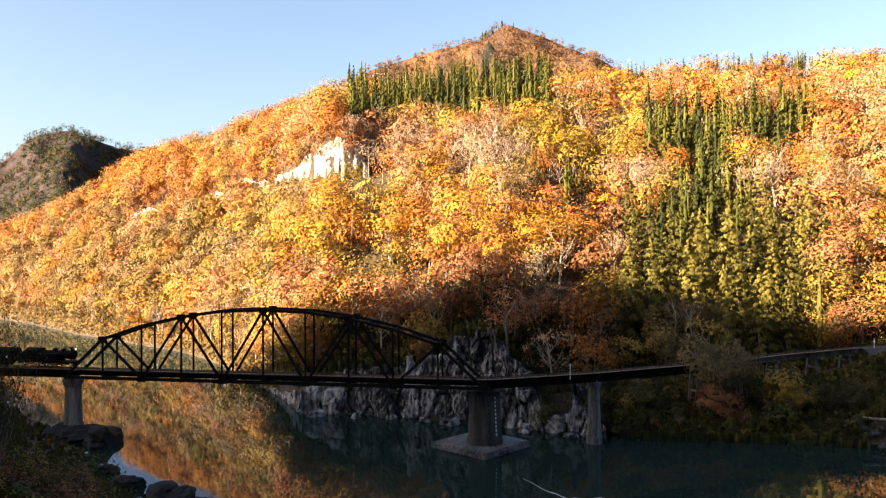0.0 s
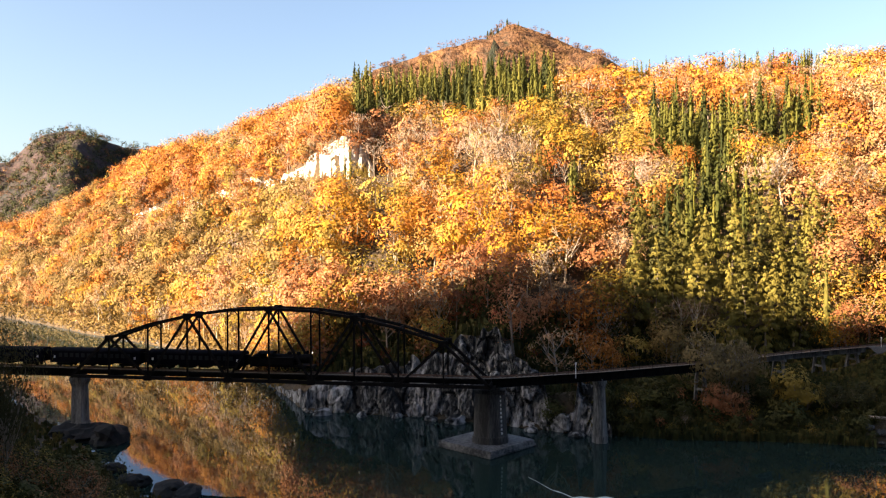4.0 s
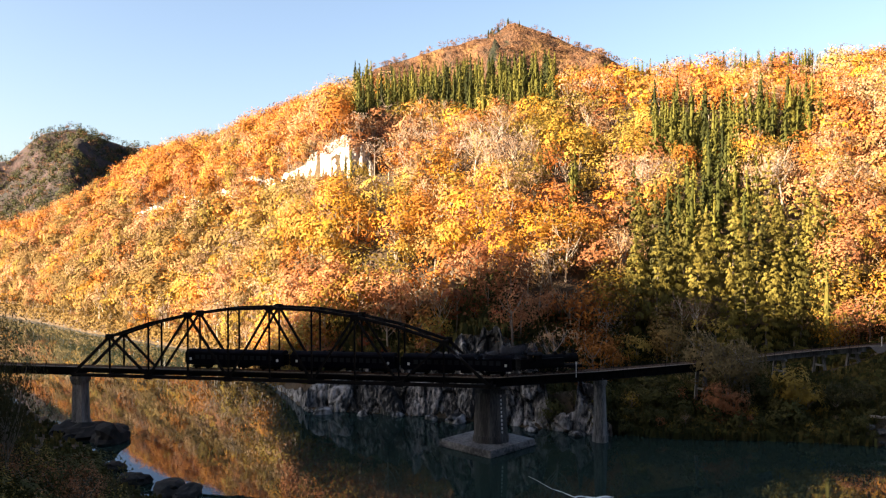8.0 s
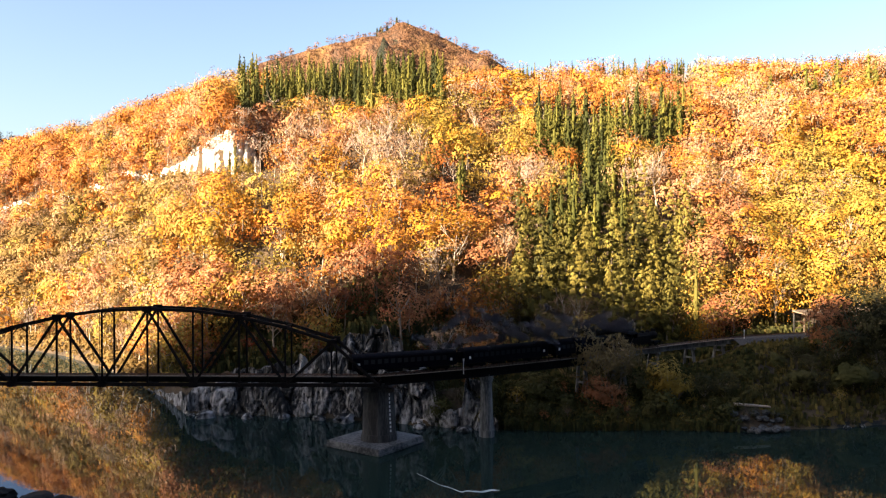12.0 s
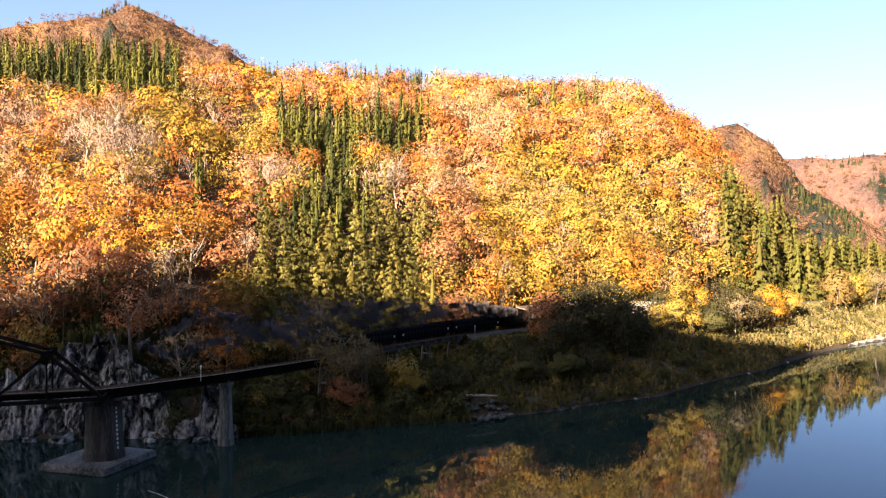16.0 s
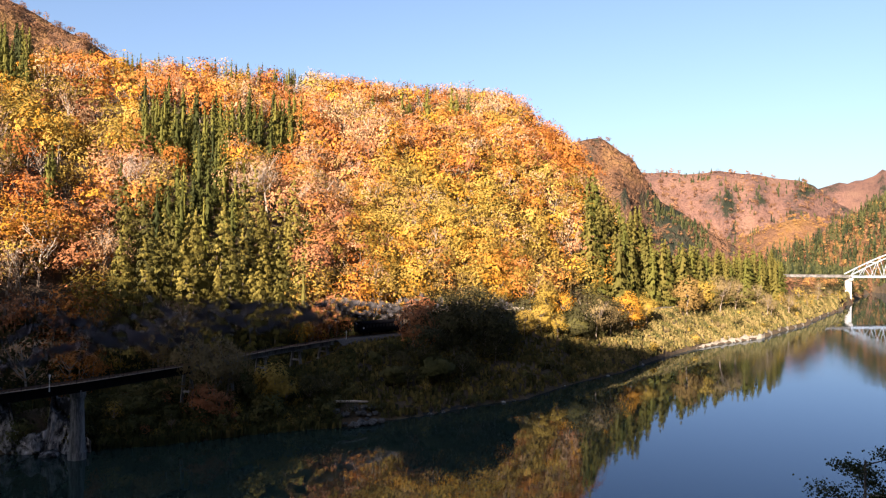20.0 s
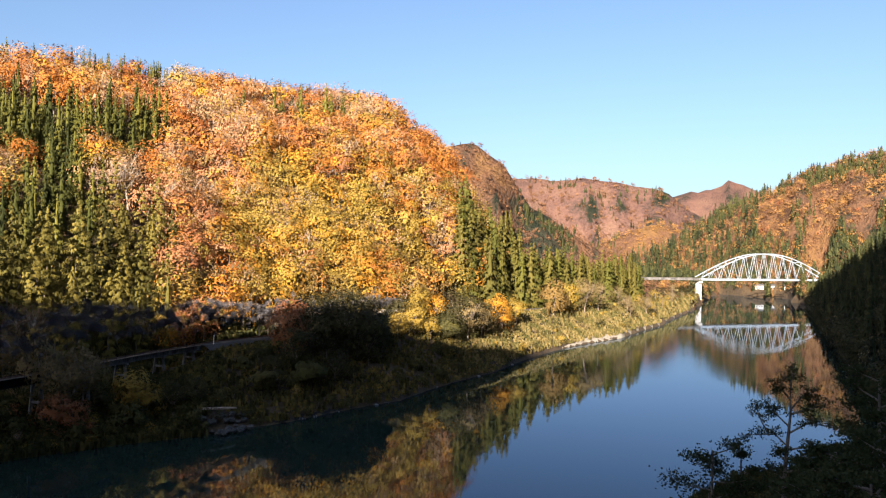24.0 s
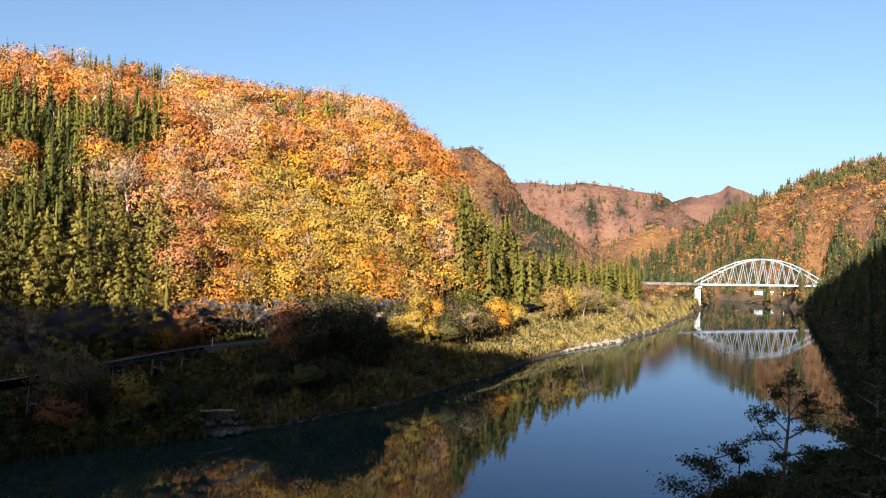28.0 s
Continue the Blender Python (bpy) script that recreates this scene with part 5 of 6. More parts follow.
def front_at(t):
    """How far the engine's front has come at t seconds."""
    if t < 9:
        return 1.4 + 11.3 * t if t < 2 else 24 + 12.55 * (t - 2)
    return 111.9 + 13.5 * (t - 9) if t < 15 else 193 + 13.9 * (t - 15) + 0.0846 * (t - 15) ** 2


# ---------------------------------------------------------------- smoke
def smoke_nodes(n, link, bsdf):
    t = noise_tex(n, link, 0.35, 3, 0.6)
    r = ramp(n, [(0.3, (0.055, 0.052, 0.057)), (0.7, (0.105, 0.1, 0.107))])
    link(t.outputs["Fac"], r.inputs[0])
    link(r.outputs[0], bsdf.inputs["Base Color"])
    bsdf.inputs["Roughness"].default_value = 1.0
    bsdf.inputs["Specular IOR Level"].default_value = 0.0
    thick = n.new("ShaderNodeAttribute")
    thick.attribute_name = "tone"
    fade = n.new("ShaderNodeMath")
    fade.operation = "MULTIPLY"
    fade.inputs[1].default_value = 0.7
    link(thick.outputs["Fac"], fade.inputs[0])
    link(fade.outputs[0], bsdf.inputs["Alpha"])


SMOKE = material("coal_smoke", smoke_nodes)
sg = np.random.default_rng(5)
PUFFS = []
puff_meshes = []
for v in range(3):
    # wisps: discs that thin out towards their rims
    V, F, T = [], [], []
    for i in range(22):
        c = Vector((float(np.clip(sg.normal(0, 2.6), -7, 7)), float(sg.uniform(-0.35, 0.35)), float(sg.uniform(-0.4, 0.4))))
        nm = Vector(sg.normal(0, 1, 3) + np.array((0, -0.8, 0.3))).normalized()
        side_ = nm.orthogonal().normalized()
        over_ = nm.cross(side_)
        rd = sg.uniform(0.8, 1.15)
        base = len(V)
        V.append(c)
        for j in range(9):
            a_ = j * 2 * math.pi / 9
            V.append(c + (side_ * math.cos(a_) + over_ * math.sin(a_)) * rd * sg.uniform(0.8, 1.2))
        F += [(base, base + 1 + j, base + 1 + (j + 1) % 9) for j in range(9)]
        T += [1.0] + [0.0] * 9
    puff_meshes.append(quick_mesh("smoke_puff", np.array(V), np.array(F), [SMOKE], tone=np.array(T)))
for k in range(112):
    ob = new("smoke_puff", puff_meshes[k % 3])
    tagged(ob, "drifting puff of dark grey coal smoke above the railway", "smoke", "smoke puffs", "stuff")
    PUFFS.append((ob, 7.4 + k * 0.109, sg.uniform(0, 1, 6)))


def puff_rows(k, t0, u):
    """A puff rides inside the first coach until the engine's blast lifts it over the line, where it hangs and drifts."""
    coach_s = lambda t: front_at(t) + OFFSETS[1]
    rows, t = [], 0.0
    leave = t0
    rise = 0.2 + (6.5 if t0 < 13 else 4.5) * u[0] ** 1.4
    while t <= 28.001:
        if t < leave:
            s, z, side = coach_s(t), 2.15, 0.0
        else:
            a = t - leave
            ride = 1 - math.exp(-a / 0.7)
            s = coach_s(leave) + 25.0 * (1 - math.exp(-a / 0.4)) + 3.0 * u[1] * min(a, 1.5) - 0.25 * a
            lift, slow = 1 - math.exp(-a / 0.35), 1 - math.exp(-a / 2.6)
            z, side = 2.15 + 2.3 * lift + rise * slow + (0.16 * u[2] - 0.05) * a, (u[3] - 0.4) * 7.0 * ride - 0.35 * (u[5] - 0.25) * max(0.0, a - 2.0)
        p = along(s, z, side)
        d = on_track(s)[1]
        tilt = 0 if t < leave else (u[4] - 0.5) * 80 * (1 - math.exp(-(t - leave) / 1.2))
        rows.append((t, pose(p.x, p.y, p.z, 0, tilt, math.degrees(math.atan2(d.y, d.x)))))
        t += 0.5
    return rows

# ---------------------------------------------------------------- rocks
def blocky(p, scale, amount):
    """Relief of broken rock: each block stands proud by its own amount, with finer roughness."""
    q = Vector(p) * scale
    d, pts = noise.voronoi(q)
    d2, pts2 = noise.voronoi(q * 2.6)
    crack = -0.75 * max(0.0, 1 - (d[1] - d[0]) / 0.16) - 0.22 * max(0.0, 1 - (d2[1] - d2[0]) / 0.2)
    return amount * (noise.noise(pts[0] * 5.1) * 1.2 + 0.4 * noise.noise(pts2[0] * 3.7) + crack)


def rock_wall(name, label, az0, az1, foot, base, height, lean, step, mat, scale=0.3, amount=1.3, back=7.0):
    """A cliff along bearings az0 to az1: its foot at range foot(az) and height base(az), rising height(az)."""
    r_mid = foot((az0 + az1) / 2)
    n = max(8, int(radians(az1 - az0) * r_mid / step))
    rows = max(6, int(max(height(az0 + (az1 - az0) * k / 20) for k in range(21)) / step))
    verts = []
    for i in range(n + 1):
        az_ = az0 + (az1 - az0) * i / n
        a = radians(az_)
        out = Vector((math.sin(a), math.cos(a), 0))
        for j in range(rows + 2):
            t = min(j, rows) / rows
            h = height(az_) * (1 + (0.16 if mat == ROCK else 0.06) * noise.noise(Vector((az_ * 1.3, 3.1, 0))))
            p = out * (foot(az_) + lean * h * t) + Vector((0, 0, base(az_) + h * t))
            if j > rows:
                p += out * back - Vector((0, 0, 1.5))
            else:
                sway = Vector((p.x, p.y, p.z * (0.55 if mat == ROCK else 0.3)))
                p -= out * blocky(sway, scale, amount)
                p.z += (0.5 if mat == ROCK else 0.05) * blocky(sway + Vector((31, 7, 2)), scale, amount) * (0.3 + t)
            verts.append(p)
    m = rows + 2
    faces = [(i * m + j, (i + 1) * m + j, (i + 1) * m + j + 1, i * m + j + 1) for i in range(n) for j in range(m - 1)]
    ob = new(name, mesh_of(name, verts, faces, mat))
    return tagged(ob, label, "cliff", kind="structure")


def boulder(x, y, z, size, label, gen, group="boulders", mat=None):
    bm = bmesh.new()
    bmesh.ops.create_icosphere(bm, subdivisions=3, radius=1.0)
    off = Vector(gen.uniform(-50, 50, 3))
    for v in bm.verts:
        q = v.co * 1.1 + off
        _, pts = noise.voronoi(q)
        v.co *= 0.85 + 0.35 * noise.noise(pts[0] * 3.3) + 0.14 * noise.noise(q * 3) + 0.07 * noise.noise(q * 7)
        v.co.z *= 0.75
    e = part("boulder", bm, mat or ROCK, None)
    e.matrix_basis = Matrix.LocRotScale((x, y, z), Euler((0, 0, gen.uniform(0, 6.28))), Vector(size))
    return tagged(e, label, "boulder", group)


gen = np.random.default_rng(3)
low_h = table("-14:1.4 -12.5:2.5 -11.3:4.2 -10:6.5 -8:9.5 -6:11 -2:13 0:15 1:19 4.4:19 5:14 7:12 7.5:5 9.3:5 9.6:11 10.7:10 11:4 12.5:2")
rock_wall("cliff_low", "broken grey rock cliff rising from the river under the bridge", -13.6, 12.0, lambda a: float(far_shore(a)) - 2.0, lambda a: -0.8, lambda a: float(low_h(a)), 0.16, 0.42, ROCK, 0.26, 1.5)
rock_wall("rock_ledge", "low pale rock ledge at the river's edge", -29, -13.2, lambda a: float(far_shore(a)) - 1.0, lambda a: -0.6, lambda a: 1.4 + 1.2 * noise.noise(Vector((a, 0, 0))), 1.2, 1.0, ROCK, 0.4, 0.8)


def hill_cliff(name, label, step_):
    """A rock face before a step of the hillside."""
    spots, foot, tall = step_
    reach = lambda a: float(np.interp(a, spots, foot)) - 0.6
    base = lambda a: float(bare_land(math.sin(radians(a)) * reach(a), math.cos(radians(a)) * reach(a))) - 1.5
    return rock_wall(name, label, spots[0], spots[-1], reach, base, lambda a: float(tall(a)) * (1 + 0.08 * noise.noise(Vector((a * 3.1, 0, 0)))) + 1.8, 0.25, 0.6, CLIFF, 0.3, 0.75, 5.0)


for step_, name, label in zip(STEPS, ("cliff_white", "cliff_white_middle", "cliff_white_left", "cliff_white_right", "cliff_grey_right"),
                              ("tall pale limestone face high on the wooded hillside", "smaller pale rock face among autumn trees", "low broken band of pale rock among trees", "narrow white rock face on the hillside", "grey crags between the trees of the slope")):
    hill_cliff(name, label, step_)
    # trees and brush that grow to the brink of the face
    spots, foot, tall = step_
    n_ = int(5.5 * (spots[-1] - spots[0]))
    ba_ = np.repeat(np.linspace(spots[0], spots[-1], n_), 2) + gen.normal(0, 0.06, 2 * n_)
    br_ = np.interp(ba_, spots, foot) + np.tile((3.4, 6.5), n_) + gen.uniform(-0.8, 1.4, 2 * n_)
    bx_, by_ = polar(ba_, br_)
    for k_, sort_ in enumerate(("tan", "orange", "rust")):
        forest("brink_trees", sort_, np.stack([bx_, by_, land(bx_, by_) - 0.8], 1)[k_::3], gen.uniform(4.5, 8.5, len(bx_[k_::3])), 200, "low autumn trees on the brink of the rock face", gen, 2, 0.9)

# rocks by the left pier and along the near shore
for az_, r_, s_, lab in ((-25.3, 163, (6.5, 5, 3.4), "dark boulder at the foot of the bridge pier"), (-24.1, 158, (5.5, 4, 4.2), "dark rounded river rock beside the pier"), (-26.4, 167, (5, 5, 3.0), "dark boulder at the foot of the bridge pier"),
                         (-22.7, 127, (3.4, 2.4, 2.4), "dark boulder on the near shore"), (-20.3, 121, (4.6, 2.6, 2.2), "flat dark river rock on the near shore"), (-19.0, 118, (3.4, 2.2, 1.7), "flat dark river rock on the near shore"),
                         (-23.9, 136, (2.4, 2, 1.6), "dark boulder on the near shore")):
    bx, by = polar(az_, r_)
    boulder(float(bx), float(by), 0.3, s_, lab, gen, mat=DARK_ROCK)
for k in range(9):
    az_ = gen.uniform(-13, 11.5)
    bx, by = polar(az_, float(far_shore(az_)) - gen.uniform(2.2, 4.2))
    s_ = gen.uniform(0.7, 2.2)
    boulder(float(bx), float(by), 0.1, (s_ * 1.3, s_, s_), "grey rock fallen at the foot of the cliff", gen)
for k in range(16):
    az_ = gen.uniform(33, 62)
    bx, by = polar(az_, float(far_shore(az_)) + gen.uniform(-1.0, 1.5))
    s_ = gen.uniform(0.3, 0.8)
    boulder(float(bx), float(by), 0.1, (s_ * 1.4, s_, s_ * 0.8), "small pale stone at the water's edge", gen, "shore stones", ROCK)

# pale gravel beaches; the shaded edge is coloured near black for its shade
for name, az0, az1, w0, w1 in (("beach", 55.0, 64.4, 0.2, 7.5), ("gravel_edge", 33.0, 39.5, 0.1, 1.0)):
    n, v = 120, []
    for i in range(n + 1):
        az_ = az0 + (az1 - az0) * i / n
        wide = max(-0.6, w0 + (w1 - w0) * math.sin(math.pi * i / n) ** 0.9 * (1 + 0.7 * noise.noise(Vector((i * 0.11, 0, 0)))) + 1.2 * noise.noise(Vector((i * 0.31, 5, 0))))
        for j in range(6):
            d_ = -1.2 + (wide + 1.2) * j / 5
            bx, by = polar(az_, float(far_shore(az_)) + d_)
            gz = float(land(bx, by))
            v.append((float(bx), float(by), max(gz + 0.08, -0.25 + 0.1 * j) + 0.1 * noise.noise(Vector((bx * 0.4, by * 0.4, 0)))))
    f = [(i * 6 + j, i * 6 + j + 1, i * 6 + j + 7, i * 6 + j + 6) for i in range(n) for j in range(5)]
    tagged(new(name, mesh_of(name, v, f, PEBBLE if name == "beach" else DARK_ROCK, True)), "pale gravel shore along the river", "beach", kind="structure")

# driftwood and its rock heap on the far bank, and a foam streak on the water
lx, ly = polar(30.0, 163.4)
log = thing("driftwood_log", "pale stranded log lying on the bank", "log")
bm = bmesh.new()
lz = float(land(lx, ly))
tube(bm, [(lx - 3.6, ly + 1.0, lz + 2.2), (lx, ly, lz + 2.0), (lx + 3.4, ly - 0.6, lz + 1.7)], [0.26, 0.3, 0.2], 8)
part("trunk", bm, PALE_BARK, log)
for k in range(34):
    bx, by = lx + gen.uniform(-4, 4.5), ly + gen.uniform(-6.5, 0.5)
    s_ = gen.uniform(0.45, 1.0)
    boulder(float(bx), float(by), max(float(land(bx, by)), 0.0) + 0.5, (s_ * 1.2, s_, s_ * 0.9), "grey rock of the heap under the log", gen, "rocks under the log", HEAP_ROCK)

# a streak of foam drifting below the pier
FOAM = surface("river_foam", (0.3, 0.31, 0.3), (0.7, 0.7, 0.68), 0.8, 1.6, relief=0.3, distance=0.03)
fv, ff = [], []
for i in range(41):
    t = i / 40
    cx, cy = 12.4 + 11.2 * t, 120.3 - 10.2 * min(1, t * 2.0) ** 0.8 + 0.9 * noise.noise(Vector((t * 6, 0, 0)))
    w_ = (0.12 + 0.4 * t) * (0.8 + 0.5 * noise.noise(Vector((t * 17, 4, 0)))) * min(1, 12 * (1 - t) + 0.1)
    fv += [(cx, cy - w_, 0.012), (cx, cy, 0.05), (cx, cy + w_, 0.012)]
for i in range(40):
    ff += [(i * 3, i * 3 + 3, i * 3 + 4, i * 3 + 1), (i * 3 + 1, i * 3 + 4, i * 3 + 5, i * 3 + 2)]
tagged(new("foam", mesh_of("foam", fv, ff, FOAM, True)), "thin curling streak of white foam on the river", "foam", kind="stuff")

# ---------------------------------------------------------------- plants of the banks and the terrace
pg = np.random.default_rng(21)


def shrub_rows(n, az0, az1, d0, d1, h0, h1, sorts, label, leaves=150, group="bushes along the bank"):
    """Bushes at distances d0 to d1 behind the far shore."""
    for k in range(n):
        az_ = pg.uniform(az0, az1)
        rr = float(far_shore(az_)) + pg.uniform(d0, d1)
        bx, by = polar(az_, rr)
        plant(sorts[pg.integers(len(sorts))], float(bx), float(by), pg.uniform(h0, h1), pg, label, "bush", group, leaves, pg.uniform(0.8, 1.2), clump=1.3)


def shrub_mass(n, az0, az1, d0, d1, h0, h1, sorts, name, label, leaves=170):
    """Countless bushes farther off, one mesh for each kind."""
    az_ = pg.uniform(az0, az1, n)
    bx, by = polar(az_, far_shore(az_) + pg.uniform(d0, d1, n))
    for k, sort_ in enumerate(sorts):
        at_ = np.stack([bx, by, land(bx, by) - 0.15], 1)[k::len(sorts)]
        forest(name, sort_, at_, pg.uniform(h0, h1, len(at_)), leaves, label, pg, 2, 1.1)


# Willow leaves darkened as well, to deepen the shade on the banks.
LEAF["willow"] = foliage("leaves_willow_shaded", [(0.014, 0.017, 0.007), (0.034, 0.033, 0.013), (0.075, 0.06, 0.022)], 0.2)
LEAF["bare"] = foliage("leaves_withered", [(0.07, 0.055, 0.025), (0.15, 0.11, 0.05), (0.24, 0.18, 0.085)], 0.2)
LEAF["alder"] = foliage("leaves_alder", [(0.02, 0.026, 0.01), (0.045, 0.052, 0.018), (0.08, 0.08, 0.03)], 0.3)

DRY_GRASS = foliage("yellow_grass", [(0.028, 0.034, 0.01), (0.072, 0.068, 0.021), (0.125, 0.1, 0.034), (0.2, 0.15, 0.062)], 0.15, 0.06)
# dark willows that hide the line from the shed onwards, darkened for their shade
def bank_trees(rows):
    """Trees by bearing, distance behind the far shore, height, kind and label."""
    for az_, d_, h, sort_, lab in rows:
        bx, by = polar(az_, float(far_shore(az_)) + d_)
        plant(sort_, float(bx), float(by), h, pg, lab, "bush" if sort_ == "bush" else "tree", "trees on the terrace", 800, 0.95 if h > 9 else 1.1, clump=1.15)


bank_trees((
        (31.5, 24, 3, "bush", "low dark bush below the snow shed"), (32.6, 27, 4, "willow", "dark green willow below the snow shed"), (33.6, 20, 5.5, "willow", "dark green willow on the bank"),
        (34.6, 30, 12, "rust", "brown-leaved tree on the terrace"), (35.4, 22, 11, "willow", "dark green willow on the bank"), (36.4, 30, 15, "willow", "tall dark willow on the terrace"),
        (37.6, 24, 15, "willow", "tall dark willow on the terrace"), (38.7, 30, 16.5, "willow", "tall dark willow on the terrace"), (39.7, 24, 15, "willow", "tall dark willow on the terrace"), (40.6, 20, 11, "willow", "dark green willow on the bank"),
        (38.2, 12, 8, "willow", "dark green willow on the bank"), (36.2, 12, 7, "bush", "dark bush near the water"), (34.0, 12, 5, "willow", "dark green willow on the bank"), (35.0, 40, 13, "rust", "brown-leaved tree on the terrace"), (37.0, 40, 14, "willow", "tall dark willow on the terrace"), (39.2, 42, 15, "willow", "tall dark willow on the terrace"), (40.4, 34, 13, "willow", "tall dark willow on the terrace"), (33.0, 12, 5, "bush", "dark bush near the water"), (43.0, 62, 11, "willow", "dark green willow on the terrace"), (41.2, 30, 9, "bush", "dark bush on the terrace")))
# smaller trees of the open terrace
bank_trees((
        (42.8, 40, 8, "olive", "small yellow-green tree on the terrace"), (44.0, 42, 9, "olive", "small yellow-green tree on the terrace"), (45.2, 36, 8, "olive", "small yellow-green tree on the terrace"),
        (46.4, 34, 9, "bush", "dark bush on the terrace"), (47.4, 36, 16, "willow", "brown willow on the terrace, coloured darker for its shade"), (48.4, 36, 14, "willow", "brown willow on the terrace, coloured darker for its shade"), (46.8, 30, 12, "willow", "brown willow on the terrace, coloured darker for its shade"), (50.6, 34, 9, "yellow", "golden tree on the terrace"), (51.6, 40, 11, "olive", "small yellow-green tree on the terrace"), (45.6, 52, 12, "yellow", "golden tree on the terrace"), (44.2, 58, 13, "olive", "yellow-green tree on the terrace"), (48.0, 28, 14, "bare", "grey-brown half-bare willow on the terrace"), (49.0, 30, 12, "bare", "grey-brown half-bare willow on the terrace"), (49.4, 36, 11, "willow", "dark green willow on the terrace"), (50.3, 44, 12, "yellow", "golden tree on the terrace"),
        (54.4, 38, 16, "brown", "golden-brown tree standing on the grassy terrace"), (55.4, 40, 14, "olive", "golden-brown tree standing on the grassy terrace"), (56.6, 34, 17, "bare", "grey-green tree with pale trunks on the terrace"), (57.6, 32, 15, "bare", "grey-green tree with pale trunks on the terrace")))
# trees before the viaduct
bank_trees((
        (18.3, 10, 15, "bare", "grey leafless tree before the viaduct"), (19.8, 8, 13, "bare", "grey leafless tree before the viaduct"), (20.9, 9, 14, "bare", "grey leafless tree before the viaduct"), (19.2, 5, 7, "rust", "brown-leaved bush on the bank"), (20.4, 5, 6, "rust", "brown-leaved bush on the bank"),
        (24.0, 8, 9, "olive", "yellow-leaved tree below the viaduct"), (25.0, 7, 7, "olive", "yellow-leaved bush below the viaduct"), (26.8, 9, 6, "willow", "dark green bush below the viaduct"), (28.2, 10, 6, "willow", "dark green bush below the viaduct")))
shrub_rows(40, 12.3, 31, 1.5, 16, 2.0, 4.0, ("bush", "bush", "willow"), "dark green bush on the river bank")
shrub_rows(34, 12.3, 32, -0.4, 3, 1.2, 2.6, ("bush", "bush", "willow", "olive"), "dark bush hanging over the water's edge", 110)
shrub_rows(30, 31, 44, -0.6, 3, 1.2, 2.6, ("bush", "willow", "bush"), "dark bush hanging over the water's edge", 110)
shrub_rows(18, 43, 52, -0.2, 4, 1.0, 2.2, ("bush", "willow", "olive"), "dark bush hanging over the water's edge", 110)
shrub_rows(46, 31, 48.5, 2, 60, 2.0, 4.8, ("bush", "willow", "bush", "olive"), "dark green bush on the river bank")
shrub_mass(130, 46, 64, 4, 62, 1.0, 3.8, ("bush", "olive", "willow", "bare"), "terrace_bushes", "yellow-green bushes on the grassy terrace")
shrub_mass(44, -31, -13, 1, 24, 2.0, 5.5, ("brown", "tan", "brown", "orange"), "shore_bushes", "olive-brown bushes above the lit shore")
shrub_rows(22, -12, 12, 8, 16, 3, 6, ("rust", "bush", "olive", "red"), "brown-leaved bush on the cliff top", group="bushes on the cliff")

shrub_rows(34, 12.3, 29, 1, 14, 2.4, 5.0, ("bush", "olive", "bush", "bare", "bush"), "green bush on the bank below the viaduct")
shrub_rows(16, 7, 11.5, 0, 6, 3, 6, ("bush", "willow"), "dark bush at the foot of the cliff")
shrub_rows(30, 12.3, 24, 0.5, 22, 1.6, 3.6, ("bush", "willow", "bush", "rust"), "dark green bush on the river bank")
# cedars behind the terrace
for k in range(170):
    az_ = pg.uniform(47.2, 60.6)
    track_r = 225 + (az_ - 34) * 6.4 if az_ < 45 else np.interp(az_, [45, 50, 54, 57, 61], [286, 325, 362, 398, 440])
    rr = float(track_r) + pg.uniform(7, 34 if az_ > 50 else 48)
    bx, by = polar(az_, rr)
    plant("larch" if pg.uniform() < 0.6 else "cedar", float(bx), float(by), float(np.interp(az_, [47.6, 50, 55, 58, 60.4], [33, 31, 27, 25, 23])) * pg.uniform(0.78, 1.12), pg, "tall green cedar in the row behind the railway", "tree", "cedars behind the railway", 620, 1.35, clump=1.35)

for k in range(5):
    az_ = -7.7 + 0.42 * k
    rr = slope_at(az_, 5.1) - 7.0
    bx, by = polar(az_, rr)
    plant("larch" if k < 2 else "olive", float(bx), float(by), (15, 17, 12, 11, 9)[k], pg, "yellow-green creeper-clad tree before the white rock face", "tree", "trees before the white cliff", 420, 1.1 if k < 2 else 0.7)
# the near bank: a thicket that falls away towards the water
thicket = table("-36:-3.2 -30:-3.6 -28.2:-6.4 -26.6:-9.2 -24.9:-12.3 -23.8:-13.7 -22.9:-15.4 -21.5:-18")
for k in range(150):
    az_ = pg.uniform(-34, -20.6)
    rr = pg.uniform(34, min(116, float(near_shore(az_)) * 0.95))
    bx, by = polar(az_, rr)
    top = float(thicket(az_ - 0.9)) - pg.uniform(0.2, 1) ** 1.5 * 7
    h = min(36 + rr * math.tan(radians(top)) - float(land(bx, by)), 6.5)
    if h > 0.9:
        plant(("bush", "willow", "rust", "willow", "bush", "olive", "willow")[pg.integers(7)], float(bx), float(by), h, pg, "tangled autumn bush on the near bank", "bush", "bushes on the near bank", 520, 1.15, clump=0.62)
for k in range(15):
    az_ = -30.3 - 0.3 * k
    rr = 96 + 6 * (k % 4)
    bx, by = polar(az_, rr)
    h = 36 + rr * math.tan(radians(-3.9 - 1.3 * (k % 3))) - float(land(bx, by))
    plant("willow", float(bx), float(by), h, pg, "dark leafy tree on the near bank beside the line", "tree", "trees on the near bank", 1300, 0.42, clump=0.5)
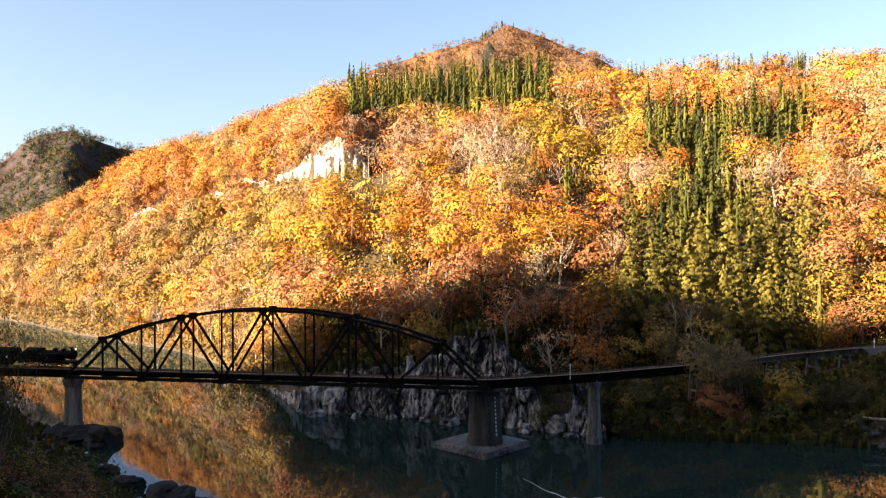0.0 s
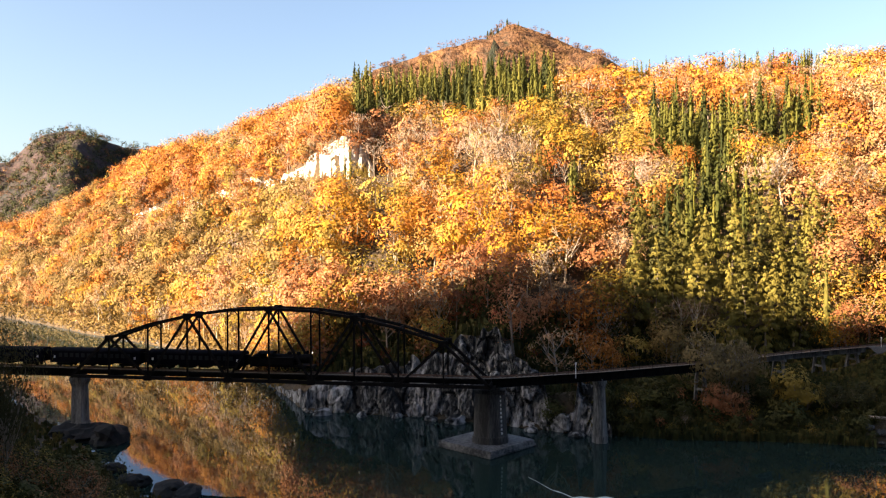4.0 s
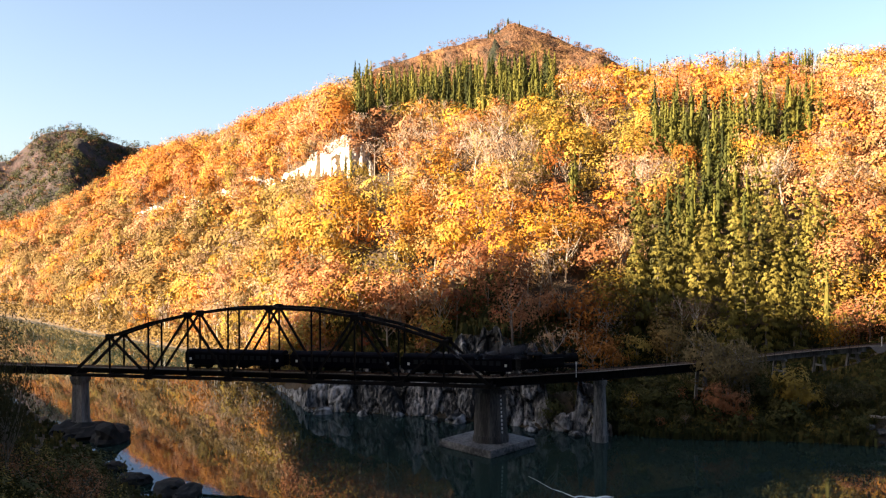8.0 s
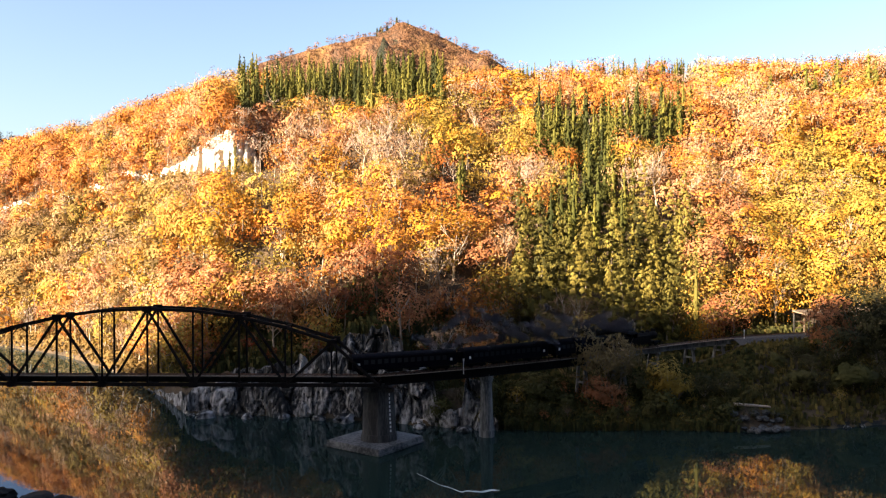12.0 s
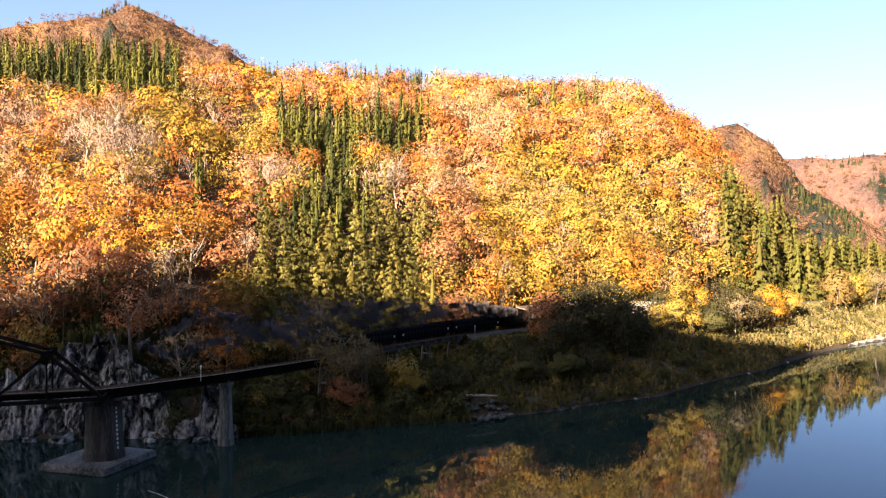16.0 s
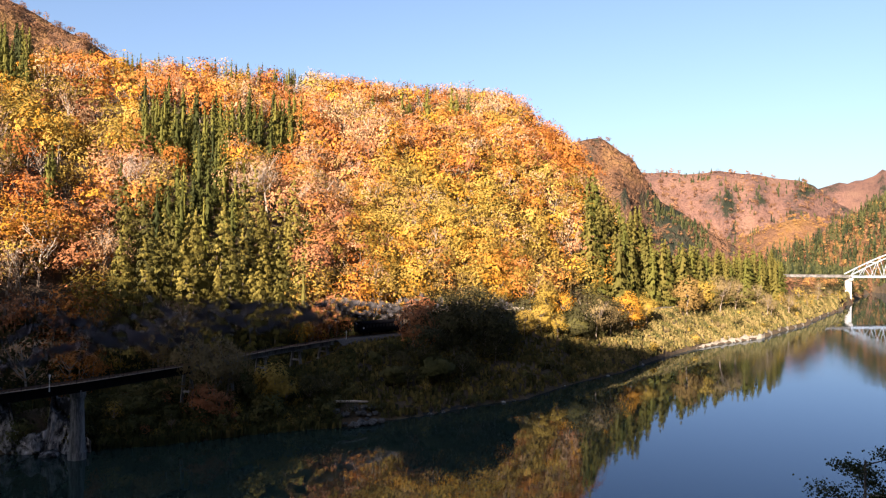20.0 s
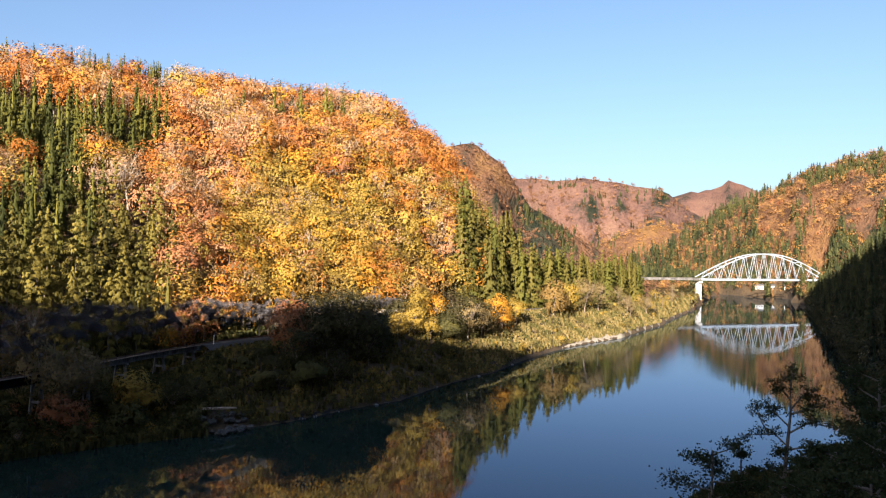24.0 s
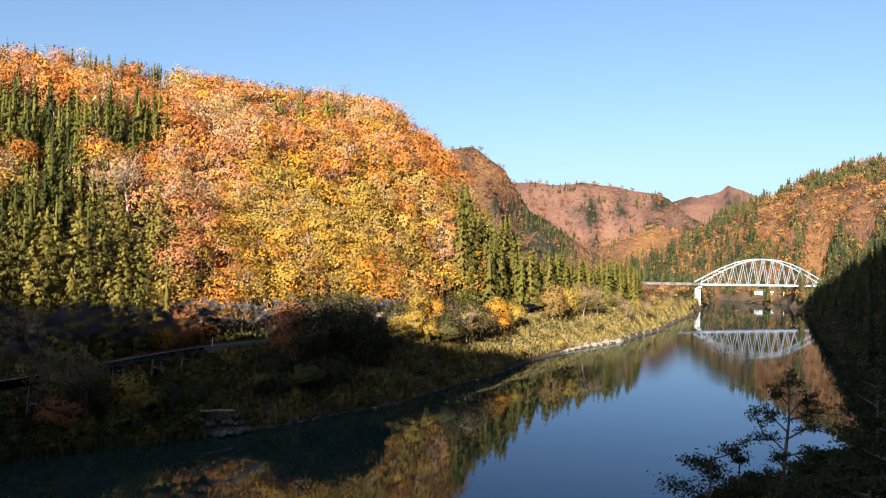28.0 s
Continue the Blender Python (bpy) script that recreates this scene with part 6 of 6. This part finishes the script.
# the shaded bank downstream, its shade deepened by trees of darkened colour
bank_d = pg.uniform(0, 1, 2300) ** 1.3 * 75 - 2
bank_x = pg.uniform(110, 735, 2300)
bank_y = 0.367 * bank_x - 25.0 - bank_d * 1.065
bank_z = land(bank_x, bank_y)
kind_ = pg.integers(0, 8, 2300)
ok_ = (bank_z > 0.3) & (np.degrees(np.arctan2(bank_x, bank_y)) < 84)
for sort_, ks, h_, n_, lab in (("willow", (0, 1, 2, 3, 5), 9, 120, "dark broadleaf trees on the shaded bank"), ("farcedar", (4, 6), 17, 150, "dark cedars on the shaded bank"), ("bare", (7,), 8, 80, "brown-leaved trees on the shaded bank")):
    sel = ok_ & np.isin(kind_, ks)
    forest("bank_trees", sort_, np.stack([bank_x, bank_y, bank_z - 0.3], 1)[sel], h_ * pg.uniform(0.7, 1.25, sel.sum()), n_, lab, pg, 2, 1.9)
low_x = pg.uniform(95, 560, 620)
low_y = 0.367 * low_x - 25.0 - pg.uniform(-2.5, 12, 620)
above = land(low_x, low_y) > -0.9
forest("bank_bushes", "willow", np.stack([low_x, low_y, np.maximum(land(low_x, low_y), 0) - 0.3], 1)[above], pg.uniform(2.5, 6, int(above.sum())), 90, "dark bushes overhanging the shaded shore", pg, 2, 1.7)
crest_x = pg.uniform(240, 700, 110)
crest_y = 0.367 * crest_x - 25.0 - pg.uniform(22, 70, 110) * 1.065
forest("bank_cedars", "farcedar", np.stack([crest_x, crest_y, land(crest_x, crest_y) - 0.3], 1), pg.uniform(13, 24, 110), 300, "dark cedars on the crest of the shaded bank", pg, 2, 1.1)
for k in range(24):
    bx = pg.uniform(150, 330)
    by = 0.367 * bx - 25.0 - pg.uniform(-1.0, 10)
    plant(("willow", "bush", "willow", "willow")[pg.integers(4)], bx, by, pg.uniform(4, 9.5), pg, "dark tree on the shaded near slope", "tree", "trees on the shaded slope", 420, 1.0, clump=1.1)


def foreground_tree(x, y, h, label, clusters, leaves, seed, crown):
    """A slender tree whose limbs, over the topmost crown metres, end in separate tufts of small leaves."""
    g = np.random.default_rng(seed)
    e = thing("tree", label, "tree", "slender trees before the water", pose(x, y, float(land(x, y)) - 0.1))
    bm = bmesh.new()
    trunk = [Vector((0.12 * math.sin(2.2 * t), 0.06 * t, h * 0.93 * t)) for t in np.linspace(0, 1, 8)]
    tube(bm, trunk, [0.022 * h ** 0.8 * (1.05 - 0.85 * t) for t in np.linspace(0, 1, 8)], 8)
    part("trunk", bm, BARK, e)
    cs, ns = [], []
    for k in range(clusters):
        w_ = 0.3 + 0.7 * (k + 0.5) / clusters
        t = 1 - (1 - w_) * crown / h
        a = 2.4 * k + g.uniform(-0.4, 0.4)
        ln = crown * (0.42 - 0.25 * abs(w_ - 0.6)) * g.uniform(0.65, 1.1) * (1.1 - 0.55 * w_)
        base = Vector((0.12 * math.sin(2.2 * t), 0.06 * t, h * 0.93 * t))
        tip = base + Vector((math.cos(a) * ln, math.sin(a) * ln, ln * g.uniform(0.15, 0.6)))
        mid = base.lerp(tip, 0.5) + Vector((0, 0, -0.06 * ln))
        bm = bmesh.new()
        tube(bm, [base, mid, tip], [0.045, 0.03, 0.01], 6)
        part("limb", bm, BARK, e)
        n = leaves
        d = g.normal(0, 1, (n, 3)) * np.array((0.46, 0.46, 0.2)) * ln * 0.5
        c = np.array(base.lerp(tip, 0.75)) + d
        cs.append(c)
        nn = g.normal(0, 1, (n, 3)) + np.array((0, 0, 0.5))
        ns.append(nn / np.linalg.norm(nn, axis=1, keepdims=True))
    q = leaf_quads(np.concatenate(cs), np.concatenate(ns), 0.062, g).reshape(-1, 3)
    part_mesh("crown", quick_mesh("crown", q, np.arange(len(q)).reshape(-1, 4), [LEAF["alder"]]), e)


def forked_tree(bearing, reach, label):
    """The slender tree before the river: a forked trunk whose limbs carry separate tufts of small leaves. Limbs are given across the view and upwards, in metres."""
    g = np.random.default_rng(77)
    bx, by = (float(c) for c in polar(bearing, reach))
    z0 = float(land(bx, by)) - 0.1
    e = thing("tree", label, "tree", "slender trees before the water", pose(bx, by, 0, 0, 0, -bearing))
    bm = bmesh.new()
    tube(bm, [(-0.1, 0, z0), (-0.16, 0, 24), (-0.1, 0.1, 26), (0, 0, 27.4), (0.12, 0, 28.8), (0.1, 0, 30.0), (0.18, 0, 30.7)], [0.17, 0.12, 0.1, 0.085, 0.055, 0.035, 0.012], 8)
    part("trunk", bm, BARK, e)
    cs, ns = [], []
    for limb in (((-0.02, 27.3), (-0.55, 27.75), (-1.1, 27.65), (-2.25, 27.45)), ((-0.8, 27.7), (-1.15, 28.3), (-1.5, 29.15)), ((0.08, 28.2), (-0.5, 28.75), (-0.95, 29.3)), ((0.05, 27.9), (0.9, 28.5), (2.1, 28.4)),
                 ((0, 27.1), (1.1, 27.5), (2.5, 27.2)), ((0.1, 29.0), (0.6, 29.7), (1.25, 30.1)), ((0.1, 29.5), (-0.3, 30.0), (-0.7, 30.2)), ((-0.1, 26.0), (0.8, 26.3), (1.7, 26.0)), ((-0.1, 25.6), (-0.5, 26.0), (-0.9, 26.2)),
                 ((0.1, 28.8), (0.9, 29.1), (1.6, 29.3)), ((0.1, 30.0), (0.15, 30.5), (0.3, 30.9)), ((-0.12, 26.6), (-0.4, 26.9), (-0.5, 27.0)), ((-0.12, 25.0), (0.7, 25.5), (1.5, 25.3))):
        deep = g.uniform(-0.9, 0.9)
        pts = [Vector((x_, deep * k_ / 3, z_)) for k_, (x_, z_) in enumerate(limb)]
        bm = bmesh.new()
        tube(bm, pts, list(np.linspace(0.05, 0.012, len(pts))), 6)
        limb_ob = part("limb", bm, BARK, e)
        bm = bmesh.new()
        for k_ in range(13):
            u_ = g.uniform(0.35, 1.0) * (len(pts) - 1)
            i_ = min(int(u_), len(pts) - 2)
            a_ = pts[i_].lerp(pts[i_ + 1], u_ - i_)
            b_ = a_ + Vector((g.normal(0, 0.3), g.normal(0, 0.3), g.normal(0.12, 0.2)))
            tube(bm, [a_, b_], [0.012, 0.005], 4)
            n_ = 34
            cs.append(np.array(a_.lerp(b_, 0.75)) + g.normal(0, 1, (n_, 3)) * np.array((0.14, 0.14, 0.09)))
            ns.append(g.normal(0, 1, (n_, 3)) + np.array((0, 0, 0.5)))
        part("twig", bm, BARK, limb_ob)
    ns = np.concatenate(ns)
    q = leaf_quads(np.concatenate(cs), ns / np.linalg.norm(ns, axis=1, keepdims=True), 0.05, g).reshape(-1, 3)
    part_mesh("crown", quick_mesh("crown", q, np.arange(len(q)).reshape(-1, 4), [LEAF["alder"]]), e)


forked_tree(70.5, 40.0, "slender forked tree with tufts of leaves standing before the river")
for az_, rr, h, lab, cl, seed in ((72.2, 42, 6.0, "leafy young tree beside the slender one", 15, 2), (65.7, 39, 7.3, "low leafy young tree on the near slope", 11, 3),
                                  (67.6, 40, 6.4, "low leafy young tree on the near slope", 9, 4), (73.2, 38, 6.6, "leafy young tree on the near slope", 13, 5), (73.6, 36, 6.2, "leafy young tree on the near slope", 12, 6), (75.6, 34, 6.4, "yellowing young tree on the near slope", 14, 7)):
    bx, by = polar(az_, rr)
    foreground_tree(float(bx), float(by), h + 9.2, lab, cl, 400, seed, h)


sg2 = np.random.default_rng(31)
for k in range(16):
    az_ = sg2.uniform(72.8, 79.5) if k % 4 else sg2.uniform(66, 70)
    rr = sg2.uniform(22, 46)
    bx, by = polar(az_, rr)
    drop = sg2.uniform(5, 12) if az_ > 75 else sg2.uniform(8.5, 14) if az_ > 72.5 else sg2.uniform(14, 17)
    h = 36 - rr * math.tan(radians(drop)) - float(land(bx, by))
    foreground_tree(float(bx), float(by), h, "leafy young tree on the near slope", 15, 330, 40 + k, min(h, 6.5))


def tufts(name, label, places, h0, h1, mat, gen_, blades=3, w=0.35):
    """Standing grass: crossed blades at each place, in one mesh."""
    n = len(places)
    P_ = np.repeat(places, blades, 0)
    a = gen_.uniform(0, math.pi, len(P_))
    d = np.stack([np.cos(a), np.sin(a), 0 * a], 1) * (w * gen_.uniform(0.6, 1.4, len(P_)))[:, None]
    h = gen_.uniform(h0, h1, len(P_))[:, None] * np.array((0, 0, 1.0)) + gen_.normal(0, 0.14, (len(P_), 3))
    P_ = P_ + gen_.normal(0, 0.25, P_.shape) * np.array((1, 1, 0.1))
    v = np.stack([P_ - d, P_ + d, P_ + d * 0.6 + h, P_ - d * 0.6 + h], 1).reshape(-1, 3)
    tone = np.clip(0.48 + 0.3 * wrinkle(P_[:, 0], P_[:, 1], 21, 0.5) + gen_.normal(0, 0.2, len(P_)), 0, 1)
    return tagged(new(name, quick_mesh(name, v, np.arange(len(v)).reshape(-1, 4), [mat], tone=tone)), label, "grass", kind="stuff")


az_ = np.concatenate([pg.uniform(12.5, 64, 12000), pg.uniform(46, 64, 7000)])
rr = far_shore(az_) + np.where(az_ > 51, 2.6, 0.6) + pg.uniform(0, 1, 19000) ** 1.1 * terrace_w(az_) * 1.02
gx, gy = polar(az_, rr)
off_line = np.hypot(gx - lx, gy - ly + 3) > 5.5
for p0, p1 in zip(tk, tk[1:]):
    d_ = p1 - p0
    L2 = d_.length_squared
    t = np.clip(((gx - p0.x) * d_.x + (gy - p0.y) * d_.y) / L2, 0, 1)
    off_line &= np.hypot(gx - p0.x - t * d_.x, gy - p0.y - t * d_.y) > 3.0
# Tufts split by bearing: yellow where sunlit, darker colour where shaded.
dry = az_ > 47 + pg.normal(0, 1.2, len(az_))
tufts("grass", "tall dry yellow grass on the river terrace", np.stack([gx, gy, land(gx, gy) - 0.1], 1)[off_line & dry], 0.5, 1.3, DRY_GRASS, pg, 3, 0.42)
tufts("weeds", "green weeds on the terrace, coloured darker for its shade", np.stack([gx, gy, land(gx, gy) - 0.1], 1)[off_line & ~dry], 0.5, 1.4, GRASS, pg, 3, 0.42)
az_ = pg.uniform(-38, -19, 2600)
rr = near_shore(az_) * pg.uniform(0.3, 0.99, 2600)
gx, gy = polar(az_, rr)
tufts("undergrowth", "tangled undergrowth on the near bank", np.stack([gx, gy, land(gx, gy) - 0.1], 1), 0.4, 1.4, LEAF["bush"], pg, 4, 0.4)
az_ = pg.uniform(63, 80, 3600)
rr = 48 + pg.uniform(0, 1, 3600) ** 1.3 * (near_shore(az_) - 49)
gx, gy = polar(az_, rr)
tufts("undergrowth", "dark undergrowth on the shaded slope", np.stack([gx, gy, land(gx, gy) - 0.1], 1), 0.4, 1.5, LEAF["bush"], pg, 4, 0.45)
az_ = pg.uniform(11.6, 30, 5200)
rr = far_shore(az_) - 0.5 + pg.uniform(0, 1, 5200) ** 1.2 * np.minimum(terrace_w(az_), 30)
gx, gy = polar(az_, rr)
clear_ = np.hypot(gx - lx, gy - ly + 3) > 5.5
tufts("bank_weeds", "dark green weeds on the steep bank below the viaduct", np.stack([gx, gy, np.maximum(land(gx, gy), 0) - 0.1], 1)[clear_], 0.6, 1.8, LEAF["bush"], pg, 3, 0.5)
az_ = pg.uniform(57, 66, 2600)
rr = far_shore(az_) + 3 + pg.uniform(0, 1, 2600) * 90
gx, gy = polar(az_, rr)
tufts("grass", "dry grass at the downstream end of the terrace", np.stack([gx, gy, land(gx, gy) - 0.1], 1), 0.6, 1.6, DRY_GRASS, pg, 3, 0.6)
for k in range(26):
    az_ = pg.uniform(59, 64.6)
    bx, by = polar(az_, float(far_shore(az_)) + pg.uniform(14, 70))
    plant(("bare", "olive", "willow", "bare")[k % 4], float(bx), float(by), pg.uniform(4, 11), pg, "grey-green tree at the end of the terrace", "tree", "trees at the end of the terrace", 420, 1.0, clump=1.1)
# brush under the trees of the shaded lower slope
az_ = pg.uniform(-12.5, 48, 5200)
rr = far_shore(az_) + terrace_w(az_) * 0.72 + pg.uniform(0, 24, 5200)
gx, gy = polar(az_, rr)
okay = np.ones(len(gx), bool)
for p0, p1 in zip(tk, tk[1:]):
    d_ = p1 - p0
    t = np.clip(((gx - p0.x) * d_.x + (gy - p0.y) * d_.y) / d_.length_squared, 0, 1)
    okay &= np.hypot(gx - p0.x - t * d_.x, gy - p0.y - t * d_.y) > 4.5
tufts("brushwood", "brown brushwood under the trees of the slope", np.stack([gx, gy, land(gx, gy) - 0.1], 1)[okay], 0.8, 2.6, LEAF["bush"], pg, 4, 0.6)
az_ = pg.uniform(60, 84, 5000)
rr = pg.uniform(16, 60, 5000)
gx, gy = polar(az_, rr)
tufts("undergrowth", "dark leafy undergrowth on the near slope", np.stack([gx, gy, land(gx, gy) - 0.05], 1), 0.15, 0.7, LEAF["alder"], pg, 4, 0.12)

# ---------------------------------------------------------------- the far road bridge and the far woods
PAINT = surface("pale_blue_bridge_paint", (0.22, 0.27, 0.33), (0.34, 0.4, 0.47), 0.5, 0.3, relief=0.05, distance=0.02)
PALE_CONCRETE = surface("pale_concrete", (0.3, 0.29, 0.27), (0.55, 0.53, 0.5), 0.9, 0.4, stretch=(1, 1, 0.3))
arch = thing("arch_bridge", "white steel arch road bridge over the river", "bridge")
ba, bb = Vector((632, 300, 0)), Vector((763, 239, 0))
DECK = 20.5
bd = (bb - ba).normalized()
bn = Vector((-bd.y, bd.x, 0))
blen = (bb - ba).length


def on_bridge(u, z, side):
    return ba + bd * (blen * u) + bn * side + Vector((0, 0, z))


def arch_z(u):
    return DECK + 2.0 + 21.5 * 4 * u * (1 - u) * (0.75 + u * (1 - u))


bm = bmesh.new()
bar(bm, on_bridge(0, DECK, 0), on_bridge(1, DECK, 0), 8.0, 0.7)
part("deck", bm, CONCRETE, arch)
N = 13
for side in (-4.6, 4.6):
    solid("edge_girder", PAINT, arch, "", (on_bridge(-0.005, DECK, side), on_bridge(1.005, DECK, side), 0.5, 1.5))
    for k in range(N):
        solid("arch_rib", PAINT, arch, "", (on_bridge(k / N, arch_z(k / N), side), on_bridge((k + 1) / N, arch_z((k + 1) / N), side), 0.62, 0.75))
    for k in range(1, N):
        u0, u1 = (k - 0.46) / N, (k + 0.46) / N
        solid("hanger", PAINT, arch, "", (on_bridge(u0, DECK + 1, side), on_bridge(k / N, arch_z(k / N), side), 0.27, 0.27))
        solid("hanger", PAINT, arch, "", (on_bridge(u1, DECK + 1, side), on_bridge(k / N, arch_z(k / N), side), 0.27, 0.27))
for k in range(2, N - 1, 2):
    solid("top_strut", PAINT, arch, "", (on_bridge(k / N, arch_z(k / N), -4.6), on_bridge(k / N, arch_z(k / N), 4.6), 0.6, 0.6))
for u in (0.0, 1.0):
    e = thing("bridge_pier", "pale concrete pier of the far road bridge", "pier", "far bridge piers")
    c = on_bridge(u, 0, 0)
    bm = bmesh.new()
    bar(bm, c + Vector((0, 0, -2)), c + Vector((0, 0, DECK - 3)), 4.2, 2.6, up=tuple(bn))
    part("shaft", bm, PALE_CONCRETE, e)
    bm = bmesh.new()
    bar(bm, c - bn * 3.6 + Vector((0, 0, DECK - 2.2)), c + bn * 3.6 + Vector((0, 0, DECK - 2.2)), 3.2, 1.6)
    part("crossbeam", bm, PALE_CONCRETE, e)
side_span = thing("side_span", "grey girder side span of the far road bridge", "bridge")
solid("girder", SLAB, side_span, "", (on_bridge(-0.42, DECK + 0.2, 0), on_bridge(-0.01, DECK, 0), 8.4, 1.4))
for sgn in (-4.1, 4.1):
    solid("parapet", SLAB, side_span, "", (on_bridge(-0.42, DECK + 1.2, sgn), on_bridge(-0.01, DECK + 1.1, sgn), 0.2, 0.6))
for u in (-0.3, -0.06, 0.04):
    lp = thing("street_lamp", "tall grey lamp post on the far bridge", "lamp", "far lamp posts")
    solid("pole", STEEL, lp, "", (on_bridge(u, DECK + 1, -3.9), on_bridge(u, DECK + 8.5, -3.9), 0.3, 0.3), (on_bridge(u, DECK + 8.4, -3.9), on_bridge(u, DECK + 8.8, -2.0), 0.25, 0.25))

fg = np.random.default_rng(8)
# kind, number, tries, bearings and ranges, height: the hill downstream, the spur and the peak, the ranges beyond
far_hill = (("farwood", 1900, 3400, (58, 82, 740, 1032), 9), ("fargold", 1200, 2400, (62, 82, 740, 1032), 10), ("farcedar", 1900, 6000, (59, 82, 740, 1034), 16), ("farcedar ", 900, 1100, (59.5, 68.5, 780, 1020), 20), ("farcedar ", 800, 1000, (64, 78, 720, 880), 20), ("farcedar ", 170, 220, (66, 76, 780, 860), 15), ("farcedar ", 160, 200, (62, 76, 1005, 1028), 12), ("rust", 150, 260, (60, 82, 780, 1000), 8))
far_spur = (("farwood", 800, 1600, (45, 61, 600, 806), 5), ("farcedar", 200, 700, (45, 56, 770, 806), 8), ("farwood", 1488, 2604, (-10, 19, 700, 904), 8), ("farcedar", 34, 120, (3, 8, 890, 902), 9))
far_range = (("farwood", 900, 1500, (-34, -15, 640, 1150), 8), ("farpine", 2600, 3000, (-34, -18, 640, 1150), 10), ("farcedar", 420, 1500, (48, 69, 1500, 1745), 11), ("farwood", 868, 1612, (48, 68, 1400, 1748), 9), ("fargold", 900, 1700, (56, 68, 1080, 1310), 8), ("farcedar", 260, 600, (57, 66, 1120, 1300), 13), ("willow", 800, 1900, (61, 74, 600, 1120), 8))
for s, n, tries, (a0, a1, r0, r1), h in far_hill + far_spur + far_range:
    grove = s.endswith(" ")
    s = s.strip()
    fa, fr, fx, fy, fz = sprinkle(tries, a0, a1, r0, r1, fg)
    ok = (fz > (0.5 if s == "willow" else 6)) & ((fr > ridge_r(fa) + 60) | (fa > 60)) & (np.hypot(fx - 632, fy - 300) > 12)
    if s == "willow":
        ok &= (fz < 9) & (np.abs(fx * 0.367 - 25.0 - fy) > 20)
    if s == "farcedar" and not grove:
        ok &= wrinkle(fx, fy, 150, 2.2) > 0.2
    idx = np.where(ok)[0][:n]
    rsz = 2.3 if r1 < 1400 else 3.4
    forest("far_forest_" + s, s, np.stack([fx, fy, fz - 0.22 * h], 1)[idx], h * fg.uniform(0.7, 1.25, len(idx)), (60 if s == "farcedar" else 44), "distant " + ("dark evergreen" if s == "farcedar" else "russet") + " woods on the mountainside", fg, 0, rsz * (1.5 if s == "farcedar" else 1.0), s == "willow")

# a small hut between the bushes of the terrace
HUT_ROOF = surface("weathered_sheet", (0.1, 0.085, 0.07), (0.3, 0.26, 0.21), 0.7, 0.8)
hut = thing("hut", "small timber hut with a pale sheet roof beside the railway", "hut", at=pose(*[float(c) for c in polar(41.8, 262.0)], float(land(*polar(41.8, 262.0))) - 0.2, 0, 0, -44))
bm = bmesh.new()
bar(bm, (-3.6, 0, 2.3), (3.6, 0, 2.3), 4.2, 4.6)
part("wall", bm, WOOD, hut, "weathered board wall")
for sgn in (-1, 1):
    bm = bmesh.new()
    bar(bm, (-4.1, sgn * 1.25, 5.35), (4.1, sgn * 1.25, 5.35), 2.95, 0.14, up=(0, sgn * 0.55, 1))
    part("roof_slope", bm, HUT_ROOF, hut, "pale weathered sheet roof")
bm = bmesh.new()
bar(bm, (-4.1, 0, 6.02), (4.1, 0, 6.02), 0.3, 0.16)
part("ridge_cap", bm, HUT_ROOF, hut)
bm = bmesh.new()
bar(bm, (-1.0, -2.14, 1.1), (0.0, -2.14, 1.1), 0.08, 2.1)
part("door", bm, STEEL, hut)

# white houses on the far bank beyond the arch bridge
PLASTER = surface("white_plaster", (0.25, 0.25, 0.24), (0.42, 0.41, 0.39), 0.8, 0.6, relief=0.1)
ROOF_TILE = surface("dark_roof_tiles", (0.03, 0.032, 0.036), (0.1, 0.1, 0.105), 0.7, 1.2)
for a, wide in ((68.6, 8), (69.5, 6), (70.4, 7)):
    ring = np.arange(860, 1120, 4.0)
    hz = land(np.sin(radians(a)) * ring, np.cos(radians(a)) * ring)
    rr = float(ring[np.argmax(hz > 7.0)])
    hx, hy = (float(c) for c in polar(a, rr))
    house = thing("house", "small white house with a dark roof on the far bank", "house", "houses beyond the bridge", pose(hx, hy, min(float(land(hx, hy)), 9.0) - 1.0, 0, 0, -a + 8))
    bm = bmesh.new()
    bar(bm, (-wide / 2, 0, 2.2), (wide / 2, 0, 2.2), 5.0, 4.4)
    part("wall", bm, PLASTER, house)
    for sgn in (-1, 1):
        bm = bmesh.new()
        bar(bm, (-wide / 2 - 0.5, sgn * 1.4, 5.0), (wide / 2 + 0.5, sgn * 1.4, 5.0), 3.5, 0.25, up=(0, sgn * 0.5, 1))
        part("roof_slope", bm, ROOF_TILE, house)
    for k in range(3):
        for z in (1.6,):
            bm = bmesh.new()
            x_ = (k - 1) * wide * 0.3
            bar(bm, (x_ - 0.7, -2.52, z), (x_ + 0.7, -2.52, z), 0.08, 1.3)
            part("window", bm, STEEL, house)


def motions():
    """Keys the train, its driving wheels and the smoke."""
    steps = [0.5 * k for k in range(57)]
    for ob, off, length in zip([loco] + coaches, OFFSETS, [7.0, 13.6, 13.6, 13.6]):
        walk(ob, [(t, rail_pose(front_at(t) + off, length)) for t in steps])
    turns = [k / 15 for k in range(421)]
    for w, x_, y_, r_ in WHEELS:
        walk(w, [(t, pose(x_, y_, r_, 0, math.degrees(front_at(t) / r_), 0)) for t in turns])
    for k, (ob, t0, u) in enumerate(PUFFS):
        walk(ob, puff_rows(k, t0, u))


motions()
